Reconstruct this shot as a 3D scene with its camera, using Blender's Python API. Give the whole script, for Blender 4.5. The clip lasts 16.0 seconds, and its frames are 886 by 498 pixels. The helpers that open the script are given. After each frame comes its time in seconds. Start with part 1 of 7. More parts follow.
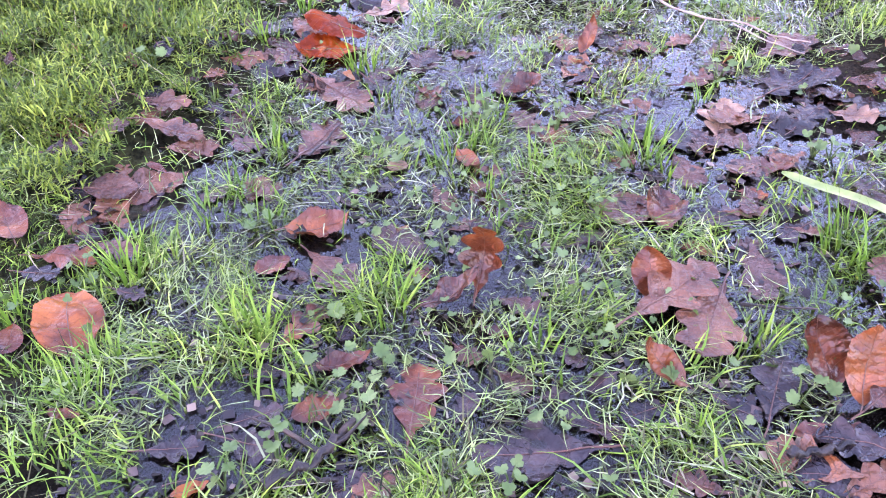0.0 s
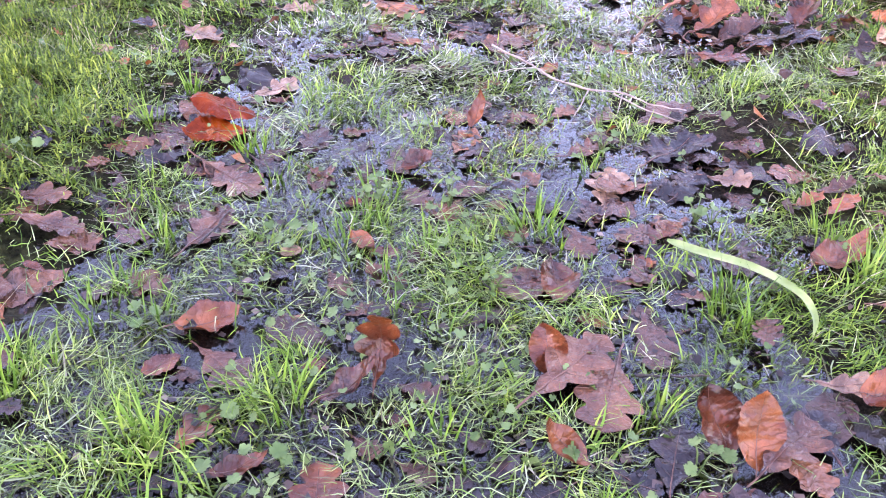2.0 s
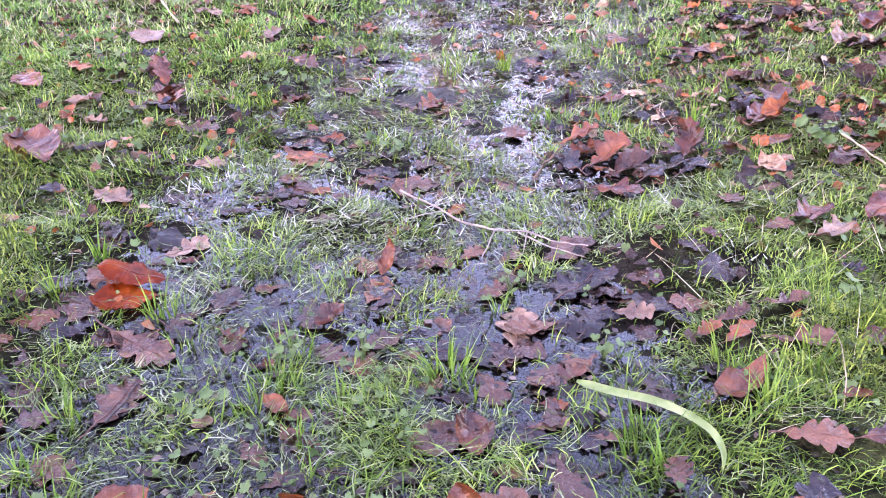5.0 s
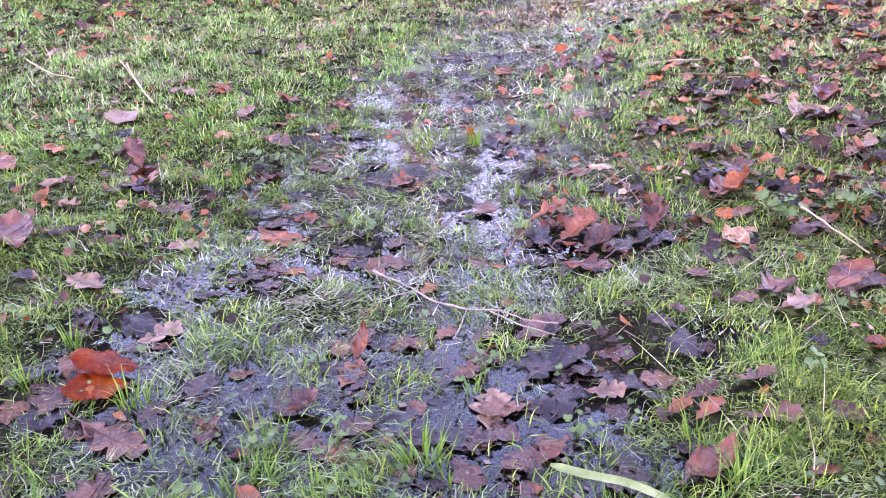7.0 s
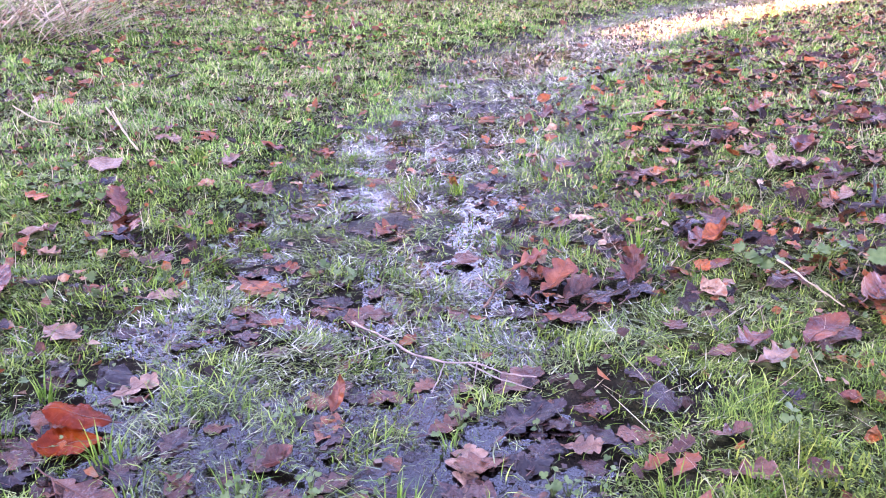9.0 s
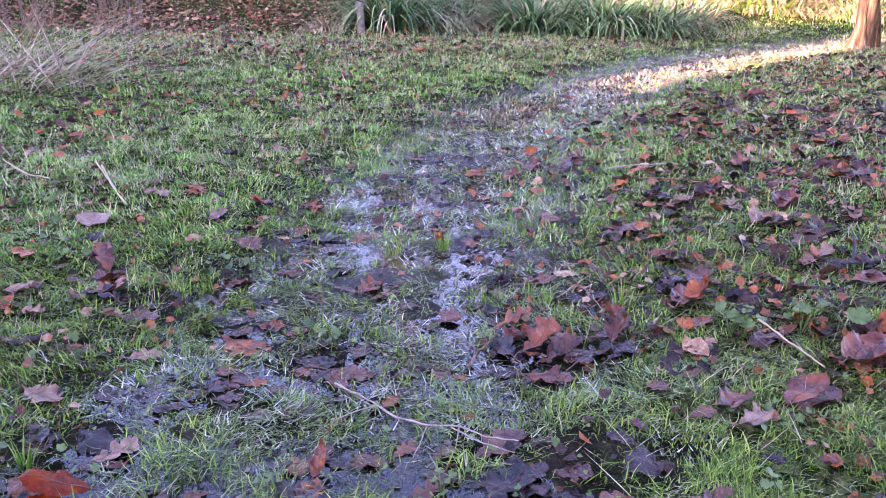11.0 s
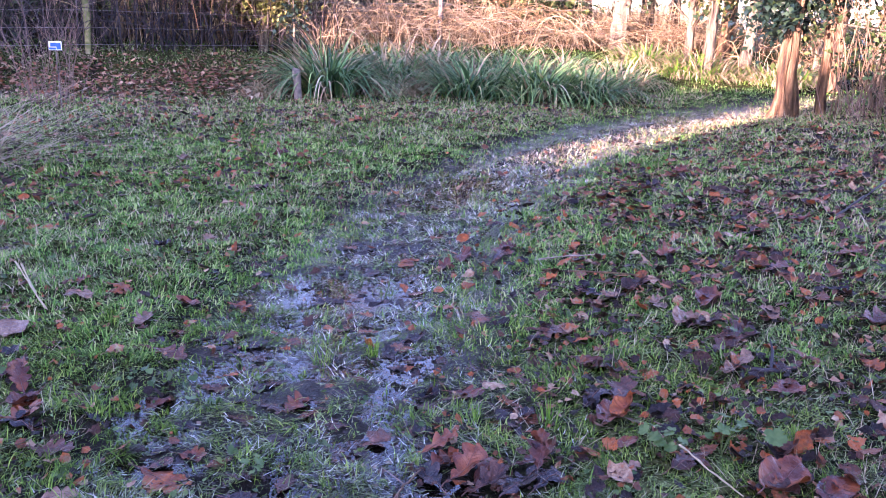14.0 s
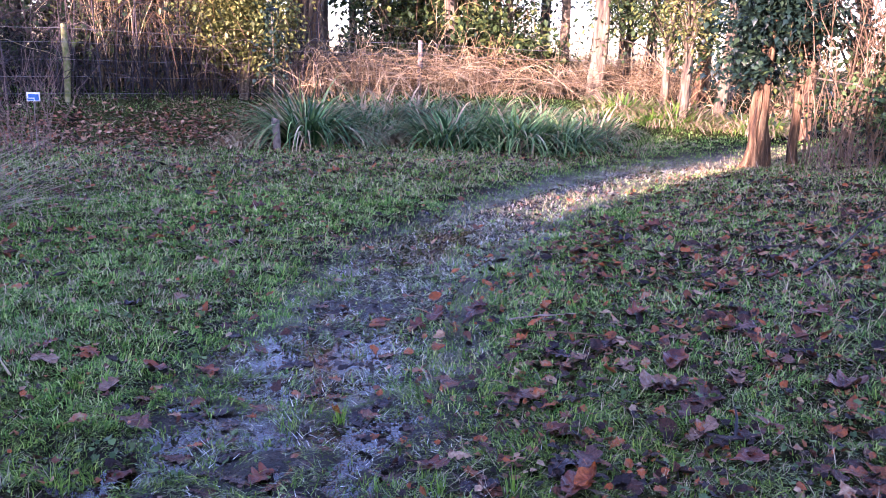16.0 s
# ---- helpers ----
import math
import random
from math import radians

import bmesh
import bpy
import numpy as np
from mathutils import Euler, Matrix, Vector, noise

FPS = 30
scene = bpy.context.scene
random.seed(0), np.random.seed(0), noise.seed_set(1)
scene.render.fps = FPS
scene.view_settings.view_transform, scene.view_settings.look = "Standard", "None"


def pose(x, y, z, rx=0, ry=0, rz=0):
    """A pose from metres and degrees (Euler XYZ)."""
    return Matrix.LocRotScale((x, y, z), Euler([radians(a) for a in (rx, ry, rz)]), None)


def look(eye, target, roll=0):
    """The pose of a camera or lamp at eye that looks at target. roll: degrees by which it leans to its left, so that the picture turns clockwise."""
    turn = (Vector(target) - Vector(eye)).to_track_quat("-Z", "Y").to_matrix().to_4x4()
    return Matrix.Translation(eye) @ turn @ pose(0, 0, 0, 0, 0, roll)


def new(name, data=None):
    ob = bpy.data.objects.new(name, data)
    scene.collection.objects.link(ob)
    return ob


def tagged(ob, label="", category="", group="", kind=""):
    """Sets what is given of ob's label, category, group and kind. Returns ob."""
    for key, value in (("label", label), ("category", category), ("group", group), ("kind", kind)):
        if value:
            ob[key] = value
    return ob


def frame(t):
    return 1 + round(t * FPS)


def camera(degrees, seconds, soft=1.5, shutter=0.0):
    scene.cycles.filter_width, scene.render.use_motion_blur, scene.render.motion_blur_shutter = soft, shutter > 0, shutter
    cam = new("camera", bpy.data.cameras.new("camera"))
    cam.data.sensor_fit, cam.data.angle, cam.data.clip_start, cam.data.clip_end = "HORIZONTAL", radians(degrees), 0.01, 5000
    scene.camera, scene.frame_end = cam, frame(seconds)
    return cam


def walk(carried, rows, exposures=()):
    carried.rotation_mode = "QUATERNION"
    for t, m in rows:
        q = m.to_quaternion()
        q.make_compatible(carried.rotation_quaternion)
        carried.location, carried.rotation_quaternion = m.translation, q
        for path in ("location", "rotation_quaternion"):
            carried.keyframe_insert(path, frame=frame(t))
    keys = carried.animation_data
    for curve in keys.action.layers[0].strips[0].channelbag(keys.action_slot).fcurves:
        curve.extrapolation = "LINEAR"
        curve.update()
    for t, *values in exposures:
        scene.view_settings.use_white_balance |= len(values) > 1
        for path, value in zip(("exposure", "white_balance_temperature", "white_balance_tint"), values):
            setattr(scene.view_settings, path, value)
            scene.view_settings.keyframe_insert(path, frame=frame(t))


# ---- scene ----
# ---------------------------------------------------------------- camera
cam = camera(56.7, 16.0, soft=1.0)
PATH = [
    (0, (0.039, -0.019, 0.583), (-0.05, 1.484, -0.733), -0.8),
    (0.5, (0.037, -0.013, 0.583), (0.015, 1.492, -0.734), 0.1),
    (1, (0.035, -0.01, 0.589), (0.074, 1.509, -0.711), 0.8),
    (1.5, (0.041, -0.005, 0.592), (0.126, 1.546, -0.667), 1.0),
    (2, (0.055, 0.006, 0.602), (0.184, 1.592, -0.609), 1.2),
    (2.5, (0.06, 0.013, 0.606), (0.247, 1.628, -0.559), 1.6),
    (3, (0.066, 0.018, 0.612), (0.298, 1.658, -0.51), 1.5),
    (3.5, (0.074, 0.02, 0.62), (0.324, 1.686, -0.459), 0.9),
    (4, (0.08, 0.019, 0.639), (0.341, 1.699, -0.415), 0.6),
    (4.2, (0.084, 0.019, 0.644), (0.351, 1.707, -0.395), 0.4),
    (6.3, (0.092, 0.017, 0.674), (0.444, 1.769, -0.223), -0.2),
    (6.5, (0.094, 0.018, 0.681), (0.451, 1.777, -0.202), -0.3),
    (7, (0.095, 0.016, 0.688), (0.464, 1.789, -0.161), -0.3),
    (7.5, (0.099, 0.014, 0.694), (0.477, 1.799, -0.127), -0.3),
    (8, (0.102, 0.013, 0.702), (0.486, 1.806, -0.096), -0.3),
    (8.5, (0.104, 0.017, 0.703), (0.497, 1.817, -0.074), -0.1),
    (9, (0.111, 0.015, 0.707), (0.517, 1.822, -0.049), 0.3),
    (9.2, (0.11, 0.015, 0.71), (0.524, 1.823, -0.038), 0.4),
    (11.5, (0.136, 0.012, 0.768), (0.58, 1.86, 0.145), 0.6),
    (12, (0.147, 0.018, 0.802), (0.622, 1.869, 0.213), 0.7),
    (12.5, (0.158, 0.028, 0.817), (0.67, 1.875, 0.246), 1.0),
    (13, (0.161, 0.042, 0.836), (0.702, 1.883, 0.272), 1.2),
    (13.5, (0.162, 0.044, 0.862), (0.722, 1.882, 0.305), 1.2),
    (14, (0.169, 0.048, 0.894), (0.746, 1.884, 0.35), 1.2),
    (14.5, (0.19, 0.048, 0.921), (0.781, 1.888, 0.405), 1.3),
    (15, (0.201, 0.046, 0.94), (0.806, 1.89, 0.456), 1.4),
    (15.5, (0.204, 0.042, 0.955), (0.82, 1.889, 0.495), 1.4),
    (16, (0.209, 0.04, 0.963), (0.832, 1.888, 0.518), 1.4),
]
walk(cam, [(t, look(eye, target, roll)) for t, eye, target, roll in PATH],
     exposures=[(0.0, 4.9, 6950, 62), (2.0, 4.84, 7250, 59), (4.0, 4.76, 7250, 62), (6.5, 4.58, 6950, 67), (9.0, 4.53, 6650, 72), (11.4, 3.82, 6050, 66), (12.5, 3.68, 5880, 64), (14.0, 3.52, 5620, 64), (16.0, 3.12, 5450, 61)])

# ---------------------------------------------------------------- light
SUN_UP = radians(8.0)
SUN_WAY = Vector((0.83, 0.557, 0)).normalized()          # the way the light travels over the ground
world = bpy.data.worlds.new("winter_sky")
scene.world = world
world.use_nodes = True
sky = world.node_tree.nodes.new("ShaderNodeTexSky")
sky.sky_type = "NISHITA"
sky.sun_disc = False
sky.sun_elevation = SUN_UP
sky.sun_rotation = math.atan2(-SUN_WAY.x, -SUN_WAY.y)
sky.air_density, sky.dust_density, sky.ozone_density = 1.0, 1.0, 1.6
back = world.node_tree.nodes["Background"]
back.inputs["Strength"].default_value = 0.15
world.node_tree.links.new(sky.outputs["Color"], back.inputs["Color"])

lamp = bpy.data.lights.new("sun", "SUN")
lamp.energy, lamp.angle, lamp.color = 4.3, radians(0.6), (1.0, 0.74, 0.48)
sun = new("sun", lamp)
sun.matrix_world = look((-40 * SUN_WAY.x, -40 * SUN_WAY.y, 40 * math.tan(SUN_UP)), (0, 0, 0))

# ---------------------------------------------------------------- numbers
RNG = np.random.default_rng(11)


def hash2(ix, iy, seed):
    h = np.sin(ix * 127.1 + iy * 311.7 + seed * 74.7) * 43758.5453
    return h - np.floor(h)


def value_noise(x, y, seed=0):
    ix, iy = np.floor(x), np.floor(y)
    fx, fy = x - ix, y - iy
    fx, fy = fx * fx * (3 - 2 * fx), fy * fy * (3 - 2 * fy)
    a, b = hash2(ix, iy, seed), hash2(ix + 1, iy, seed)
    c, d = hash2(ix, iy + 1, seed), hash2(ix + 1, iy + 1, seed)
    return (a + (b - a) * fx) * (1 - fy) + (c + (d - c) * fx) * fy


def fbm(x, y, seed=0, octaves=3):
    total, amp, norm = 0.0, 1.0, 0.0
    for k in range(octaves):
        total = total + amp * value_noise(x * 2**k, y * 2**k, seed + 13 * k)
        norm += amp
        amp *= 0.5
    return total / norm


def smooth(a, b, v):
    f = np.clip((v - a) / (b - a), 0, 1)
    return f * f * (3 - 2 * f)


TRACK = np.array([(-0.6, -9.0), (-0.1, -3.0), (0.05, -0.6), (0.08, 0.4), (0.15, 1.0), (0.22, 1.4), (0.36, 1.8), (0.5, 2.3), (0.72, 2.8), (1.02, 3.4),
                  (1.53, 4.2), (2.35, 5.08), (3.6, 6.2), (4.65, 6.95), (6.6, 8.25), (10.0, 10.4), (60.0, 40.0)])


def off_track(x, y):
    """Distance from the middle of the wet track, positive on its right-hand side."""
    x, y = np.asarray(x, float), np.asarray(y, float)
    best, side = np.full(x.shape, 1e9), np.ones(x.shape)
    for (ax, ay), (bx, by) in zip(TRACK[:-1], TRACK[1:]):
        dx, dy = bx - ax, by - ay
        f = np.clip(((x - ax) * dx + (y - ay) * dy) / (dx * dx + dy * dy), 0, 1)
        ex, ey = x - ax - f * dx, y - ay - f * dy
        d = np.hypot(ex, ey)
        s = np.where(ex * dy - ey * dx > 0, 1.0, -1.0)
        side = np.where(d < best, s, side)
        best = np.minimum(best, d)
    return best * side


def wet_d(x, y):
    """Distance from the middle of the track, grown where the turf closes in on its left side."""
    s = off_track(x, y)
    return np.abs(s) + np.where(s < 0, 0.24 * smooth(1.35, 1.9, np.asarray(y, float)), 0.0)


WATER = -0.006


def terrain(x, y):
    x, y = np.asarray(x, float), np.asarray(y, float)
    s = off_track(x, y)
    d = np.abs(s)
    near = smooth(3.2, 0.5, y)
    z = -0.011 - 0.001 * near + 0.016 * smooth(4.3, 5.2, y) + (0.024 + 0.008 * near) * smooth(0.15 + 0.15 * near, 0.55 + 0.11 * near, d)
    z = z + np.where(s > 0, 0.085 * np.clip(s - 0.62, 0, 5), 0.028 * np.clip(d - 0.6, 0, 6)) * smooth(0.2, 1.8, y)
    z = z + 0.34 * smooth(8.6, 11.6, y - 0.12 * x)
    z = z + 0.016 * smooth(0.16, 0.05, np.hypot(x - 0.63, y - 1.11))
    far = smooth(40, 10, np.hypot(x, y))
    z = z + 0.03 * smooth(-0.7, -1.8, y)
    z = z + 0.022 * (fbm(x * 3.1, y * 3.1, 3) - 0.5) + 0.026 * (fbm(x * 13, y * 13, 5, 3) - 0.5)
    z = z + 0.030 * (fbm(x * 6, y * 6, 7, 2) - 0.5) * (1 - near) * smooth(9, 6, y)
    return z + 0.10 * (fbm(x * 0.35, y * 0.35, 9, 2) - 0.5) * (1 - smooth(6, 2, np.hypot(x, y))) * (0.5 + 0.5 * far)


def height(x, y):
    return float(terrain(np.array([x]), np.array([y]))[0])


# ---------------------------------------------------------------- mesh helpers
def make_mesh(name, verts, faces, mats=(), uv=None, shade=True):
    """A mesh from an array of points and arrays of faces (one array for each number of corners). uv: one pair for each point."""
    me = bpy.data.meshes.new(name)
    verts = np.ascontiguousarray(verts, np.float32).reshape(-1, 3)
    faces = [np.ascontiguousarray(f, np.int32) for f in faces if len(f)]
    loops = np.concatenate([f.ravel() for f in faces])
    sizes = np.concatenate([np.full(len(f), f.shape[1], np.int32) for f in faces])
    me.vertices.add(len(verts))
    me.vertices.foreach_set("co", verts.ravel())
    me.loops.add(len(loops))
    me.loops.foreach_set("vertex_index", loops)
    me.polygons.add(len(sizes))
    me.polygons.foreach_set("loop_start", np.concatenate([[0], np.cumsum(sizes)[:-1]]).astype(np.int32))
    if shade:
        me.polygons.foreach_set("use_smooth", np.ones(len(sizes), bool))
    if uv is not None:
        layer = me.uv_layers.new(name="UVMap")
        layer.data.foreach_set("uv", np.ascontiguousarray(np.asarray(uv, np.float32)[loops]).ravel())
    me.update(calc_edges=True)
    for m in mats:
        me.materials.append(m)
    return me


def place(name, me, parent=None, at=None, label=""):
    """A mesh as an object of its own, or as a part of its parent."""
    ob = new(name, me)
    if parent is not None:
        ob.parent = parent
    if at is not None:
        ob.matrix_basis = at
    return tagged(ob, label)


def thing(name, x, y, z, label, category, group="", turn=0.0, kind=""):
    ob = new(name)
    ob.empty_display_size = 0.1
    ob.matrix_basis = pose(x, y, z, 0, 0, turn)
    return tagged(ob, label, category, group, kind)


class Pile:
    """Gathers points, quads and triangles of many pieces for one mesh."""

    def __init__(self):
        self.v, self.q, self.t, self.u, self.n = [], [], [], [], 0

    def add(self, verts, quads=None, tris=None, uv=None):
        verts = np.asarray(verts, float).reshape(-1, 3)
        if quads is not None and len(quads):
            self.q.append(np.asarray(quads, np.int64) + self.n)
        if tris is not None and len(tris):
            self.t.append(np.asarray(tris, np.int64) + self.n)
        self.v.append(verts)
        self.u.append(np.zeros((len(verts), 2)) if uv is None else np.asarray(uv, float))
        self.n += len(verts)
        return self

    def mesh(self, name, mats, shade=True):
        faces = []
        if self.q:
            faces.append(np.concatenate(self.q))
        if self.t:
            faces.append(np.concatenate(self.t))
        return make_mesh(name, np.concatenate(self.v), faces, mats, np.concatenate(self.u), shade)


def tube(points, radii, sides=6):
    """A round stem along points: its corners and quads, closed at both ends by narrowing."""
    p = np.asarray(points, float)
    r = np.broadcast_to(np.asarray(radii, float), (len(p),))
    d = np.gradient(p, axis=0)
    d /= np.linalg.norm(d, axis=1)[:, None] + 1e-9
    ref = np.where(np.abs(d[:, 2:3]) > 0.9, [[1.0, 0, 0]], [[0, 0, 1.0]])
    a = np.cross(d, ref)
    a /= np.linalg.norm(a, axis=1)[:, None] + 1e-9
    for k in range(1, len(a)):
        if a[k] @ a[k - 1] < 0:
            a[k] *= -1
    b = np.cross(d, a)
    ang = np.linspace(0, 2 * np.pi, sides, endpoint=False)
    ring = np.cos(ang)[None, :, None] * a[:, None] + np.sin(ang)[None, :, None] * b[:, None]
    v = (p[:, None] + ring * r[:, None, None]).reshape(-1, 3)
    i = np.arange(len(p) - 1)[:, None] * sides
    j = np.arange(sides)[None]
    q = np.stack([i + j, i + (j + 1) % sides, i + sides + (j + 1) % sides, i + sides + j], -1).reshape(-1, 4)
    uv = np.stack(np.broadcast_arrays(np.linspace(0, 1, len(p))[:, None], ang[None] / 6.283), -1).reshape(-1, 2)
    return v, q, uv


def blades(x, y, z, turn, length, width, lean, bend, seg=3, swerve=None):
    """Many tapering leaves of grass at once: corners, quads, triangles and uv. swerve: how far each one curves sideways."""
    n = len(x)
    f = np.linspace(0, 1, seg + 1)
    way = turn[:, None] + (0 if swerve is None else swerve[:, None]) * f[None]
    cx, cy = np.cos(way), np.sin(way)
    ang = lean[:, None] + bend[:, None] * f[None]                # from upright, growing to the tip
    step = np.diff(f)[None] * length[:, None]
    run, none = np.sin(ang[:, :-1]) * step, np.zeros((n, 1))
    ox = np.concatenate([none, np.cumsum(run * cx[:, :-1], 1)], 1)
    oy = np.concatenate([none, np.cumsum(run * cy[:, :-1], 1)], 1)
    up = np.concatenate([none, np.cumsum(np.cos(ang[:, :-1]) * step, 1)], 1)
    mid = np.stack([x[:, None] + ox, y[:, None] + oy, z[:, None] + np.maximum(up, -0.002)], -1)
    side = np.stack([-cy, cx, 0 * cx], -1)
    w = width[:, None] * (1 - f[None] ** 1.8) * 0.5 * (0.75 + 0.5 * np.sin(np.pi * np.clip(f[None] + 0.15, 0, 1)))
    left = mid - side * w[..., None]
    right = mid + side * w[..., None]
    body = np.stack([left[:, :-1], right[:, :-1]], 2).reshape(n, -1, 3)
    v = np.concatenate([body, mid[:, -1:]], 1)
    k = v.shape[1]
    base = (np.arange(n) * k)[:, None]
    q = np.concatenate([np.array([[2 * s, 2 * s + 1, 2 * s + 3, 2 * s + 2]]) for s in range(seg - 1)]) if seg > 1 else np.zeros((0, 4), int)
    q = (base[:, None] + q[None]).reshape(-1, 4) if len(q) else q
    t = (base + np.array([[2 * seg - 2, 2 * seg - 1, 2 * seg]])).reshape(-1, 3)
    fu = np.r_[np.repeat(f[:-1], 2), 1.0]
    fv = np.r_[np.tile([0.0, 1.0], seg), 0.5]
    uv = np.tile(np.stack([fu, fv], -1), (n, 1))
    return v.reshape(-1, 3), q, t, uv


def turns(rx, ry, rz):
    """Rotation matrices for rows of angles in radians: about x, then y, then z."""
    n = len(rz)
    o, l = np.zeros(n), np.ones(n)
    ca, sa, cb, sb, cc, sc = np.cos(rx), np.sin(rx), np.cos(ry), np.sin(ry), np.cos(rz), np.sin(rz)
    X = np.stack([l, o, o, o, ca, -sa, o, sa, ca], -1).reshape(n, 3, 3)
    Y = np.stack([cb, o, sb, o, l, o, -sb, o, cb], -1).reshape(n, 3, 3)
    Z = np.stack([cc, -sc, o, sc, cc, o, o, o, l], -1).reshape(n, 3, 3)
    return Z @ Y @ X


def strew(pile, base, where, size, mats3):
    """Sets copies of a small form (points, quads, triangles, uv) at many places of one pile."""
    v, q, t, uv = base
    n, k = len(where), len(v)
    out = np.einsum("nij,kj->nki", mats3, v) * np.asarray(size)[:, None, None] + np.asarray(where)[:, None]
    off = (np.arange(n) * k)[:, None, None]
    pile.add(out.reshape(-1, 3), (off + q[None]).reshape(-1, 4) if len(q) else None, (off + t[None]).reshape(-1, 3) if len(t) else None,
             np.tile(uv, (n, 1)))


# ---------------------------------------------------------------- materials
def link(nt, a, b):
    nt.links.new(a, b)


def surface(name, ramp, rough=0.6, vary="noise", spread=0.5, scale=20.0, bump=0.3, bump_scale=90.0, thin=0.0, coat=0.0, spec=0.25, deep=0.004,
            veins=0.0, stretch=1.0, vein_colour=None):
    """A natural surface: a colour ramp run by noise and by a chance value per object or island, fine relief, and light through thin leaves."""
    m = bpy.data.materials.new(name)
    m.use_nodes = True
    nt = m.node_tree
    N = nt.nodes
    bsdf = N["Principled BSDF"]
    pos = N.new("ShaderNodeNewGeometry")
    where = N.new("ShaderNodeTexCoord")
    tex = N.new("ShaderNodeTexNoise")
    tex.inputs["Scale"].default_value = scale
    tex.inputs["Detail"].default_value = 6.0
    spot = pos.outputs["Position"]
    if stretch != 1.0:
        grain = N.new("ShaderNodeVectorMath")
        grain.operation = "MULTIPLY"
        grain.inputs[1].default_value = (1, 1, stretch)
        link(nt, spot, grain.inputs[0])
        spot = grain.outputs[0]
    link(nt, spot, tex.inputs["Vector"])
    fac = N.new("ShaderNodeMapRange")
    fac.inputs["From Min"].default_value, fac.inputs["From Max"].default_value = 0.33, 0.67
    link(nt, tex.outputs["Fac"], fac.inputs["Value"])
    value = fac.outputs["Result"]
    if vary != "noise":
        if vary == "object":
            info = N.new("ShaderNodeObjectInfo")
            chance = info.outputs["Random"]
        else:
            chance = pos.outputs["Random Per Island"]
        mix = N.new("ShaderNodeMix")
        mix.inputs["Factor"].default_value = spread
        link(nt, value, mix.inputs["A"])
        link(nt, chance, mix.inputs["B"])
        value = mix.outputs["Result"]
    col = N.new("ShaderNodeValToRGB")
    els = col.color_ramp.elements
    while len(els) > 1:
        els.remove(els[-1])
    for k, (p, c) in enumerate(ramp):
        e = els[0] if k == 0 else els.new(p)
        e.position, e.color = p, (*c, 1)
    link(nt, value, col.inputs["Fac"])
    colour = col.outputs["Color"]
    fine = N.new("ShaderNodeTexNoise")
    fine.inputs["Scale"].default_value = bump_scale
    fine.inputs["Detail"].default_value = 3.0
    link(nt, spot, fine.inputs["Vector"])
    relief = fine.outputs["Fac"]
    if veins:
        # side veins that run forward from the midrib
        uvn = N.new("ShaderNodeUVMap")
        sep = N.new("ShaderNodeSeparateXYZ")
        link(nt, uvn.outputs["UV"], sep.inputs["Vector"])
        a = N.new("ShaderNodeMath"); a.operation = "ABSOLUTE"
        s1 = N.new("ShaderNodeMath"); s1.operation = "SUBTRACT"; s1.inputs[1].default_value = 0.5
        link(nt, sep.outputs["Y"], s1.inputs[0]); link(nt, s1.outputs[0], a.inputs[0])
        k = N.new("ShaderNodeMath"); k.operation = "MULTIPLY_ADD"; k.inputs[1].default_value = -0.55
        link(nt, a.outputs[0], k.inputs[0]); link(nt, sep.outputs["X"], k.inputs[2])
        w = N.new("ShaderNodeMath"); w.operation = "MULTIPLY"; w.inputs[1].default_value = veins
        link(nt, k.outputs[0], w.inputs[0])
        fr = N.new("ShaderNodeMath"); fr.operation = "PINGPONG"; fr.inputs[1].default_value = 0.5
        link(nt, w.outputs[0], fr.inputs[0])
        line = N.new("ShaderNodeMapRange")
        line.inputs["From Min"].default_value, line.inputs["From Max"].default_value = 0.0, 0.04
        line.inputs["To Min"].default_value, line.inputs["To Max"].default_value = 1.0, 0.0
        link(nt, fr.outputs[0], line.inputs["Value"])
        both = N.new("ShaderNodeMath"); both.operation = "MULTIPLY_ADD"; both.inputs[1].default_value = 0.07
        link(nt, line.outputs["Result"], both.inputs[0]); link(nt, relief, both.inputs[2])
        relief = both.outputs[0]
        if vein_colour:
            vm = N.new("ShaderNodeMix"); vm.data_type = "RGBA"
            amount = N.new("ShaderNodeMath"); amount.operation = "MULTIPLY"; amount.inputs[1].default_value = 0.3
            link(nt, line.outputs["Result"], amount.inputs[0])
            link(nt, amount.outputs[0], vm.inputs["Factor"])
            link(nt, colour, vm.inputs["A"])
            vm.inputs["B"].default_value = (*vein_colour, 1)
            colour = vm.outputs["Result"]
    link(nt, colour, bsdf.inputs["Base Color"])
    b = N.new("ShaderNodeBump")
    b.inputs["Strength"].default_value, b.inputs["Distance"].default_value = bump, deep
    link(nt, relief, b.inputs["Height"])
    link(nt, b.outputs["Normal"], bsdf.inputs["Normal"])
    rr = N.new("ShaderNodeMapRange")
    rr.inputs["To Min"].default_value, rr.inputs["To Max"].default_value = max(0.04, rough - 0.15), min(1.0, rough + 0.15)
    link(nt, tex.outputs["Fac"], rr.inputs["Value"])
    link(nt, rr.outputs["Result"], bsdf.inputs["Roughness"])
    bsdf.inputs["Specular IOR Level"].default_value = spec
    bsdf.inputs["Coat Weight"].default_value = coat
    bsdf.inputs["Coat Roughness"].default_value = 0.12
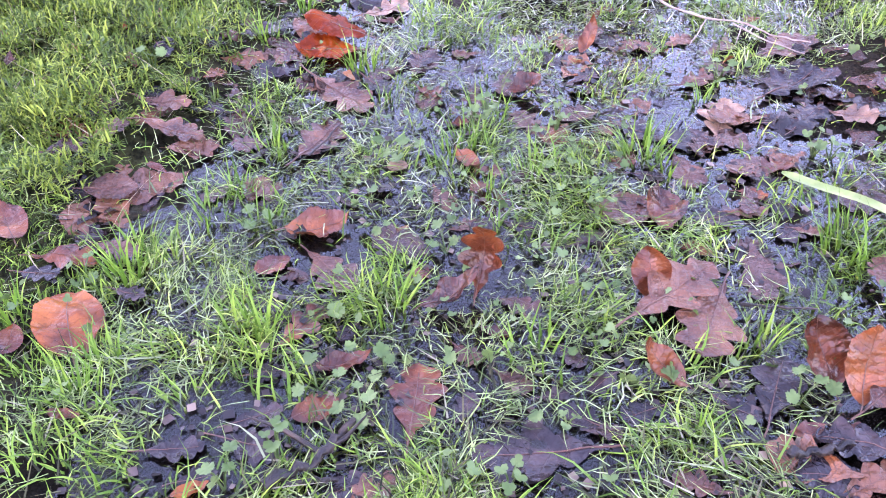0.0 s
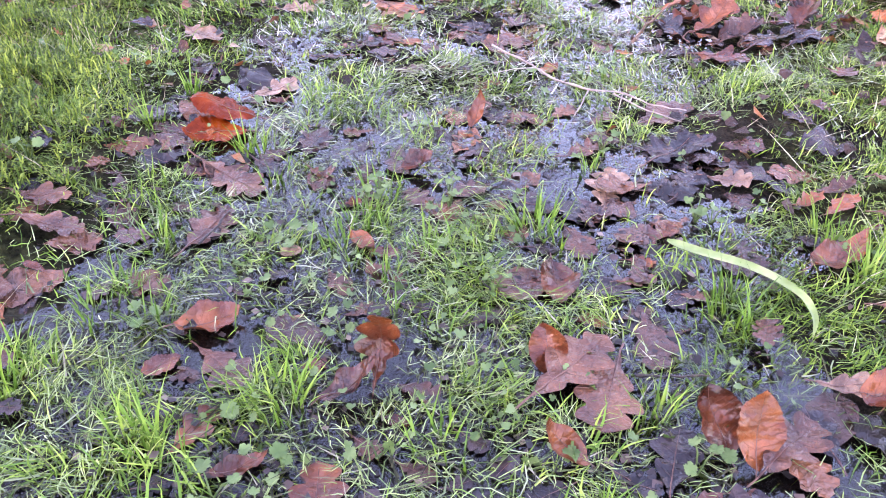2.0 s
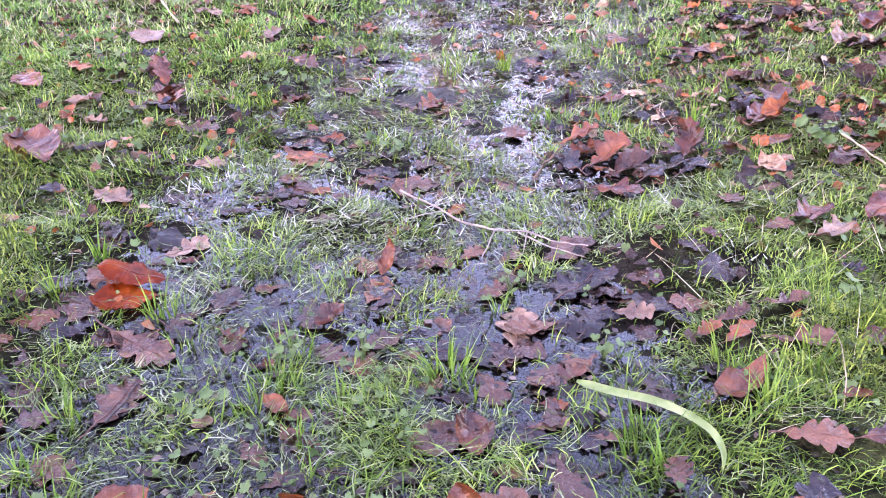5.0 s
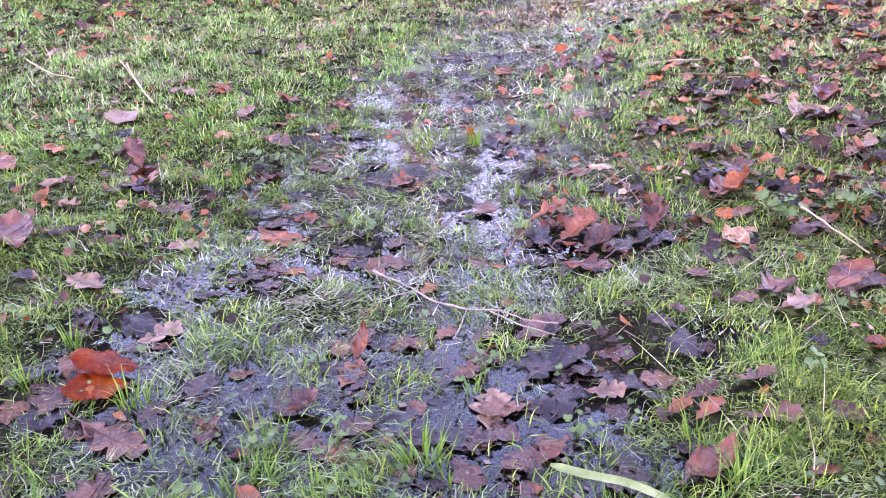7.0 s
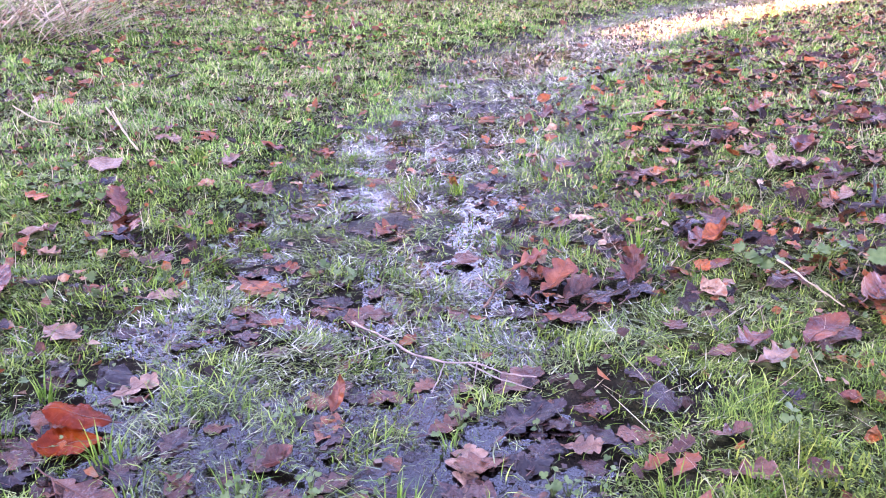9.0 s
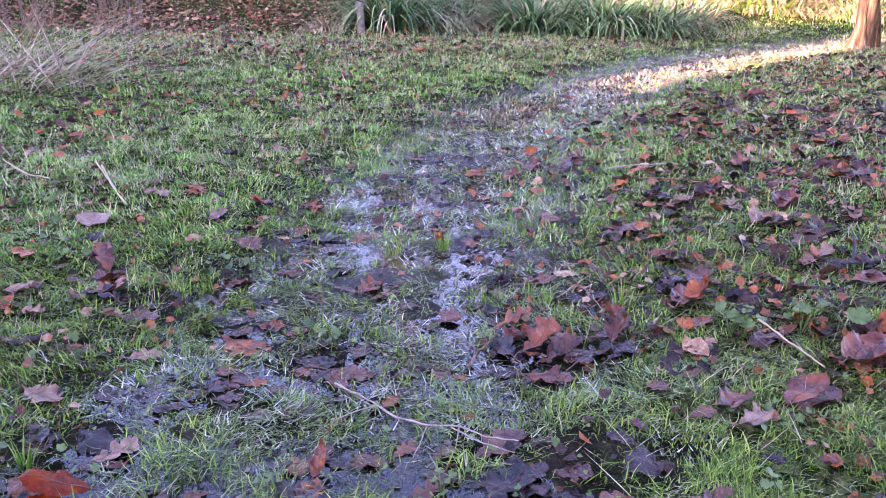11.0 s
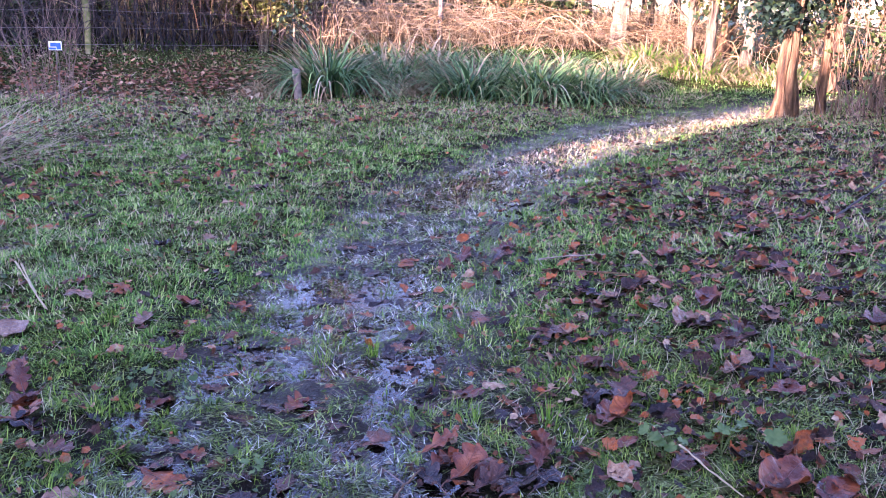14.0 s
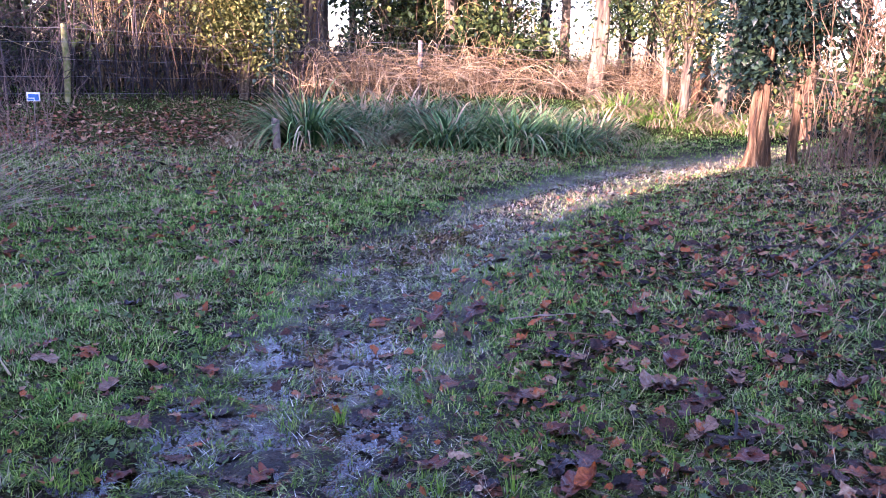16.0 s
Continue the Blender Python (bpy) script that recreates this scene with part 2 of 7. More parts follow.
    if thin:
        tr = N.new("ShaderNodeBsdfTranslucent")
        link(nt, colour, tr.inputs["Color"])
        ms = N.new("ShaderNodeMixShader")
        ms.inputs["Fac"].default_value = thin
        link(nt, bsdf.outputs["BSDF"], ms.inputs[1])
        link(nt, tr.outputs["BSDF"], ms.inputs[2])
        link(nt, ms.outputs["Shader"], N["Material Output"].inputs["Surface"])
    return m


MUD = surface("wet_mud", [(0, (0.006, 0.005, 0.004)), (0.5, (0.011, 0.009, 0.007)), (1, (0.026, 0.021, 0.016))], 0.5, scale=12, bump=1.0, bump_scale=120, spec=0.10, deep=0.016)


def turf_floor(m):
    """Lets the mud pass into a mossy root floor where the ground's own 'turf' value says that grass grows."""
    nt = m.node_tree
    bsdf = nt.nodes["Principled BSDF"]
    old = bsdf.inputs["Base Color"].links[0].from_socket
    att, tex, ramp, mix = (nt.nodes.new(k) for k in ("ShaderNodeAttribute", "ShaderNodeTexNoise", "ShaderNodeValToRGB", "ShaderNodeMix"))
    att.attribute_name = "turf"
    geo = nt.nodes.new("ShaderNodeNewGeometry")
    tex.inputs["Scale"].default_value = 42
    tex.inputs["Detail"].default_value = 6
    link(nt, geo.outputs["Position"], tex.inputs["Vector"])
    link(nt, tex.outputs["Fac"], ramp.inputs["Fac"])
    for e, p, c in zip(ramp.color_ramp.elements, (0.42, 0.62), ((0.010, 0.013, 0.004, 1), (0.09, 0.10, 0.036, 1))):
        e.position, e.color = p, c
    mix.data_type = "RGBA"
    link(nt, att.outputs["Fac"], mix.inputs["Factor"])
    link(nt, old, mix.inputs["A"])
    link(nt, ramp.outputs["Color"], mix.inputs["B"])
    link(nt, mix.outputs["Result"], bsdf.inputs["Base Color"])
    wet = nt.nodes.new("ShaderNodeAttribute")
    wet.attribute_name = "wet"
    for name, dry, soaked in (("Specular IOR Level", 0.0, 0.6), ("Roughness", 0.8, 0.26)):
        span = nt.nodes.new("ShaderNodeMapRange")
        span.inputs["To Min"].default_value, span.inputs["To Max"].default_value = dry, soaked
        link(nt, wet.outputs["Fac"], span.inputs["Value"])
        link(nt, span.outputs["Result"], bsdf.inputs[name])


turf_floor(MUD)
TURF = surface("grass_blades", [(0, (0.008, 0.028, 0.003)), (0.35, (0.045, 0.108, 0.010)), (0.65, (0.135, 0.245, 0.024)), (0.87, (0.30, 0.40, 0.07)), (1, (0.52, 0.52, 0.26))],
               0.5, vary="island", spread=0.75, scale=5.0, bump=0.0, thin=0.18, spec=0.18)
LAWN = surface("lawn_blades", [(0, (0.010, 0.030, 0.005)), (0.35, (0.055, 0.16, 0.024)), (0.62, (0.142, 0.315, 0.052)), (0.84, (0.34, 0.44, 0.13)), (1, (0.62, 0.50, 0.30))],
               0.6, vary="island", spread=0.8, scale=2.6, bump=0.0, thin=0.12, spec=0.1)
LUSH = surface("lush_grass", [(0, (0.03, 0.10, 0.010)), (0.5, (0.11, 0.24, 0.025)), (1, (0.30, 0.43, 0.07))], 0.38, vary="island", spread=0.7, scale=6, bump=0, thin=0.35)
THREAD = surface("matted_threads", [(0, (0.010, 0.022, 0.005)), (0.45, (0.11, 0.17, 0.042)), (0.78, (0.26, 0.34, 0.11)), (1, (0.42, 0.45, 0.22))], 0.4, vary="island", spread=0.75, scale=9, bump=0, thin=0.15)
THATCH = surface("thatch", [(0, (0.006, 0.008, 0.003)), (0.5, (0.022, 0.024, 0.010)), (0.8, (0.09, 0.085, 0.04)), (1, (0.40, 0.36, 0.25))], 0.5, vary="island", spread=0.8, scale=8, bump=0, spec=0.1)
DEBRIS = surface("wet_debris", [(0, (0.006, 0.004, 0.004)), (0.55, (0.020, 0.013, 0.011)), (0.85, (0.08, 0.048, 0.038)), (1, (0.28, 0.20, 0.13))], 0.4, vary="island", spread=0.85, scale=12, bump=0.4, spec=0.25)
STRAP = surface("strap_green", [(0, (0.12, 0.17, 0.045)), (0.5, (0.19, 0.25, 0.075)), (1, (0.30, 0.33, 0.13))], 0.4, scale=30, bump=0.2, thin=0.25)
DARK_WOOD = surface("soaked_wood", [(0, (0.008, 0.006, 0.005)), (0.6, (0.026, 0.017, 0.013)), (1, (0.07, 0.045, 0.03))], 0.45, scale=40, bump=0.8, bump_scale=150, spec=0.3)
LITTER_DARK = surface("soaked_litter", [(0, (0.005, 0.003, 0.003)), (0.4, (0.021, 0.010, 0.009)), (0.7, (0.065, 0.028, 0.019)), (0.9, (0.135, 0.052, 0.026)), (1, (0.22, 0.065, 0.02))],
                      0.24, vary="island", spread=0.85, scale=34, bump=1.0, bump_scale=85, spec=0.3, coat=0.09, deep=0.010, veins=7.0, vein_colour=(0.10, 0.06, 0.05))
LITTER_DARK_ONE = surface("soaked_leaf", [(0, (0.005, 0.003, 0.003)), (0.4, (0.021, 0.010, 0.009)), (0.7, (0.065, 0.028, 0.019)), (0.9, (0.135, 0.052, 0.026)), (1, (0.22, 0.065, 0.02))],
                      0.24, vary="object", spread=0.85, scale=34, bump=1.0, bump_scale=85, spec=0.3, coat=0.09, deep=0.010, veins=7.0, vein_colour=(0.10, 0.06, 0.05))
PALE = surface("drowned_grass", [(0, (0.025, 0.04, 0.012)), (0.5, (0.12, 0.16, 0.06)), (1, (0.40, 0.42, 0.24))], 0.3, vary="island", spread=0.7, scale=6, bump=0, thin=0.2)
STRAW = surface("dry_grass", [(0, (0.22, 0.16, 0.09)), (0.5, (0.38, 0.30, 0.18)), (1, (0.55, 0.47, 0.32))], 0.55, vary="island", spread=0.7, scale=8, bump=0, thin=0.2)
UNDER = surface("mossy_sward", [(0, (0.010, 0.025, 0.004)), (0.4, (0.05, 0.10, 0.013)), (0.75, (0.17, 0.25, 0.04)), (1, (0.40, 0.44, 0.12))], 0.6, vary="island", spread=0.7, scale=7, bump=0, thin=0.2)
MOSS = surface("moss", [(0, (0.010, 0.030, 0.002)), (0.5, (0.07, 0.13, 0.012)), (1, (0.30, 0.37, 0.05))], 0.6, vary="island", spread=0.8, scale=10, bump=0, thin=0.3)
HERB = surface("herb_leaves", [(0, (0.014, 0.04, 0.009)), (0.5, (0.065, 0.12, 0.032)), (1, (0.20, 0.28, 0.10))], 0.42, vary="island", spread=0.7, scale=30, bump=0.2, thin=0.25)
SEDGE = surface("sedge_leaves", [(0, (0.012, 0.05, 0.018)), (0.45, (0.06, 0.16, 0.055)), (0.8, (0.21, 0.36, 0.12)), (1, (0.56, 0.52, 0.27))], 0.45, vary="island", spread=0.75, scale=2, bump=0, thin=0.2, spec=0.25)
OAK_WET = surface("wet_oak_leaf", [(0, (0.014, 0.005, 0.004)), (0.5, (0.065, 0.023, 0.013)), (1, (0.18, 0.07, 0.034))], 0.3, vary="object", spread=0.45, scale=24,
                  bump=1.0, bump_scale=75, coat=0.08, spec=0.3, deep=0.010, veins=7.0, vein_colour=(0.20, 0.11, 0.10))
OAK_DARK = surface("soaked_oak_leaf", [(0, (0.006, 0.005, 0.006)), (0.6, (0.02, 0.013, 0.014)), (1, (0.065, 0.038, 0.034))], 0.26, vary="object", spread=0.35, scale=26,
                   bump=0.9, bump_scale=60, coat=0.05, spec=0.25, deep=0.010, veins=7.0, vein_colour=(0.07, 0.045, 0.05))
RUSSET = surface("russet_leaf", [(0, (0.022, 0.005, 0.003)), (0.5, (0.095, 0.021, 0.007)), (1, (0.25, 0.066, 0.016))], 0.3, vary="object", spread=0.35, scale=26,
                 bump=0.9, bump_scale=60, spec=0.35, coat=0.12, deep=0.008, veins=9.0, thin=0.1, vein_colour=(0.24, 0.08, 0.035))
ORANGE = surface("orange_leaf", [(0, (0.06, 0.012, 0.003)), (0.5, (0.21, 0.045, 0.006)), (1, (0.42, 0.12, 0.02))], 0.34, vary="object", spread=0.25, scale=26,
                 bump=0.9, bump_scale=60, spec=0.35, coat=0.12, deep=0.010, veins=9.0, thin=0.15, vein_colour=(0.35, 0.10, 0.03))
FLAME = surface("flame_leaf", [(0, (0.035, 0.004, 0.001)), (0.5, (0.16, 0.018, 0.002)), (1, (0.32, 0.055, 0.005))], 0.28, vary="object", spread=0.35, scale=26,
                bump=0.8, bump_scale=60, spec=0.15, deep=0.008, veins=9.0, thin=0.25, vein_colour=(0.30, 0.06, 0.02))
PINKISH = surface("pale_leaf", [(0, (0.07, 0.036, 0.024)), (0.5, (0.16, 0.085, 0.05)), (1, (0.30, 0.18, 0.11))], 0.4, vary="object", spread=0.4, scale=60,
                  bump=1.0, bump_scale=110, coat=0.15, deep=0.008, veins=7.0, vein_colour=(0.30, 0.17, 0.12))
LITTER = surface("leaf_litter", [(0, (0.005, 0.003, 0.003)), (0.28, (0.018, 0.009, 0.008)), (0.5, (0.07, 0.028, 0.018)), (0.66, (0.16, 0.055, 0.025)), (0.78, (0.32, 0.08, 0.016)), (0.87, (0.24, 0.13, 0.075)), (1, (0.45, 0.32, 0.19))],
                 0.4, vary="island", spread=0.85, scale=75, bump=1.0, bump_scale=160, spec=0.2, deep=0.008, veins=7.0)
LITTER_ONE = surface("small_leaf", [(0, (0.005, 0.003, 0.003)), (0.28, (0.018, 0.009, 0.008)), (0.5, (0.07, 0.028, 0.018)), (0.66, (0.16, 0.055, 0.025)), (0.78, (0.32, 0.08, 0.016)), (0.87, (0.24, 0.13, 0.075)), (1, (0.45, 0.32, 0.19))],
                 0.4, vary="object", spread=0.85, scale=75, bump=1.0, bump_scale=160, spec=0.2, deep=0.008, veins=7.0)
DRIFT = surface("drifted_leaves", [(0, (0.045, 0.020, 0.014)), (0.4, (0.18, 0.066, 0.034)), (0.75, (0.32, 0.15, 0.075)), (1, (0.48, 0.34, 0.21))], 0.45, vary="island", spread=0.85, scale=10, bump=0.3,
                bump_scale=200)
# dark twig brown; puts the deep shade of the fence tangle into its colour
DIM_TWIG = surface("dark_and_shade_stems", [(0, (0.006, 0.006, 0.007)), (0.5, (0.022, 0.019, 0.02)), (1, (0.10, 0.08, 0.075))], 0.6, vary="island", spread=0.8, scale=12, bump=0.2)
RIB = surface("leaf_ribs", [(0, (0.06, 0.024, 0.018)), (1, (0.15, 0.07, 0.048))], 0.4, vary="object", scale=40, bump=0)
BARK = surface("bark", [(0, (0.05, 0.037, 0.025)), (0.5, (0.12, 0.095, 0.06)), (1, (0.22, 0.185, 0.12))], 0.8, scale=16, bump=1.0, bump_scale=40, deep=0.03, stretch=0.22)
RED_BARK = surface("reddish_bark", [(0, (0.02, 0.012, 0.006)), (0.5, (0.11, 0.065, 0.03)), (1, (0.25, 0.17, 0.085))], 0.75, scale=18, bump=1.0, bump_scale=44, deep=0.03, stretch=0.18)
TWIG = surface("twigs", [(0, (0.06, 0.04, 0.03)), (0.5, (0.15, 0.10, 0.075)), (1, (0.30, 0.22, 0.17))], 0.6, vary="island", spread=0.7, scale=20, bump=0.3)
PALE_TWIG = surface("bleached_twig", [(0, (0.17, 0.125, 0.10)), (1, (0.36, 0.29, 0.24))], 0.5, vary="noise", scale=30, bump=0.3)
BRIAR = surface("bramble_stems", [(0, (0.03, 0.018, 0.010)), (0.4, (0.16, 0.10, 0.044)), (0.75, (0.36, 0.265, 0.125)), (1, (0.60, 0.50, 0.29))], 0.6, vary="island", spread=0.8, scale=6, bump=0.2)
# dark leaf green, lowered further to hold the ivy tree's shade in colour
IVY = surface("ivy_leaves", [(0, (0.004, 0.011, 0.009)), (0.6, (0.009, 0.024, 0.017)), (1, (0.03, 0.055, 0.022))], 0.42, vary="island", spread=0.8, scale=4, bump=0.1)
EVERGREEN = surface("evergreen_leaves", [(0, (0.010, 0.022, 0.010)), (0.6, (0.04, 0.07, 0.02)), (1, (0.17, 0.19, 0.045))], 0.45, vary="island", spread=0.8, scale=3, bump=0.1, thin=0.15)
# olive leaf green, raised so that sunlight is part of the colour
OLIVE = surface("sun_tinted_leaves", [(0, (0.025, 0.035, 0.010)), (0.5, (0.10, 0.12, 0.03)), (1, (0.34, 0.33, 0.09))], 0.45, vary="island", spread=0.8, scale=3, bump=0.1, thin=0.25)
CANE = surface("thicket_stems", [(0, (0.026, 0.017, 0.010)), (0.5, (0.11, 0.074, 0.040)), (1, (0.29, 0.21, 0.12))], 0.6, vary="island", spread=0.7, scale=12, bump=0.2)
POST = surface("mossy_post", [(0, (0.08, 0.10, 0.03)), (0.5, (0.16, 0.17, 0.06)), (1, (0.28, 0.26, 0.13))], 0.8, scale=14, bump=0.8, bump_scale=60)
GREY_WOOD = surface("weathered_post", [(0, (0.08, 0.068, 0.06)), (1, (0.21, 0.18, 0.155))], 0.8, scale=18, bump=0.8, bump_scale=70)
WIRE = surface("fence_wire", [(0, (0.12, 0.12, 0.12)), (1, (0.28, 0.27, 0.26))], 0.5, scale=30, bump=0)
PLATE = surface("sign_white", [(0, (0.62, 0.66, 0.70)), (1, (0.78, 0.80, 0.82))], 0.4, scale=20, bump=0.05)
BLUE = surface("sign_blue", [(0, (0.03, 0.12, 0.36)), (1, (0.05, 0.18, 0.45))], 0.4, scale=20, bump=0.05)


def water_material():
    m = bpy.data.materials.new("standing_water")
    m.use_nodes = True
    nt = m.node_tree
    N = nt.nodes
    N.remove(N["Principled BSDF"])
    clear, gloss, mix, fre = (N.new(k) for k in ("ShaderNodeBsdfTransparent", "ShaderNodeBsdfGlossy", "ShaderNodeMixShader", "ShaderNodeFresnel"))
    clear.inputs["Color"].default_value = (0.55, 0.5, 0.42, 1)
    gloss.inputs["Color"].default_value = (1, 1, 1, 1)
    gloss.inputs["Roughness"].default_value = 0.05
    fre.inputs["IOR"].default_value = 1.42
    tex, geo, b = N.new("ShaderNodeTexNoise"), N.new("ShaderNodeNewGeometry"), N.new("ShaderNodeBump")
    tex.inputs["Scale"].default_value = 48
    tex.inputs["Detail"].default_value = 3
    link(nt, geo.outputs["Position"], tex.inputs["Vector"])
    link(nt, tex.outputs["Fac"], b.inputs["Height"])
    b.inputs["Strength"].default_value, b.inputs["Distance"].default_value = 0.8, 0.0016
    link(nt, b.outputs["Normal"], gloss.inputs["Normal"])
    link(nt, b.outputs["Normal"], fre.inputs["Normal"])
    link(nt, fre.outputs["Fac"], mix.inputs["Fac"])
    silt, both = N.new("ShaderNodeBsdfDiffuse"), N.new("ShaderNodeMixShader")
    silt.inputs["Color"].default_value = (0.10, 0.088, 0.08, 1)
    both.inputs["Fac"].default_value = 0.025
    link(nt, clear.outputs["BSDF"], both.inputs[1])
    link(nt, silt.outputs["BSDF"], both.inputs[2])
    link(nt, both.outputs["Shader"], mix.inputs[1])
    link(nt, gloss.outputs["BSDF"], mix.inputs[2])
    link(nt, mix.outputs["Shader"], N["Material Output"].inputs["Surface"])
    return m


POOL = water_material()
MATTED = surface("matted_lawn", [(0, (0.04, 0.09, 0.018)), (0.45, (0.15, 0.26, 0.06)), (0.75, (0.33, 0.40, 0.15)), (1, (0.62, 0.54, 0.36))], 0.55, vary="island", spread=0.7, scale=3, bump=0, thin=0.15, spec=0.2)
SODDEN = surface("sodden_grass", [(0, (0.012, 0.014, 0.008)), (0.32, (0.04, 0.047, 0.024)), (0.55, (0.20, 0.22, 0.13)), (1, (0.64, 0.62, 0.54))], 0.34, vary="island", spread=0.8, scale=9, bump=0, spec=0.4)

# ---------------------------------------------------------------- ground and water
def spaced(lo, hi, step, reach, growth=1.16):
    inner = np.arange(lo, hi + step / 2, step)
    out, d, a, b = [], step, lo, hi
    left, right = [], []
    while b < reach:
        d *= growth
        a, b = a - d, b + d
        left.append(a)
        right.append(b)
    return np.concatenate([left[::-1], inner, right])


def ground():
    gx, gy = spaced(-1.4, 3.0, 0.028, 260), spaced(0.2, 4.6, 0.028, 260)
    X, Y = np.meshgrid(gx, gy)
    V = np.stack([X, Y, terrain(X, Y)], -1).reshape(-1, 3)
    nx, ny = len(gx), len(gy)
    i = (np.arange(ny - 1)[:, None] * nx + np.arange(nx - 1)[None]).ravel()
    Q = np.stack([i, i + 1, i + nx + 1, i + nx], -1)
    me = make_mesh("ground", V, [Q], [MUD])
    side = off_track(X, Y)
    turf = smooth(0.35, 0.8, np.abs(side)) * (1 - 0.7 * smooth(0.6, 1.4, side) * smooth(6.5, 5.0, Y)) * smooth(0.3, 0.55, fbm(X * 4, Y * 4, 19, 3) + 0.15)
    me.attributes.new("turf", "FLOAT", "POINT").data.foreach_set("value", turf.ravel().astype(np.float32))
    wet = smooth(0.7, 0.35, wet_d(X, Y)) * smooth(1.4, 2.4, Y) * smooth(9, 7, Y)
    me.attributes.new("wet", "FLOAT", "POINT").data.foreach_set("value", wet.ravel().astype(np.float32))
    ob = place("ground", me)
    tagged(ob, "wet muddy winter meadow ground with low hummocks", "ground", kind="structure")


ground()


def water():
    step = 0.03
    gx, gy = np.arange(-1.6, 4.8, step), np.arange(-3.0, 7.2, step)
    X, Y = np.meshgrid(gx, gy)
    wet = terrain(X, Y) < WATER + 0.004
    nx = len(gx)
    cell = wet[:-1, :-1] | wet[1:, :-1] | wet[:-1, 1:] | wet[1:, 1:]
    jj, ii = np.nonzero(cell)
    i = jj * nx + ii
    Q = np.stack([i, i + 1, i + nx + 1, i + nx], -1)
    used, inv = np.unique(Q, return_inverse=True)
    V = np.stack([X.ravel(), Y.ravel(), np.full(X.size, WATER)], -1)[used]
    ob = place("water", make_mesh("water", V, [inv.reshape(-1, 4)], [POOL]))
    tagged(ob, "shallow rain water standing in the trodden track", "water", kind="structure")


water()


# ---------------------------------------------------------------- fallen leaves
SHAPES = [(0.12, 0.03, 0.018), (0.55, 0.12, 0.032), (-0.7, -0.22, 0.03), (1.9, 0.45, 0.05), (0.3, -0.25, 0.055)]   # dish, bend and crumple


def leaf_form(kind, shape, seed, nu=42, nv=6):
    """One fallen leaf, one unit long from stalk to tip along x: points, quads, uv, and the line of its midrib."""
    rng = random.Random(seed)
    edge, bend, wave = SHAPES[shape]
    u = np.linspace(0, 1, nu + 1)
    if kind == "oak":
        n, ph, deep = rng.choice([3.6, 4.1, 4.6]), rng.uniform(-0.2, 0.2), rng.uniform(0.5, 0.66)
        env = np.sin(np.pi * np.clip(u, 0, 1) ** 1.22) ** 0.62 * (0.42 + 0.58 * smooth(0.05, 0.5, u))
        half_l, half_r = (rng.uniform(0.27, 0.34) * env * (1 - deep + deep * np.abs(np.cos(np.pi * (n * u + ph + d))) ** 0.75) for d in (0.0, rng.uniform(-0.16, 0.16)))
        sweep, ribs, ribwave = 0.34, 4, 0.007
    elif kind == "beech":
        half_l = half_r = 0.33 * np.sin(np.pi * u**0.9) ** 0.78
        sweep, ribs, ribwave = 0.25, 9, 0.014
    elif kind == "round":
        half_l = half_r = 0.42 * np.sin(np.pi * u**0.85) ** 0.5
        sweep, ribs, ribwave = 0.1, 7, 0.006
    else:
        half_l = half_r = 0.22 * np.sin(np.pi * u**0.8) ** 0.8
        sweep, ribs, ribwave = 0.25, 6, 0.006
    v = np.linspace(-1, 1, nv + 1)
    U, W = np.meshgrid(u, v, indexing="ij")
    half = np.where(W < 0, half_l[:, None], half_r[:, None])
    Y = W * half
    X = U + sweep * np.abs(Y) * (0.4 + 0.6 * U) * np.sin(np.pi * U) ** 0.3
    Z = edge * Y**2 + bend * (U - 0.5) ** 2 + ribwave * np.cos(2 * np.pi * ribs * (U - 0.8 * np.abs(Y))) * np.abs(W)
    Z = Z + rng.uniform(-0.35, 0.35) * (0.3 + edge) * Y * (U - 0.4) + rng.choice([0, 0, 1]) * edge * np.maximum(0, U - 0.7) ** 2
    p1, p2, p3 = rng.uniform(0, 6), rng.uniform(0, 6), rng.uniform(0, 6)
    Z = Z + wave * (np.sin(7 * X + p1) * np.sin(9 * Y + p2) + 0.6 * np.abs(W) * np.sin(16 * U + p3 + 2 * np.sign(W)) + 0.35 * np.sin(19 * X + p2) * np.sin(23 * Y + p3))
    Y = Y + 0.12 * rng.uniform(-1, 1) * (U - 0.3) ** 2
    i = np.arange(nu)[:, None] * (nv + 1) + np.arange(nv)[None]
    Q = np.stack([i, i + nv + 1, i + nv + 2, i + 1], -1).reshape(-1, 4)
    V = np.stack([X, Y, Z], -1)
    uv = np.stack([X, 0.5 + W * half], -1).reshape(-1, 2)
    mid = V[:, nv // 2] + (0, 0, 0.003)
    stalk = np.array([[-0.16, rng.uniform(-0.03, 0.03), Z[0, nv // 2] - 0.004], [-0.07, 0.0, Z[0, nv // 2]]])
    return V.reshape(-1, 3), Q, uv, np.concatenate([stalk, mid[:-1:3]])


LEAVES = []
WORDS = {"wet_oak_leaf": "wet purple-brown", "soaked_oak_leaf": "soaked blackish", "russet_leaf": "wet russet-brown", "orange_leaf": "bright orange-brown", "flame_leaf": "glossy flame-red", "pale_leaf": "pale pinkish-tan"}
LIES = ["lying flat on soaked grass", "curling up at its edges on wet turf", "arched over the wet grass", "tightly curled on the ground", "crumpled in the wet turf"]


def bed(x, y):
    """The height on which fallen leaves rest: water, mud, or the pressed turf."""
    return np.maximum(terrain(x, y), WATER) + 0.002 + 0.013 * smooth(0.2, 0.5, np.abs(off_track(x, y)))


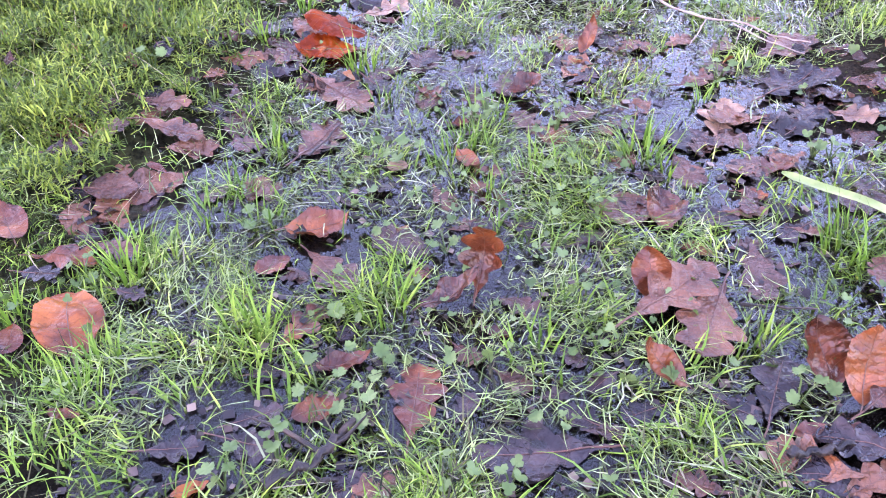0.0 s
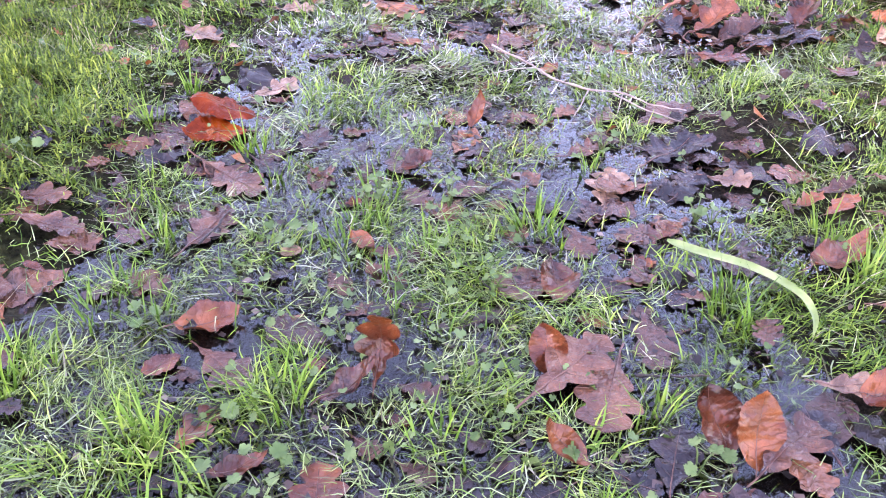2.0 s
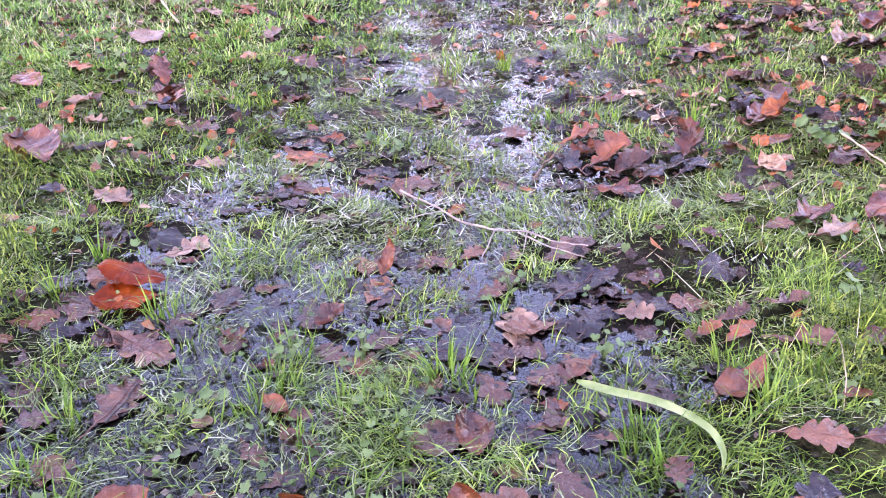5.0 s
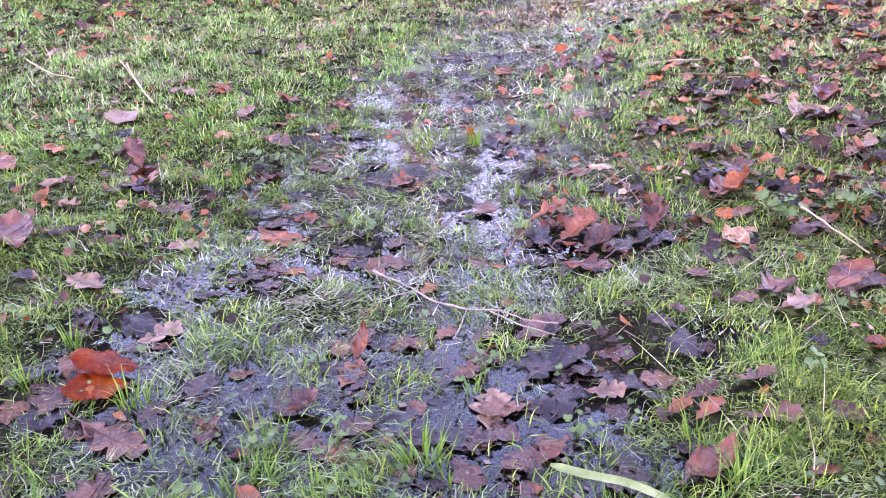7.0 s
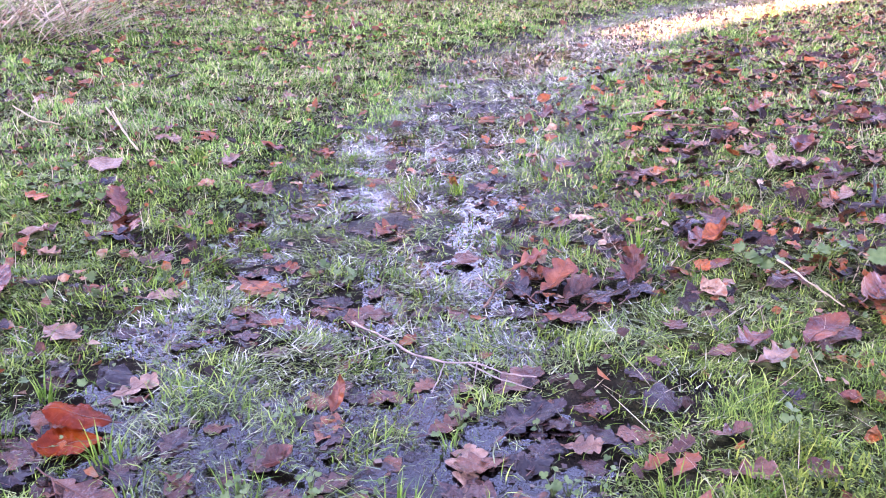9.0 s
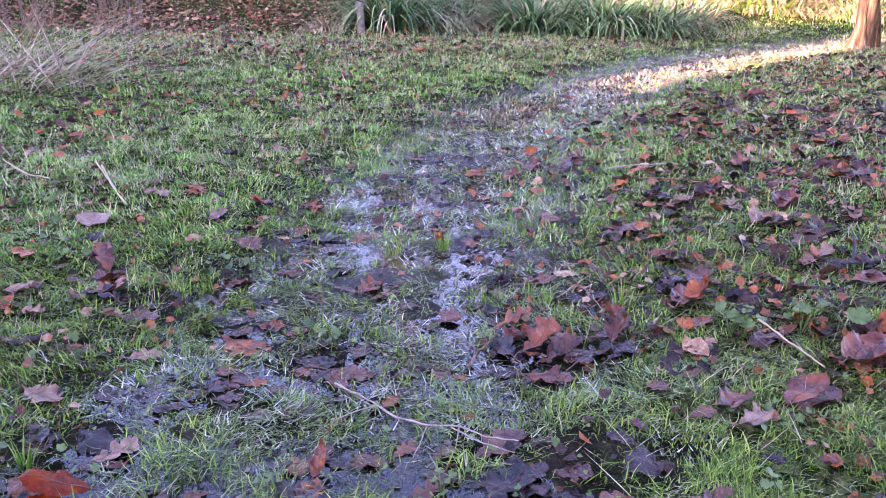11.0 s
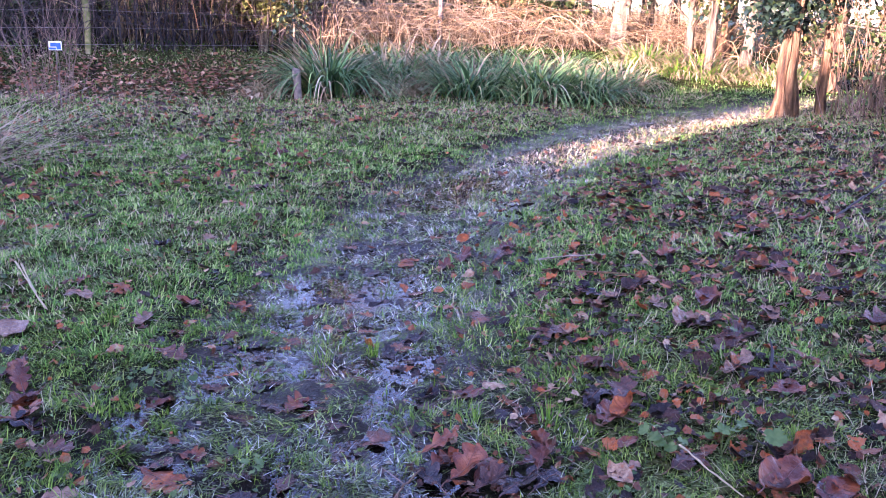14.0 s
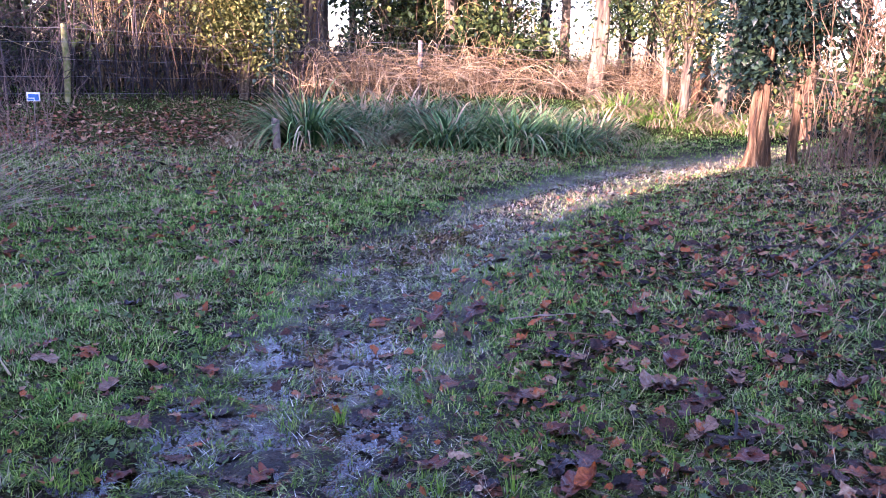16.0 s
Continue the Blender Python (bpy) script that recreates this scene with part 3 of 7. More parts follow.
def leaf(kind, x, y, heading, length, mat, shape=0, tilt=0.0, lift=0.0):
    """A fallen leaf whose stalk end lies at x, y, with its tip towards heading; tilt raises the tip. A flat one follows the ground."""
    count = len(LEAVES)
    V, Q, uv, line = leaf_form(kind, shape, 1000 + 17 * count)
    jitter = random.Random(count * 7 + 1)
    a = radians(heading)
    grow = np.array([1, jitter.uniform(0.9, 1.1), 1]) * length
    lean = np.array(pose(0, 0, 0, jitter.uniform(-4, 4) if not tilt else jitter.uniform(-14, 14), -tilt, 0).to_3x3())
    foot = float(bed(np.array([x]), np.array([y]))[0])

    def laid(p):
        p = (p * grow) @ lean.T
        if tilt < 20:
            wx, wy = x + p[:, 0] * math.cos(a) - p[:, 1] * math.sin(a), y + p[:, 0] * math.sin(a) + p[:, 1] * math.cos(a)
            p[:, 2] += bed(wx, wy) - foot
        return p + (0, 0, lift)

    rv, rq, ru = tube(line, np.linspace(0.011, 0.003, len(line)), 5)
    ob = place(kind + "_leaf" if kind in ("oak", "beech") else "fallen_leaf", make_mesh("leaf_blade", laid(V), [Q], [mat], uv), at=pose(x, y, foot, 0, 0, heading))
    tagged(ob, f"{WORDS[mat.name]} {kind if kind in ('oak', 'beech') else 'broad'} leaf {LIES[shape] if tilt < 35 else 'standing on edge in the grass'}", "leaf", "fallen leaves")
    place("stalk", make_mesh("stalk", laid(rv), [rq], [RIB], ru), ob)
    LEAVES.append((x + 0.5 * length * math.cos(a), y + 0.5 * length * math.sin(a), a, 0.5 * length * math.cos(radians(min(tilt, 80))) + 0.004, (0.4 if kind == "round" else 0.27) * length))
    return ob


def uncovered(x, y):
    """False where a fallen leaf presses the grass down."""
    free = np.ones(len(x), bool)
    for mx, my, a, half, wide in LEAVES:
        near = np.nonzero((np.abs(x - mx) < half + 0.02) & (np.abs(y - my) < half + 0.02))[0]
        if len(near):
            dx, dy = x[near] - mx, y[near] - my
            u, w = dx * math.cos(a) + dy * math.sin(a), -dx * math.sin(a) + dy * math.cos(a)
            free[near[(u / half) ** 2 + (w / wide) ** 2 < 0.75]] = False
    return free


leaf("oak", 0.155, 0.401, -174, 0.120, OAK_DARK, 0)
leaf("oak", 0.183, 0.534, 41, 0.123, OAK_WET, 0, lift=0.02)
leaf("oak", 0.287, 0.597, -113, 0.109, OAK_WET, 0, lift=0.012)
leaf("beech", 0.214, 0.582, 95, 0.055, RUSSET, 3, 50)
leaf("beech", 0.358, 0.472, 112, 0.070, RUSSET, 3, 48)
leaf("beech", 0.378, 0.455, 78, 0.074, RUSSET, 1, 55)
leaf("oak", 0.372, 0.438, 37, 0.095, OAK_WET, 1, lift=0.012)
leaf("oak", 0.290, 0.425, 68, 0.088, OAK_DARK, 1, lift=0.006)
leaf("oak", 0.470, 0.545, -18, 0.062, PINKISH, 1, lift=0.008)
leaf("beech", 0.500, 0.520, -12, 0.065, RUSSET, 3, lift=0.008)
leaf("oak", 0.520, 0.505, 40, 0.085, OAK_DARK, 1, lift=0.008)
leaf("oak", 0.440, 0.590, 70, 0.052, OAK_WET, 1, lift=0.008)
leaf("oak", 0.405, 0.395, 160, 0.080, OAK_DARK, 1, lift=0.004)
leaf("oak", 0.330, 0.360, 20, 0.070, OAK_WET, 4, lift=0.004)
leaf("oak", 0.455, 0.450, 95, 0.070, OAK_DARK, 0)
leaf("small", 0.339, 0.428, -162, 0.033, RUSSET, 3)
leaf("oak", 0.345, 0.434, -26, 0.037, RUSSET, 4)
leaf("oak", 0.372, 0.376, 173, 0.069, OAK_DARK, 0)
leaf("oak", 0.248, 0.360, 163, 0.049, OAK_WET, 1)
leaf("oak", 0.245, 0.464, -34, 0.052, OAK_DARK, 1)
leaf("small", 0.228, 0.470, 150, 0.060, RUSSET, 3, 35)
leaf("oak", 0.157, 0.417, 150, 0.046, OAK_DARK, 0)
leaf("oak", 0.210, 0.450, -156, 0.048, OAK_DARK, 0)
leaf("round", -0.341, 0.479, 114, 0.085, ORANGE, 4)
leaf("oak", -0.434, 0.605, 1, 0.070, RUSSET, 4)
leaf("small", -0.335, 0.408, -2, 0.030, RUSSET, 3)
leaf("small", -0.205, 0.335, 32, 0.032, ORANGE, 3)
leaf("oak", -0.031, 0.369, -155, 0.055, OAK_DARK, 0)
leaf("oak", -0.069, 0.341, 28, 0.049, OAK_WET, 0)
leaf("oak", -0.018, 0.395, 87, 0.092, RUSSET, 0)
leaf("oak", 0.014, 0.516, -44, 0.039, OAK_WET, 0)
leaf("oak", 0.019, 0.417, 63, 0.042, OAK_DARK, 0)
leaf("beech", -0.123, 0.420, 28, 0.045, RUSSET, 1)
leaf("oak", -0.152, 0.501, 57, 0.067, RUSSET, 1)
leaf("small", -0.110, 0.476, 20, 0.054, RUSSET, 3)
leaf("oak", -0.147, 0.642, -44, 0.079, OAK_WET, 0)
leaf("beech", -0.197, 0.604, 34, 0.042, RUSSET, 1)
leaf("beech", -0.176, 0.668, 15, 0.072, RUSSET, 3)
leaf("oak", 0.038, 0.580, 75, 0.080, RUSSET, 3, 66)
leaf("small", -0.013, 0.557, 20, 0.070, RUSSET, 3, 30)
leaf("oak", 0.052, 0.584, -29, 0.057, OAK_WET, 4)
leaf("small", 0.044, 0.536, -20, 0.029, RUSSET, 1)
leaf("oak", 0.061, 0.703, -20, 0.053, OAK_DARK, 0)
leaf("beech", 0.167, 0.720, 13, 0.079, OAK_WET, 0)
leaf("beech", 0.246, 0.763, -87, 0.075, RUSSET, 3)
leaf("oak", 0.276, 0.849, -76, 0.081, OAK_WET, 0)
leaf("oak", 0.334, 0.869, 72, 0.111, PINKISH, 0)
leaf("small", 0.306, 0.894, -63, 0.048, OAK_DARK, 3)
leaf("oak", 0.335, 0.764, -11, 0.038, RUSSET, 1)
leaf("oak", 0.360, 0.793, 31, 0.063, RUSSET, 3)
leaf("oak", 0.488, 0.934, -20, 0.064, PINKISH, 1)
leaf("oak", 0.417, 0.976, 38, 0.110, OAK_DARK, 1)
leaf("oak", 0.395, 0.915, 3, 0.058, OAK_DARK, 0)
leaf("oak", 0.433, 0.893, 47, 0.074, OAK_DARK, 1)
leaf("oak", 0.485, 1.004, 39, 0.064, OAK_DARK, 0)
leaf("oak", 0.272, 0.704, 21, 0.064, OAK_DARK, 0)
leaf("oak", 0.316, 0.726, 2, 0.049, OAK_WET, 1)
leaf("beech", 0.255, 0.665, -13, 0.036, RUSSET, 1)
leaf("oak", 0.303, 0.661, 18, 0.044, OAK_WET, 1)
leaf("oak", 0.134, 0.660, 26, 0.057, OAK_DARK, 0)
leaf("oak", 0.023, 0.799, -1, 0.045, RUSSET, 4)
leaf("small", 0.007, 0.840, -57, 0.056, RUSSET, 3)
leaf("oak", -0.057, 0.994, -37, 0.049, RUSSET, 3)
leaf("oak", -0.011, 0.901, 2, 0.033, RUSSET, 3)
leaf("oak", 0.114, 0.872, 114, 0.073, OAK_WET, 0)
leaf("beech", 0.077, 0.983, 10, 0.050, RUSSET, 3, 25)
leaf("oak", 0.159, 1.014, 36, 0.057, OAK_DARK, 0)
leaf("small", 0.183, 1.098, 60, 0.060, RUSSET, 3, 40)
leaf("oak", 0.202, 0.912, -27, 0.071, OAK_DARK, 0)
leaf("oak", 0.304, 1.006, 24, 0.076, OAK_WET, 3)
leaf("oak", 0.307, 1.126, 36, 0.059, OAK_WET, 1)
leaf("oak", 0.366, 1.107, 30, 0.054, OAK_WET, 1)
leaf("oak", 0.427, 1.089, 28, 0.119, OAK_WET, 0)
leaf("beech", -0.140, 1.125, 172, 0.098, FLAME, 2, 12, lift=0.012)
leaf("beech", -0.150, 1.092, 186, 0.092, FLAME, 1)
leaf("oak", -0.158, 1.201, 39, 0.089, PINKISH, 1)
leaf("small", -0.129, 1.185, 15, 0.035, RUSSET, 3)
leaf("beech", -0.420, 0.717, 12, 0.063, OAK_WET, 0)
leaf("oak", -0.394, 0.842, -3, 0.082, OAK_WET, 0)
leaf("oak", -0.447, 0.806, 35, 0.055, OAK_WET, 0)
leaf("oak", -0.492, 0.770, 30, 0.052, OAK_WET, 0)
leaf("small", -0.360, 0.765, -13, 0.027, RUSSET, 1)
leaf("oak", -0.420, 0.904, -5, 0.078, OAK_WET, 1)
leaf("beech", -0.451, 0.614, 127, 0.070, RUSSET, 1)
leaf("oak", -0.210, 1.017, -41, 0.132, OAK_WET, 0)
leaf("oak", -0.191, 0.805, 65, 0.100, OAK_WET, 0)
leaf("oak", -0.194, 0.566, -23, 0.039, OAK_DARK, 0)
leaf("oak", -0.334, 0.565, -14, 0.038, OAK_DARK, 0)
leaf("oak", -0.436, 0.575, -2, 0.047, OAK_DARK, 0)
leaf("oak", -0.245, 0.377, 9, 0.055, OAK_DARK, 0)
leaf("oak", -0.185, 0.397, -9, 0.062, OAK_DARK, 0)
leaf("oak", -0.209, 0.348, 20, 0.038, OAK_DARK, 0)
leaf("oak", -0.178, 0.409, 25, 0.051, OAK_DARK, 0)
leaf("oak", -0.046, 0.608, 8, 0.036, RUSSET, 4)
leaf("oak", 0.055, 0.483, -31, 0.042, OAK_WET, 0)
leaf("round", -0.077, 0.800, 13, 0.026, PINKISH, 1)
leaf("small", -0.067, 0.672, 27, 0.030, RUSSET, 1)
leaf("beech", -0.405, 0.505, -81, 0.039, RUSSET, 0)
leaf("oak", -0.076, 0.543, -120, 0.036, OAK_DARK, 0)
leaf("oak", -0.377, 0.632, -12, 0.055, OAK_WET, 0)
leaf("oak", 0.093, 0.451, 14, 0.032, OAK_DARK, 0)
leaf("oak", 0.145, 0.529, -9, 0.037, OAK_DARK, 0)
leaf("oak", 0.109, 0.520, -39, 0.043, OAK_DARK, 0)
leaf("oak", 0.172, 0.488, -140, 0.043, OAK_DARK, 0)
leaf("oak", -0.176, 0.466, 14, 0.036, OAK_DARK, 0)
leaf("oak", 0.410, 0.711, -145, 0.055, OAK_DARK, 0)
leaf("oak", 0.382, 0.699, -12, 0.035, OAK_WET, 0)
leaf("oak", 0.214, 0.801, -12, 0.047, OAK_DARK, 0)
leaf("oak", 0.112, 0.786, 18, 0.043, OAK_DARK, 0)
leaf("oak", -0.089, 1.042, 37, 0.059, OAK_DARK, 1)
leaf("oak", 0.032, 1.097, -166, 0.042, OAK_WET, 1)
leaf("oak", 0.149, 0.956, -38, 0.046, OAK_DARK, 0)
leaf("oak", 0.099, 1.081, 29, 0.039, OAK_DARK, 0)
leaf("oak", -0.136, 1.024, -46, 0.064, OAK_DARK, 0)
leaf("small", -0.271, 1.006, -13, 0.043, OAK_DARK, 3)
leaf("small", -0.426, 1.028, -47, 0.051, OAK_DARK, 3)
leaf("small", -0.426, 1.054, -36, 0.032, OAK_DARK, 1)
leaf("oak", -0.234, 2.012, 110, 0.100, RUSSET, 1, 40)
leaf("oak", -0.251, 1.838, 51, 0.107, RUSSET, 3)
leaf("oak", -0.194, 1.746, -7, 0.101, OAK_WET, 1)
leaf("beech", -0.593, 2.130, -61, 0.110, RUSSET, 1)
leaf("small", -0.448, 1.897, 49, 0.082, PINKISH, 3)
leaf("oak", -0.392, 1.814, -31, 0.065, PINKISH, 3)
leaf("oak", -0.494, 2.180, -42, 0.086, ORANGE, 1)
leaf("beech", -0.480, 1.691, -59, 0.150, RUSSET, 3)
leaf("oak", -0.405, 1.449, 17, 0.051, OAK_DARK, 1)
leaf("round", -0.342, 2.495, -83, 0.110, PINKISH, 1)
leaf("oak", -0.114, 2.803, -35, 0.097, ORANGE, 1)
leaf("beech", -0.224, 2.731, -52, 0.122, PINKISH, 1)
leaf("oak", -0.018, 2.416, 54, 0.093, PINKISH, 3)
leaf("oak", -0.308, 1.462, -47, 0.108, PINKISH, 1)
leaf("oak", -0.153, 1.561, 10, 0.082, PINKISH, 1)
leaf("beech", 0.041, 1.895, 50, 0.071, RUSSET, 3)
leaf("small", 0.104, 2.605, -39, 0.102, RUSSET, 3)
leaf("small", 0.272, 2.573, -41, 0.056, ORANGE, 3)
leaf("oak", 0.025, 2.245, -27, 0.121, OAK_WET, 1)
leaf("oak", 0.149, 2.022, -28, 0.093, OAK_WET, 0)
leaf("small", 0.237, 2.049, 39, 0.048, RUSSET, 3)
leaf("oak", 0.101, 1.682, -22, 0.070, RUSSET, 1)
leaf("oak", 0.035, 1.646, -55, 0.138, ORANGE, 0)
leaf("oak", 0.070, 1.420, 8, 0.056, ORANGE, 0)
leaf("oak", 0.006, 1.405, 32, 0.082, RUSSET, 0)
leaf("oak", 0.221, 1.450, -24, 0.112, OAK_WET, 0)
leaf("oak", 0.169, 1.506, -35, 0.081, OAK_DARK, 0)
leaf("oak", 0.337, 1.802, 45, 0.100, RUSSET, 3)
leaf("oak", 0.446, 1.617, 11, 0.133, OAK_WET, 4)
leaf("oak", 0.589, 1.545, -10, 0.100, RUSSET, 3, 25)
leaf("oak", 0.615, 1.403, 30, 0.110, RUSSET, 3, 25)
leaf("oak", 0.644, 1.362, 15, 0.100, OAK_WET, 3, 20)
leaf("oak", 0.594, 1.318, -37, 0.095, RUSSET, 1)
leaf("oak", 0.683, 1.308, 33, 0.137, OAK_DARK, 1)
leaf("oak", 0.789, 1.362, 60, 0.090, RUSSET, 3, 40)
leaf("small", 0.467, 1.372, -37, 0.035, ORANGE, 1)
leaf("beech", 1.035, 1.520, 10, 0.070, ORANGE, 3, 30)
leaf("beech", 0.986, 1.411, 10, 0.056, RUSSET, 1)
leaf("oak", 1.069, 1.576, 43, 0.110, OAK_WET, 3)
leaf("oak", 0.939, 1.326, 13, 0.063, PINKISH, 1)
leaf("oak", 0.784, 1.216, -65, 0.054, OAK_WET, 1)
leaf("oak", 0.686, 1.087, -42, 0.040, OAK_WET, 1)
leaf("oak", 0.799, 1.092, 2, 0.058, OAK_WET, 0)
leaf("oak", 0.850, 1.091, 20, 0.090, RUSSET, 3)
leaf("oak", 0.854, 1.033, 13, 0.083, PINKISH, 3)
leaf("beech", 0.981, 1.076, 20, 0.100, RUSSET, 1, 15)
leaf("beech", 0.992, 1.056, 28, 0.116, OAK_WET, 1)
leaf("oak", 0.851, 0.961, -56, 0.042, OAK_DARK, 3)
leaf("beech", 0.929, 0.928, -50, 0.033, RUSSET, 3)
leaf("oak", 0.572, 0.844, 22, 0.052, RUSSET, 3)
leaf("oak", 0.603, 0.823, 24, 0.060, RUSSET, 1)
leaf("oak", 0.614, 0.872, 0, 0.051, OAK_WET, 3)
leaf("oak", 0.659, 0.805, -16, 0.078, OAK_WET, 1)
leaf("oak", 0.683, 0.870, 3, 0.068, OAK_WET, 3)
leaf("round", 0.764, 0.772, -10, 0.052, RUSSET, 1)
leaf("small", 0.540, 0.714, 30, 0.105, RUSSET, 3)
leaf("beech", 0.684, 0.686, -10, 0.034, RUSSET, 1)
leaf("oak", 0.586, 0.651, -28, 0.076, OAK_WET, 1)
leaf("oak", 0.657, 0.614, -15, 0.059, OAK_WET, 1)
leaf("small", 0.637, 0.781, 5, 0.021, RUSSET, 3)
leaf("small", 0.530, 1.945, -42, 0.048, RUSSET, 3)
leaf("oak", 0.666, 2.128, 12, 0.092, OAK_DARK, 1)
leaf("oak", 0.639, 1.792, -54, 0.082, OAK_WET, 1)
leaf("oak", 0.706, 1.758, -9, 0.076, OAK_WET, 0)
leaf("oak", 0.940, 2.308, -69, 0.110, OAK_WET, 0)
leaf("oak", 1.060, 2.034, 18, 0.143, PINKISH, 4)
leaf("oak", 1.255, 2.451, 16, 0.060, ORANGE, 3)
leaf("beech", 0.886, 2.884, 23, 0.078, ORANGE, 1)
leaf("oak", 1.006, 2.794, 37, 0.092, RUSSET, 3)
leaf("small", 1.102, 2.831, 54, 0.130, RUSSET, 3)
leaf("oak", 1.229, 2.775, 49, 0.144, RUSSET, 1)
leaf("oak", 1.361, 2.243, 7, 0.089, PINKISH, 3)
leaf("oak", 1.485, 2.145, 1, 0.074, PINKISH, 3)
leaf("oak", 1.533, 2.291, 41, 0.110, OAK_WET, 1)
leaf("beech", 1.466, 1.924, 43, 0.110, PINKISH, 3)
leaf("beech", 1.617, 2.047, 40, 0.125, RUSSET, 3)
leaf("oak", 1.443, 1.746, 19, 0.110, OAK_WET, 1)
leaf("small", 0.920, 1.690, -27, 0.033, ORANGE, 3)
leaf("oak", 1.115, 1.895, -70, 0.121, RUSSET, 4)
leaf("oak", 0.538, 2.586, -30, 0.093, OAK_DARK, 1)
leaf("oak", 0.737, 2.776, 53, 0.110, OAK_DARK, 1)
leaf("small", 0.319, 1.276, 48, 0.051, ORANGE, 3)
leaf("small", 0.563, 1.199, 32, 0.036, OAK_DARK, 3)
leaf("oak", 0.523, 1.902, -141, 0.065, OAK_DARK, 0)
leaf("oak", 0.271, 2.173, 121, 0.106, OAK_DARK, 0)
leaf("oak", 0.353, 1.988, -160, 0.080, OAK_DARK, 0)
leaf("oak", 0.273, 1.693, -162, 0.080, OAK_DARK, 0)
leaf("oak", 0.340, 1.645, 117, 0.085, OAK_DARK, 0)
leaf("oak", 0.156, 1.788, 148, 0.073, OAK_DARK, 0)
leaf("oak", 0.211, 1.827, -36, 0.074, OAK_WET, 0)
leaf("small", 0.431, 2.207, 122, 0.071, RUSSET, 1)
leaf("oak", 0.067, 1.302, 0, 0.059, OAK_WET, 0)
leaf("oak", -0.011, 1.367, -173, 0.068, OAK_DARK, 0)
leaf("oak", 0.342, 1.388, 18, 0.100, OAK_DARK, 0)
leaf("beech", 0.902, 2.939, 5, 0.084, ORANGE, 1)
leaf("oak", -0.110, 2.732, 11, 0.065, ORANGE, 4)
leaf("oak", 0.251, 2.612, -33, 0.091, ORANGE, 1)
leaf("oak", -0.215, 2.696, 30, 0.066, PINKISH, 1)
leaf("oak", -0.212, 2.820, 51, 0.070, RUSSET, 3)
leaf("oak", -0.022, 2.409, -21, 0.056, RUSSET, 3)
leaf("oak", -0.000, 3.216, 42, 0.104, OAK_DARK, 3)
leaf("oak", 0.201, 3.269, 59, 0.086, PINKISH, 3)
leaf("beech", 0.117, 4.942, 70, 0.110, PINKISH, 3)
leaf("oak", 1.103, 3.869, 14, 0.107, PINKISH, 4)
leaf("oak", 1.151, 2.925, 50, 0.082, RUSSET, 3)
leaf("oak", 1.266, 2.862, 26, 0.109, RUSSET, 3)
leaf("oak", 1.277, 2.495, 7, 0.077, ORANGE, 3)
leaf("oak", 1.485, 2.137, -38, 0.068, PINKISH, 1)
leaf("beech", 1.480, 1.939, 32, 0.075, PINKISH, 3)
leaf("oak", 1.423, 1.506, -4, 0.106, RUSSET, 1)
leaf("oak", 1.487, 1.809, -9, 0.141, OAK_WET, 3)
leaf("oak", 0.733, 1.794, -43, 0.098, RUSSET, 1)
leaf("oak", 0.650, 1.802, 2, 0.071, OAK_DARK, 3)
leaf("oak", 0.499, 2.536, 14, 0.104, OAK_DARK, 1)
leaf("oak", 0.717, 2.141, 35, 0.089, OAK_DARK, 3)
leaf("oak", 3.522, 3.595, 33, 0.110, PINKISH, 3)
leaf("small", 2.015, 4.792, 58, 0.110, OAK_DARK, 3)
leaf("oak", 0.624, 5.115, 9, 0.140, RUSSET, 3)
leaf("oak", 0.210, 6.818, 53, 0.110, PINKISH, 3)
leaf("oak", 1.445, 6.606, 37, 0.110, ORANGE, 3)
leaf("oak", 1.287, 6.352, -130, 0.110, PINKISH, 3)
leaf("oak", 0.445, 4.184, 29, 0.110, OAK_DARK, 3)
leaf("oak", 2.776, 4.057, 21, 0.132, RUSSET, 3)
leaf("oak", 2.405, 3.788, 3, 0.140, OAK_DARK, 3)
leaf("oak", 2.341, 3.211, 10, 0.110, RUSSET, 1)
leaf("oak", 2.692, 3.407, -47, 0.135, OAK_WET, 3)
leaf("oak", 2.496, 2.745, 9, 0.110, RUSSET, 3)
leaf("oak", 1.996, 2.263, -7, 0.104, OAK_WET, 1)
leaf("oak", 2.030, 2.030, -81, 0.124, OAK_DARK, 1)
leaf("oak", 1.894, 1.737, -5, 0.147, OAK_WET, 3)
leaf("oak", 1.719, 1.823, 76, 0.110, PINKISH, 3)
leaf("oak", 1.784, 2.312, -65, 0.094, OAK_WET, 1)
leaf("oak", 1.766, 2.579, -1, 0.117, RUSSET, 3)
leaf("oak", 1.352, 2.377, -66, 0.120, OAK_DARK, 1)
leaf("oak", 1.076, 2.091, -29, 0.098, OAK_WET, 0)
leaf("oak", 1.011, 2.199, -168, 0.078, OAK_WET, 1)
leaf("oak", 1.417, 2.259, 0, 0.091, RUSSET, 3)
leaf("oak", 2.816, 2.993, 10, 0.110, ORANGE, 3)
leaf("oak", 2.448, 2.212, -98, 0.110, OAK_DARK, 1)
leaf("oak", 2.971, 2.664, 19, 0.110, OAK_DARK, 1)
leaf("oak", 2.248, 2.739, -28, 0.107, OAK_DARK, 1)
leaf("oak", 2.306, 2.271, 4, 0.133, RUSSET, 1)
leaf("oak", -0.311, 2.098, 49, 0.084, RUSSET, 3)
leaf("beech", -0.262, 1.947, 49, 0.084, RUSSET, 3)
leaf("oak", -0.188, 1.824, 138, 0.100, OAK_DARK, 4)
leaf("oak", -0.343, 2.239, 26, 0.068, OAK_DARK, 3)
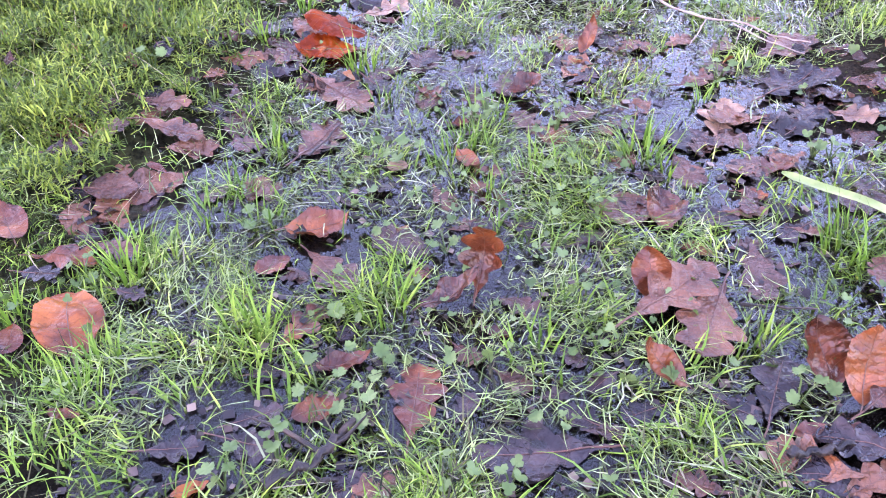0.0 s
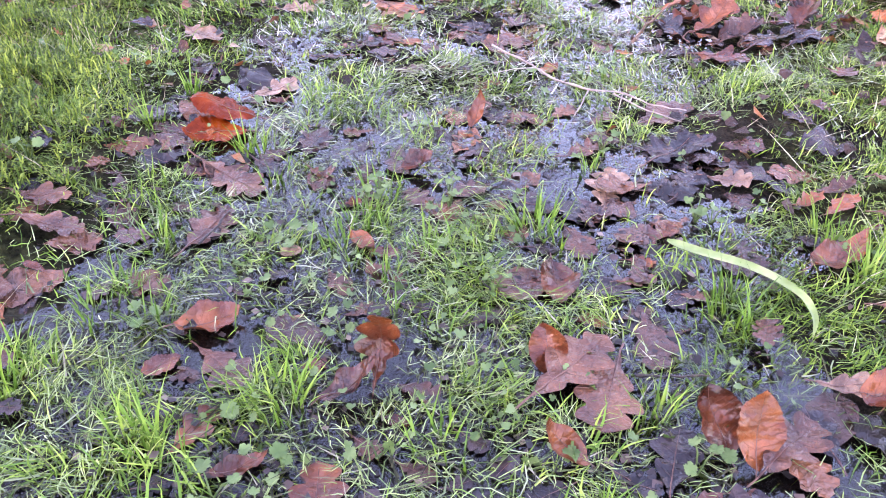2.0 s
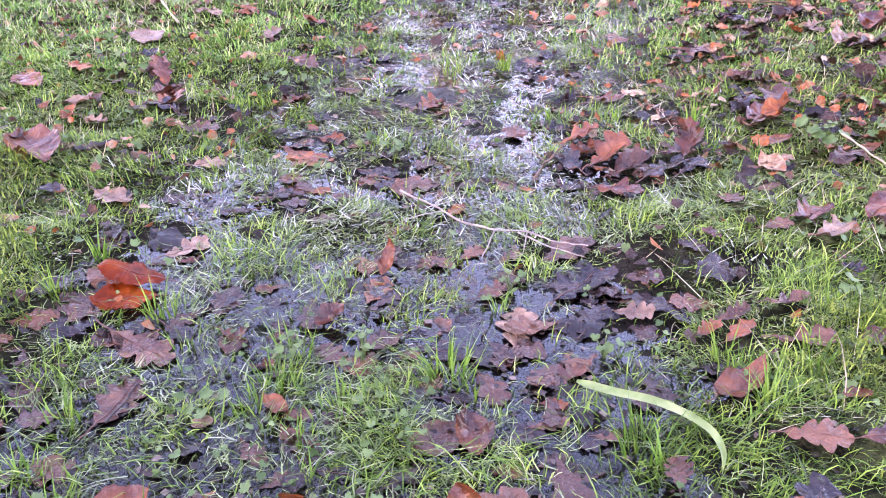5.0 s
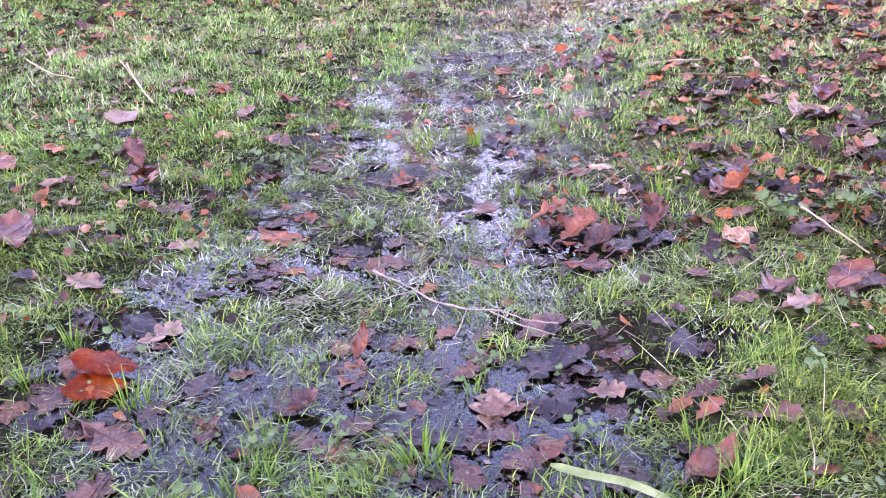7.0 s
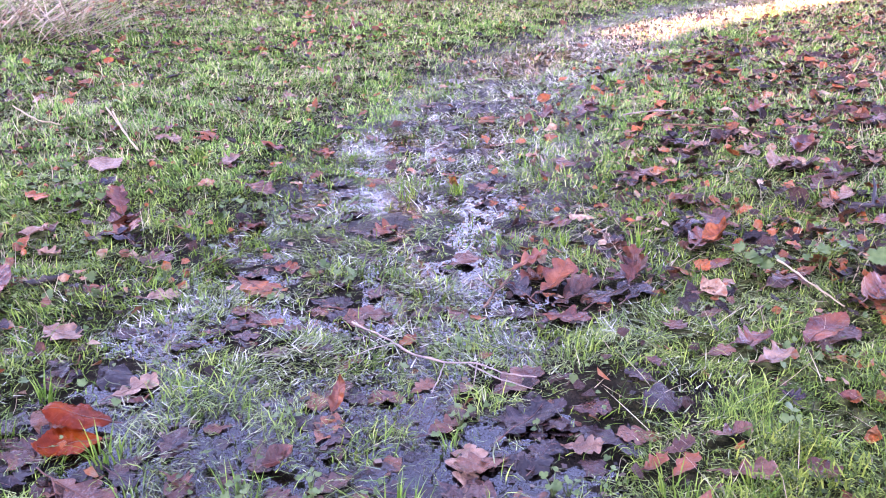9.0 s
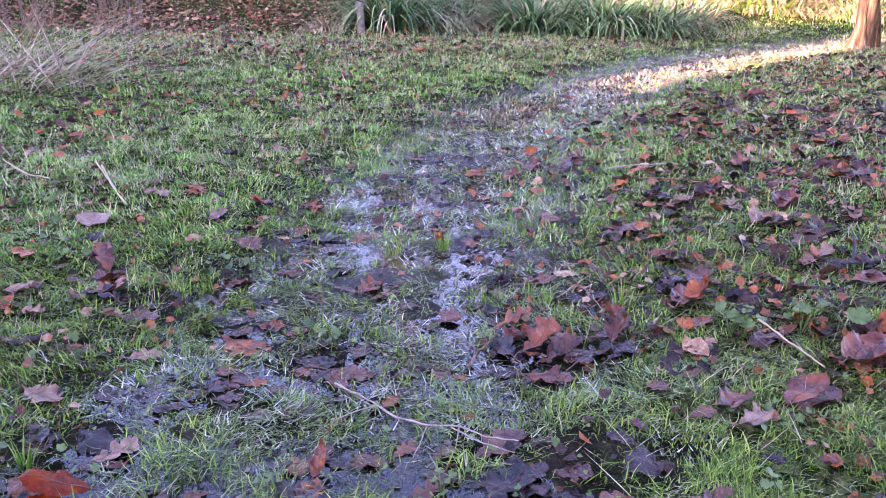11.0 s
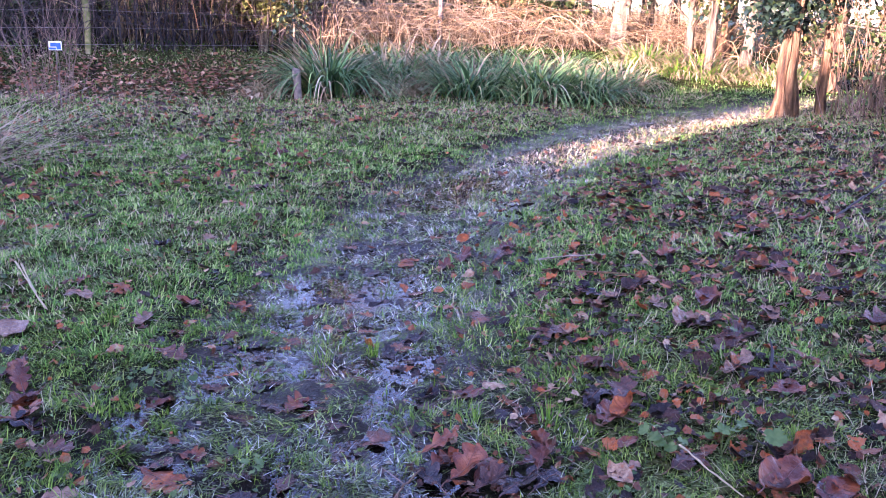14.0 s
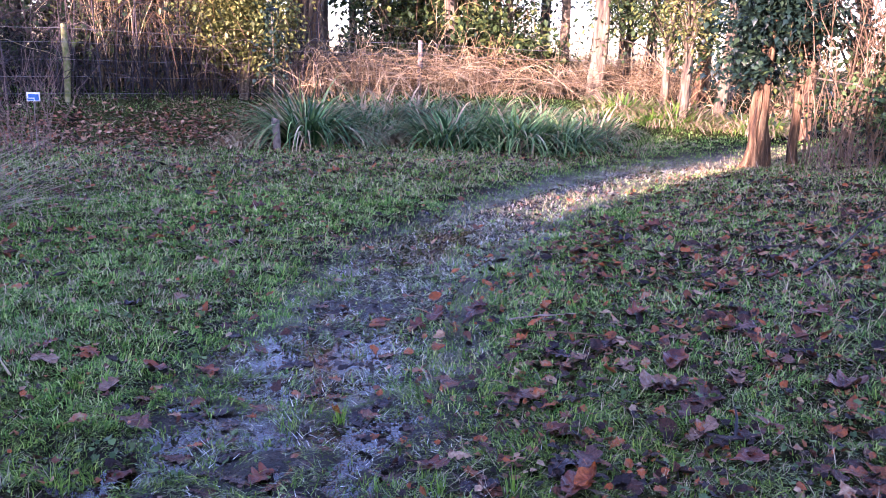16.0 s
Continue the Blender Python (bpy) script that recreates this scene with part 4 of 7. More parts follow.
leaf("oak", -0.198, 2.045, -113, 0.109, RUSSET, 4)
leaf("beech", 0.996, 1.487, 42, 0.110, RUSSET, 3)
leaf("oak", 0.999, 1.602, 26, 0.122, OAK_DARK, 4)
leaf("oak", 0.577, 1.473, 20, 0.102, RUSSET, 3)
leaf("oak", 0.664, 1.407, 35, 0.108, RUSSET, 4)
leaf("oak", 0.600, 1.392, 99, 0.105, OAK_DARK, 3)
leaf("oak", 0.759, 1.405, 12, 0.097, RUSSET, 3)
leaf("oak", 0.753, 1.308, 33, 0.102, OAK_DARK, 4)
leaf("oak", 1.042, 1.301, 18, 0.103, OAK_WET, 4)
leaf("beech", 1.137, 1.137, 23, 0.144, RUSSET, 3)
leaf("beech", 1.224, 1.093, 17, 0.107, RUSSET, 1)
leaf("oak", 1.385, 1.625, 13, 0.118, PINKISH, 3)
leaf("oak", 1.484, 1.897, 17, 0.119, OAK_WET, 3)

# ---------------------------------------------------------------- grass, moss and low herbs
def fan(n, r0, r1, power):
    """Places over the meadow in front of the standpoint, thinning out with distance."""
    u = RNG.random(n)
    p = 2 - power
    r = (r0**p + u * (r1**p - r0**p)) ** (1 / p)
    a = np.radians(RNG.uniform(-60, 62, n) * np.where(r < 1.2, 1.0, 0.92))
    return 0.1 - r * np.sin(a), -0.02 + r * np.cos(a), r


MOSSY = [(-0.62, 1.05, 0.30), (-0.72, 1.45, 0.32), (-0.50, 0.78, 0.10), (0.76, 0.76, 0.09)]
BARE = [(-0.42, 0.90, 0.15), (-0.33, 0.76, 0.14), (-0.17, 1.17, 0.13), (0.46, 0.93, 0.10), (0.53, 0.80, 0.08), (0.15, 0.42, 0.14), (0.05, 0.48, 0.10),
        (-0.15, 0.42, 0.12), (0.24, 0.73, 0.06), (0.32, 0.58, 0.07), (0.05, 1.65, 0.10), (-0.1, 1.35, 0.10), (-0.36, 0.42, 0.18), (0.52, 0.48, 0.16)]


# hollows that hold a mat of soaked leaves: place and size
SOAKED = [(-0.42, 0.92, 0.17), (-0.34, 0.76, 0.14), (-0.28, 1.10, 0.12), (-0.20, 1.25, 0.11), (-0.15, 0.99, 0.08), (0.36, 0.87, 0.10), (0.49, 0.96, 0.13), (0.37, 0.71, 0.11),
          (0.13, 0.93, 0.06), (0.25, 0.91, 0.06), (0.17, 1.07, 0.06), (0.61, 1.03, 0.09), (0.26, 1.45, 0.13), (0.07, 1.41, 0.10), (0.48, 1.62, 0.09), (0.67, 1.38, 0.13),
          (-0.13, 0.64, 0.07), (-0.17, 0.40, 0.08), (0.34, 1.07, 0.07), (0.12, 0.38, 0.07), (0.36, 1.89, 0.12), (0.25, 2.23, 0.14), (0.09, 1.64, 0.10), (-0.12, 1.84, 0.08),
          (0.83, 1.63, 0.09), (0.69, 1.99, 0.11), (0.84, 3.1, 0.2), (0.74, 2.56, 0.15), (0.45, 0.44, 0.09), (0.37, 0.38, 0.07)]


def sunk(x, y):
    """1 in the hollows with soaked leaf mats, 0 outside."""
    m = 0 * x
    for bx, by, br in SOAKED:
        m = np.maximum(m, smooth(1.1, 0.65, np.hypot(x - bx, y - by) / br + 0.5 * (fbm(x * 14, y * 14, 67, 2) - 0.5)))
    return m


def cover(x, y):
    """How much of the ground the green grass covers."""
    s = off_track(x, y)
    d = wet_d(x, y) + 0.4 * (fbm(x * 2.2, y * 2.2, 23, 3) - 0.5) * smooth(1.2, 2.5, y)
    patch = fbm(x * 4.5, y * 4.5, 21, 3)
    c = 0.72 + 0.28 * smooth(0.25, 0.6, d)
    c = c * (1 - 0.6 * smooth(0.62, 0.3, d) * smooth(1.5, 2.4, y) * smooth(8.0, 6.8, y))
    c = c * (0.34 + 0.2 * smooth(0.25, 0.45, d) + (0.66 - 0.2 * smooth(0.25, 0.45, d)) * smooth(0.34, 0.50, patch + 0.25 * smooth(0.35, 0.9, d)))
    for bx, by, br in BARE:
        c = c * (0.5 + 0.5 * smooth(0.55, 1.1, np.hypot(x - bx, y - by) / br))
    c = c * (1 - 0.82 * sunk(x, y))
    c = c * np.where(s > 0, 1 - 0.42 * smooth(0.6, 1.6, s) * smooth(7.5, 6.0, y) * smooth(0.9, 1.6, x), 1)
    c = c * (1 - 0.3 * smooth(5.4, 7.0, y))
    # thins the green along the sunlit strip, so its colour turns warmer
    c = c * (1 - 0.45 * smooth(0.5, 0.25, np.abs(-0.557 * x + 0.83 * y - 2.7)) * smooth(3.6, 4.4, y))
    return np.clip(c * (1 - 0.55 * smooth(8.3, 9.2, y - 0.12 * x) * smooth(5.2, 4.4, x)), 0, 1)


def grass_sheet(name, label, n, r0, r1, power, mat, length, width, lean, bend, seg, keep):
    x, y, r = fan(n, r0, r1, power)
    ok = RNG.random(n) < keep(x, y)
    ok &= np.degrees(np.arctan2(x - 0.1, y + 0.02)) > np.interp(r, [0.6, 1.2, 3.0], [-62, -42, -32])
    x, y, r = x[ok], y[ok], r[ok]
    ok = uncovered(x, y)
    x, y, r = x[ok], y[ok], r[ok]
    k = len(x)
    mound = hummocks(x, y)
    size = RNG.uniform(*length, k) * (0.5 + 0.45 * fbm(x * 7, y * 7, 31, 2) + 0.5 * mound)
    wide = RNG.uniform(*width, k) * np.maximum(1, r / 1.6) ** 0.95
    z = np.maximum(terrain(x, y), WATER) + 0.001 + 0.006 * RNG.random(k) if mat in (THREAD, PALE, THATCH, SODDEN) else np.maximum(terrain(x, y), WATER - 0.012) - 0.003 + (0.012 * mound * RNG.random(k) if mat in (TURF, LAWN) else 0)
    P = Pile()
    comb = 12.6 * fbm(x * 8, y * 8, 29, 2) + RNG.normal(0, 1.1, k)
    P.add(*blades(x, y, z, comb, size, wide, RNG.uniform(*lean, k), RNG.uniform(*bend, k), seg, RNG.normal(0, 0.8, k)))
    ob = place(name, P.mesh(name, [mat]))
    tagged(ob, label, "grass", kind="stuff")


def wetness(x, y):
    return smooth(0.7, 0.25, wet_d(x, y)) * smooth(0.3, 0.6, fbm(x * 6, y * 6, 51, 2) + 0.25)


def mossiness(x, y):
    m = 0 * x
    for bx, by, br in MOSSY:
        m = np.maximum(m, smooth(1.15, 0.7, np.hypot(x - bx, y - by) / br + 0.5 * (fbm(x * 12, y * 12, 61, 2) - 0.5)))
    return m


def clumped(x, y):
    """Turf stands in small clumps with thin places between them."""
    return cover(x, y) * (0.22 + 0.78 * smooth(0.38, 0.56, fbm(x * 16, y * 16, 25, 2)))


def hummocks(x, y):
    """The small mounds in which the turf grows: 0 between them, 1 on their tops."""
    return smooth(0.36, 0.66, 0.62 * fbm(x * 13, y * 13, 25, 2) + 0.38 * fbm(x * 30, y * 30, 26, 2))


grass_sheet("grass", "short green winter turf, damp and uneven", 235000, 0.28, 2.6, 1.2, TURF, (0.012, 0.040), (0.0010, 0.0021), (0.1, 1.4), (0.4, 2.6), 3,
            lambda x, y: clumped(x, y) * (1 - 0.5 * mossiness(x, y)))
lawn_cover = lambda x, y: cover(x, y) * (0.42 + 0.58 * smooth(0.12, 0.48, hummocks(x, y)))
grass_sheet("grass", "short green winter turf of the lawn", 235000, 2.2, 5.6, 1.1, LAWN, (0.013, 0.036), (0.0012, 0.0024), (0.1, 1.45), (0.3, 2.2), 2, lawn_cover)
grass_sheet("grass", "short green turf of the far lawn", 380000, 5.0, 13.0, 1.0, LAWN, (0.014, 0.036), (0.0011, 0.0022), (0.1, 1.4), (0.0, 0.0), 1, lawn_cover)
grass_sheet("grass", "matted green and straw grass lying on the lawn", 230000, 3.0, 12.0, 1.0, MATTED, (0.025, 0.06), (0.0009, 0.0018), (1.0, 1.5), (0.0, 0.0), 1,
            lambda x, y: cover(x, y) * (0.4 + 0.6 * smooth(0.4, 0.55, fbm(x * 3, y * 3, 45, 3))))
grass_sheet("grass", "fine mossy sward close to the ground", 300000, 0.3, 3.4, 1.05, UNDER, (0.007, 0.020), (0.0012, 0.0024), (0.2, 1.4), (0.0, 0.0), 1,
            lambda x, y: cover(x, y) * (0.25 + 0.75 * smooth(0.34, 0.54, fbm(x * 9, y * 9, 36, 2))) * smooth(0.12, 0.45, np.abs(off_track(x, y)) + 0.25 * (fbm(x * 5, y * 5, 34, 2) - 0.4)) * (1 - 0.75 * smooth(1.3, 2.0, np.hypot(x, y))) * (0.35 + 0.65 * smooth(0.5, 0.75, y)))
grass_sheet("thatch", "dark dead thatch and wet grass roots over the mud", 50000, 0.28, 8.0, 1.3, THATCH, (0.012, 0.05), (0.0012, 0.0026), (1.0, 1.55), (0.0, 0.0), 1,
            lambda x, y: (0.35 + 0.4 * smooth(0.4, 0.6, fbm(x * 9, y * 9, 27, 2))) * (1 - 0.8 * sunk(x, y)))
grass_sheet("grass", "flattened pale grass lying in shallow water", 60000, 0.28, 8.5, 1.2, PALE, (0.02, 0.06), (0.0012, 0.0022), (1.25, 1.55), (0.0, 0.0), 3, lambda x, y: (0.5 + 0.5 * smooth(0.5, 0.8, y)) * (0.12 + 0.6 * wetness(x, y)) * smooth(0.36, 0.6, fbm(x * 10, y * 10, 39, 2)) * (1 - 0.75 * sunk(x, y)) * (0.35 + 0.65 * smooth(0.6, 1.2, y)))
grass_sheet("grass", "sodden trodden grass flat in the track", 150000, 1.2, 8.5, 1.1, SODDEN, (0.012, 0.04), (0.0014, 0.0028), (0.9, 1.5), (0.0, 0.0), 1,
            lambda x, y: smooth(0.75, 0.35, wet_d(x, y)) * (0.14 + 0.86 * smooth(0.42, 0.57, fbm(x * 7, y * 7, 38, 3))) * (1 - 0.8 * sunk(x, y)))
grass_sheet("grass", "pale soaked grass trodden into the far track", 90000, 3.0, 9.0, 0.6, SODDEN, (0.014, 0.045), (0.0012, 0.0024), (1.0, 1.5), (0.0, 0.0), 1,
            lambda x, y: smooth(0.7, 0.3, wet_d(x, y)) * (0.15 + 0.85 * smooth(0.42, 0.55, fbm(x * 5, y * 5, 40, 3))))
grass_sheet("grass", "fine matted grass threads over the wet mud", 220000, 0.28, 4.4, 1.2, THREAD, (0.012, 0.038), (0.0008, 0.0015), (1.15, 1.56), (0.0, 0.0), 2,
            lambda x, y: (0.06 + 0.8 * smooth(0.40, 0.58, fbm(x * 7, y * 7, 35, 3))) * (0.3 + 0.7 * smooth(WATER - 0.008, WATER + 0.002, terrain(x, y))) * (1 - 0.75 * sunk(x, y)))
# extra straw follows the sunlit strip and puts its golden light into colour
grass_sheet("grass", "dry straw-coloured grass in the lawn, thickened to warm the sunlit strip", 140000, 1.4, 11.0, 1.0, STRAW, (0.02, 0.07), (0.0010, 0.0020), (0.5, 1.45), (0.0, 0.0), 1,
            lambda x, y: 0.6 * smooth(0.6, 0.2, np.abs(-0.557 * x + 0.83 * y - 2.7)) + (0.15 + 0.5 * smooth(0.45, 0.6, fbm(x * 2, y * 2, 37, 2)) + 0.6 * smooth(5.2, 7.0, y) * smooth(9.4, 8.6, y) + 0.4 * smooth(0.6, 1.4, off_track(x, y)) * smooth(2.0, 3.0, y)) * smooth(0.3, 0.8, np.abs(off_track(x, y))))


def wide_meadow():
    """Coarser grass over the rest of the meadow, beside and behind the standpoint."""
    n = 180000
    r, a = 0.05 + 15 * RNG.random(n) ** 0.85, RNG.uniform(-180, 180, n)
    out = (a < np.interp(r, [0.6, 1.2, 3.0], [-60, -41, -31])) | (a > 56) | (r < 0.3)
    x, y = 0.1 + r * np.sin(np.radians(a)), -0.02 + r * np.cos(np.radians(a))
    ok = out & (RNG.random(n) < (0.35 + 0.65 * smooth(0.3, 0.6, fbm(x * 4, y * 4, 33, 2))) * (0.3 + 0.7 * smooth(0.2, 0.5, np.abs(off_track(x, y)))))
    x, y, r = x[ok], y[ok], r[ok]
    k = len(x)
    P = Pile()
    P.add(*blades(x, y, terrain(x, y) - 0.003, RNG.uniform(0, 6.283, k), RNG.uniform(0.03, 0.07, k), RNG.uniform(0.010, 0.02, k) * np.maximum(1, r / 4), RNG.uniform(0.5, 1.45, k), np.zeros(k), 1))
    tagged(place("grass", P.mesh("grass", [LAWN])), "coarse meadow grass round the trodden track", "grass", kind="stuff")


wide_meadow()


def moss():
    P = Pile()
    for bx, by, br in MOSSY:
        n = int(76000 * br * br * 3.14)
        a, r = RNG.uniform(0, 6.283, n), br * np.sqrt(RNG.random(n)) * 1.1
        x, y = bx + r * np.cos(a), by + r * np.sin(a)
        ok = (RNG.random(n) < mossiness(x, y)) & uncovered(x, y)
        x, y = x[ok], y[ok]
        k = len(x)
        lift = 0.042 * smooth(0.36, 0.62, fbm(x * 19, y * 19, 63, 2))
        P.add(*blades(x, y, terrain(x, y) + lift * RNG.uniform(0.3, 1, k), RNG.uniform(0, 6.283, k), RNG.uniform(0.008, 0.026, k), RNG.uniform(0.0014, 0.0030, k),
                      RNG.uniform(0.1, 1.5, k), RNG.uniform(0.0, 2.2, k), 2))
    ob = place("moss", P.mesh("moss", [MOSS]))
    tagged(ob, "soft yellow-green moss cushions among the turf", "moss", kind="stuff")


moss()
grass_sheet("grass", "scattered longer bright grass blades", 42000, 0.28, 9.0, 1.4, LUSH, (0.03, 0.065), (0.0014, 0.0028), (0.2, 1.0), (0.3, 1.6), 4,
            lambda x, y: cover(x, y) * smooth(0.45, 0.7, fbm(x * 5, y * 5, 71, 2)))
grass_sheet("grass", "bleached dead grass stems in the turf", 26000, 0.8, 12, 1.1, STRAW, (0.04, 0.11), (0.0010, 0.0019), (0.6, 1.45), (0.0, 0.6), 3,
            lambda x, y: (0.3 + 0.7 * smooth(0.45, 0.65, fbm(x * 1.7, y * 1.7, 81, 2))) * smooth(0.3, 0.7, np.abs(off_track(x, y))))


def debris():
    """Soaked scraps of leaf and stem trodden into the track."""
    n = 240000
    x, y, r = fan(n, 0.28, 9.0, 1.0)
    d = np.abs(off_track(x, y))
    ok = RNG.random(n) < (0.25 + 0.75 * smooth(1.2, 2.2, r)) * (0.08 * smooth(2, 3, r) + 0.6 * smooth(0.7, 0.3, d)) * (0.2 + 0.8 * smooth(0.42, 0.58, fbm(x * 9, y * 9, 53, 2)))
    x, y, r = x[ok], y[ok], r[ok]
    k = len(x)
    v = np.array([(-0.5, -0.2, 0), (0.1, -0.5, 0.05), (0.5, 0.1, 0), (-0.1, 0.45, -0.04)])
    P = Pile()
    strew(P, (v, np.array([[0, 1, 2, 3]]), np.zeros((0, 3), int), v[:, :2] + 0.5), np.stack([x, y, np.maximum(terrain(x, y), WATER) + RNG.uniform(0, 0.004, k)], -1),
          RNG.uniform(0.004, 0.014, k) * np.maximum(1, r / 2.0) ** 0.6, turns(RNG.normal(0, 0.22, k), RNG.normal(0, 0.22, k), RNG.uniform(0, 6.283, k)))
    tagged(place("leaf_scraps", P.mesh("leaf_scraps", [DEBRIS], shade=False)), "soaked dark scraps of leaf and stem trodden into the track", "leaf scraps", kind="stuff")


debris()


def lawn_scraps():
    """Small torn and curled bits of brown leaf all over bank and lawn."""
    n = 66000
    x, y, r = fan(n, 0.6, 10.0, 1.05)
    s = off_track(x, y)
    ok = RNG.random(n) < (0.10 + 0.30 * smooth(0.4, 0.6, fbm(x * 2.5, y * 2.5, 57, 3)) + 0.25 * smooth(0.4, 1.2, s)) * smooth(0.15, 0.5, np.abs(s)) * smooth(0.8, 1.8, r)
    x, y, r = x[ok], y[ok], r[ok]
    k = len(x)
    v = np.array([(-0.5, -0.16, 0.1), (0.0, -0.42, -0.05), (0.5, 0.05, 0.14), (0.1, 0.42, -0.02), (-0.35, 0.3, 0.08)])
    P = Pile()
    strew(P, (v, np.array([[0, 1, 2, 3]]), np.array([[0, 3, 4]]), v[:, :2] + 0.5), np.stack([x, y, terrain(x, y) + RNG.uniform(0.004, 0.018, k)], -1),
          RNG.uniform(0.010, 0.030, k), turns(RNG.normal(0, 0.5, k), RNG.normal(0, 0.5, k), RNG.uniform(0, 6.283, k)))
    tagged(place("leaf_scraps", P.mesh("leaf_scraps", [LITTER], shade=False)), "torn curled bits of brown leaf scattered in the turf", "leaf scraps", kind="stuff")


lawn_scraps()


def tuft(x, y, count=34, size=0.085, spread=0.022, mat=LUSH):
    a = RNG.uniform(0, 6.283, count)
    r = spread * np.sqrt(RNG.random(count))
    px, py = r * np.cos(a), r * np.sin(a)
    free = uncovered(x + px, y + py)
    a, px, py = a[free], px[free], py[free]
    count = len(a)
    if count < 4:
        return
    P = Pile()
    P.add(*blades(px, py, np.full(count, -0.004), a + RNG.normal(0, 0.7, count), RNG.uniform(0.45, 1.0, count) * size, RNG.uniform(0.0016, 0.003, count),
                  RNG.uniform(0.0, 0.45, count), RNG.uniform(0.2, 1.3, count), 5))
    ob = place("grass_tuft", P.mesh("grass_tuft", [mat]), at=pose(x, y, height(x, y)))
    tagged(ob, "upright tuft of bright green grass in wet turf", "grass tuft", "grass tufts in the track")


def trefoil(lobes=3):
    """A small lobed herb leaf, one unit across, slightly cupped."""
    v, t, uv = [(0, 0, 0)], [], [(0.5, 0.5)]
    n = 6 * lobes if lobes > 3 else 8 * lobes
    rnd = random.Random(lobes)
    for k in range(n):
        a = 6.283 * k / n
        cut = 0.42 if lobes < 4 else 0.24
        r = 0.5 * (1 - cut + cut * abs(math.cos(lobes * a / 2)) ** 0.7) * (1 + 0.07 * math.cos(3 * lobes * a)) * rnd.uniform(0.9, 1.06)
        v.append((r * math.cos(a), r * math.sin(a), 0.16 * r + 0.05 * math.cos(lobes * a)))
        uv.append((0.5 + r * math.cos(a), 0.5 + r * math.sin(a)))
        t.append((0, 1 + k, 1 + (k + 1) % n))
    return np.array(v), np.zeros((0, 4), int), np.array(t), np.array(uv)


def herbs():
    P = Pile()
    for n, r0, r1, lobes, lo, hi in ((1150, 0.3, 3.0, 3, 0.007, 0.019), (900, 0.3, 3.0, 5, 0.008, 0.021), (3600, 0.5, 2.6, 3, 0.006, 0.013), (4200, 1.6, 6.5, 3, 0.014, 0.03)):
        x, y, r = fan(n, r0, r1, 1.1)
        ok = RNG.random(n) < (0.25 + 0.75 * cover(x, y)) * smooth(0.50, 0.66, fbm(x * 5.5, y * 5.5, 91, 2)) * smooth(5.5, 3.5, r)
        x, y = x[ok], y[ok]
        k = len(x)
        z = np.maximum(terrain(x, y), WATER) + RNG.uniform(0.003, 0.022, k)
        size, spin = RNG.uniform(lo, hi, k), turns(RNG.normal(0, 0.5, k), RNG.normal(0, 0.5, k), RNG.uniform(0, 6.283, k))
        form, near = trefoil(lobes), (np.hypot(x - 0.1, y) < 1.35) & (hi > 0.015)
        cell = np.floor(x / 0.05) * 1000 + np.floor(y / 0.05)
        for c in np.unique(cell[near]):
            m = near & (cell == c)
            mid = np.array([x[m].mean(), y[m].mean(), z[m].min()])
            own = Pile()
            strew(own, form, np.stack([x, y, z], -1)[m] - mid, size[m], spin[m])
            tagged(place("herb_plant", own.mesh("herb_leaves", [HERB]), at=pose(*mid)), "small creeping herb with lobed grey-green leaves", "plant", "creeping herbs in the turf")
        strew(P, form, np.stack([x, y, z], -1)[~near], size[~near], spin[~near])
    ob = place("creeping_herbs", P.mesh("creeping_herbs", [HERB]))
    tagged(ob, "small lobed grey-green herb leaves among the grass", "herbs", kind="stuff")


herbs()

# ---------------------------------------------------------------- tufts, twigs and small plants
tuft(-0.250, 0.750, 28, 0.065, 0.020)
tuft(-0.271, 0.701, 40, 0.055, 0.028)
tuft(-0.206, 0.688, 22, 0.085, 0.020)
tuft(-0.328, 0.635, 28, 0.065, 0.028)
tuft(-0.330, 0.595, 40, 0.085, 0.020)
tuft(-0.191, 0.527, 28, 0.065, 0.028)
tuft(-0.161, 0.506, 28, 0.085, 0.028)
tuft(-0.046, 0.580, 22, 0.055, 0.015)
tuft(-0.034, 0.610, 22, 0.075, 0.015)
tuft(-0.055, 0.556, 34, 0.085, 0.028)
tuft(-0.313, 0.434, 40, 0.065, 0.020)
tuft(-0.310, 0.475, 22, 0.055, 0.015)
tuft(-0.360, 0.515, 40, 0.075, 0.020)
tuft(0.022, 0.862, 40, 0.075, 0.028)
tuft(0.001, 0.836, 40, 0.065, 0.020)
tuft(0.050, 0.924, 22, 0.075, 0.028)
tuft(0.097, 0.502, 28, 0.075, 0.028)
tuft(0.120, 0.489, 22, 0.065, 0.028)
tuft(0.226, 0.411, 34, 0.075, 0.015)
tuft(0.433, 0.669, 22, 0.085, 0.028)
tuft(0.384, 0.573, 40, 0.055, 0.020)
tuft(0.448, 0.625, 22, 0.085, 0.015)
tuft(0.102, 0.803, 22, 0.075, 0.020)
tuft(0.051, 0.756, 40, 0.055, 0.015)
tuft(0.240, 0.844, 22, 0.085, 0.028)
tuft(-0.140, 1.057, 34, 0.075, 0.028)
tuft(-0.227, 0.834, 28, 0.055, 0.020)
tuft(-0.221, 0.438, 22, 0.055, 0.015)
tuft(0.339, 0.962, 22, 0.065, 0.020)
tuft(0.310, 0.528, 34, 0.075, 0.015)
tuft(-0.417, 0.520, 22, 0.075, 0.020)
tuft(-0.099, 0.972, 34, 0.065, 0.020)
tuft(0.007, 0.799, 40, 0.085, 0.028)
tuft(0.092, 0.777, 40, 0.055, 0.028)
tuft(0.263, 0.814, 34, 0.085, 0.028)
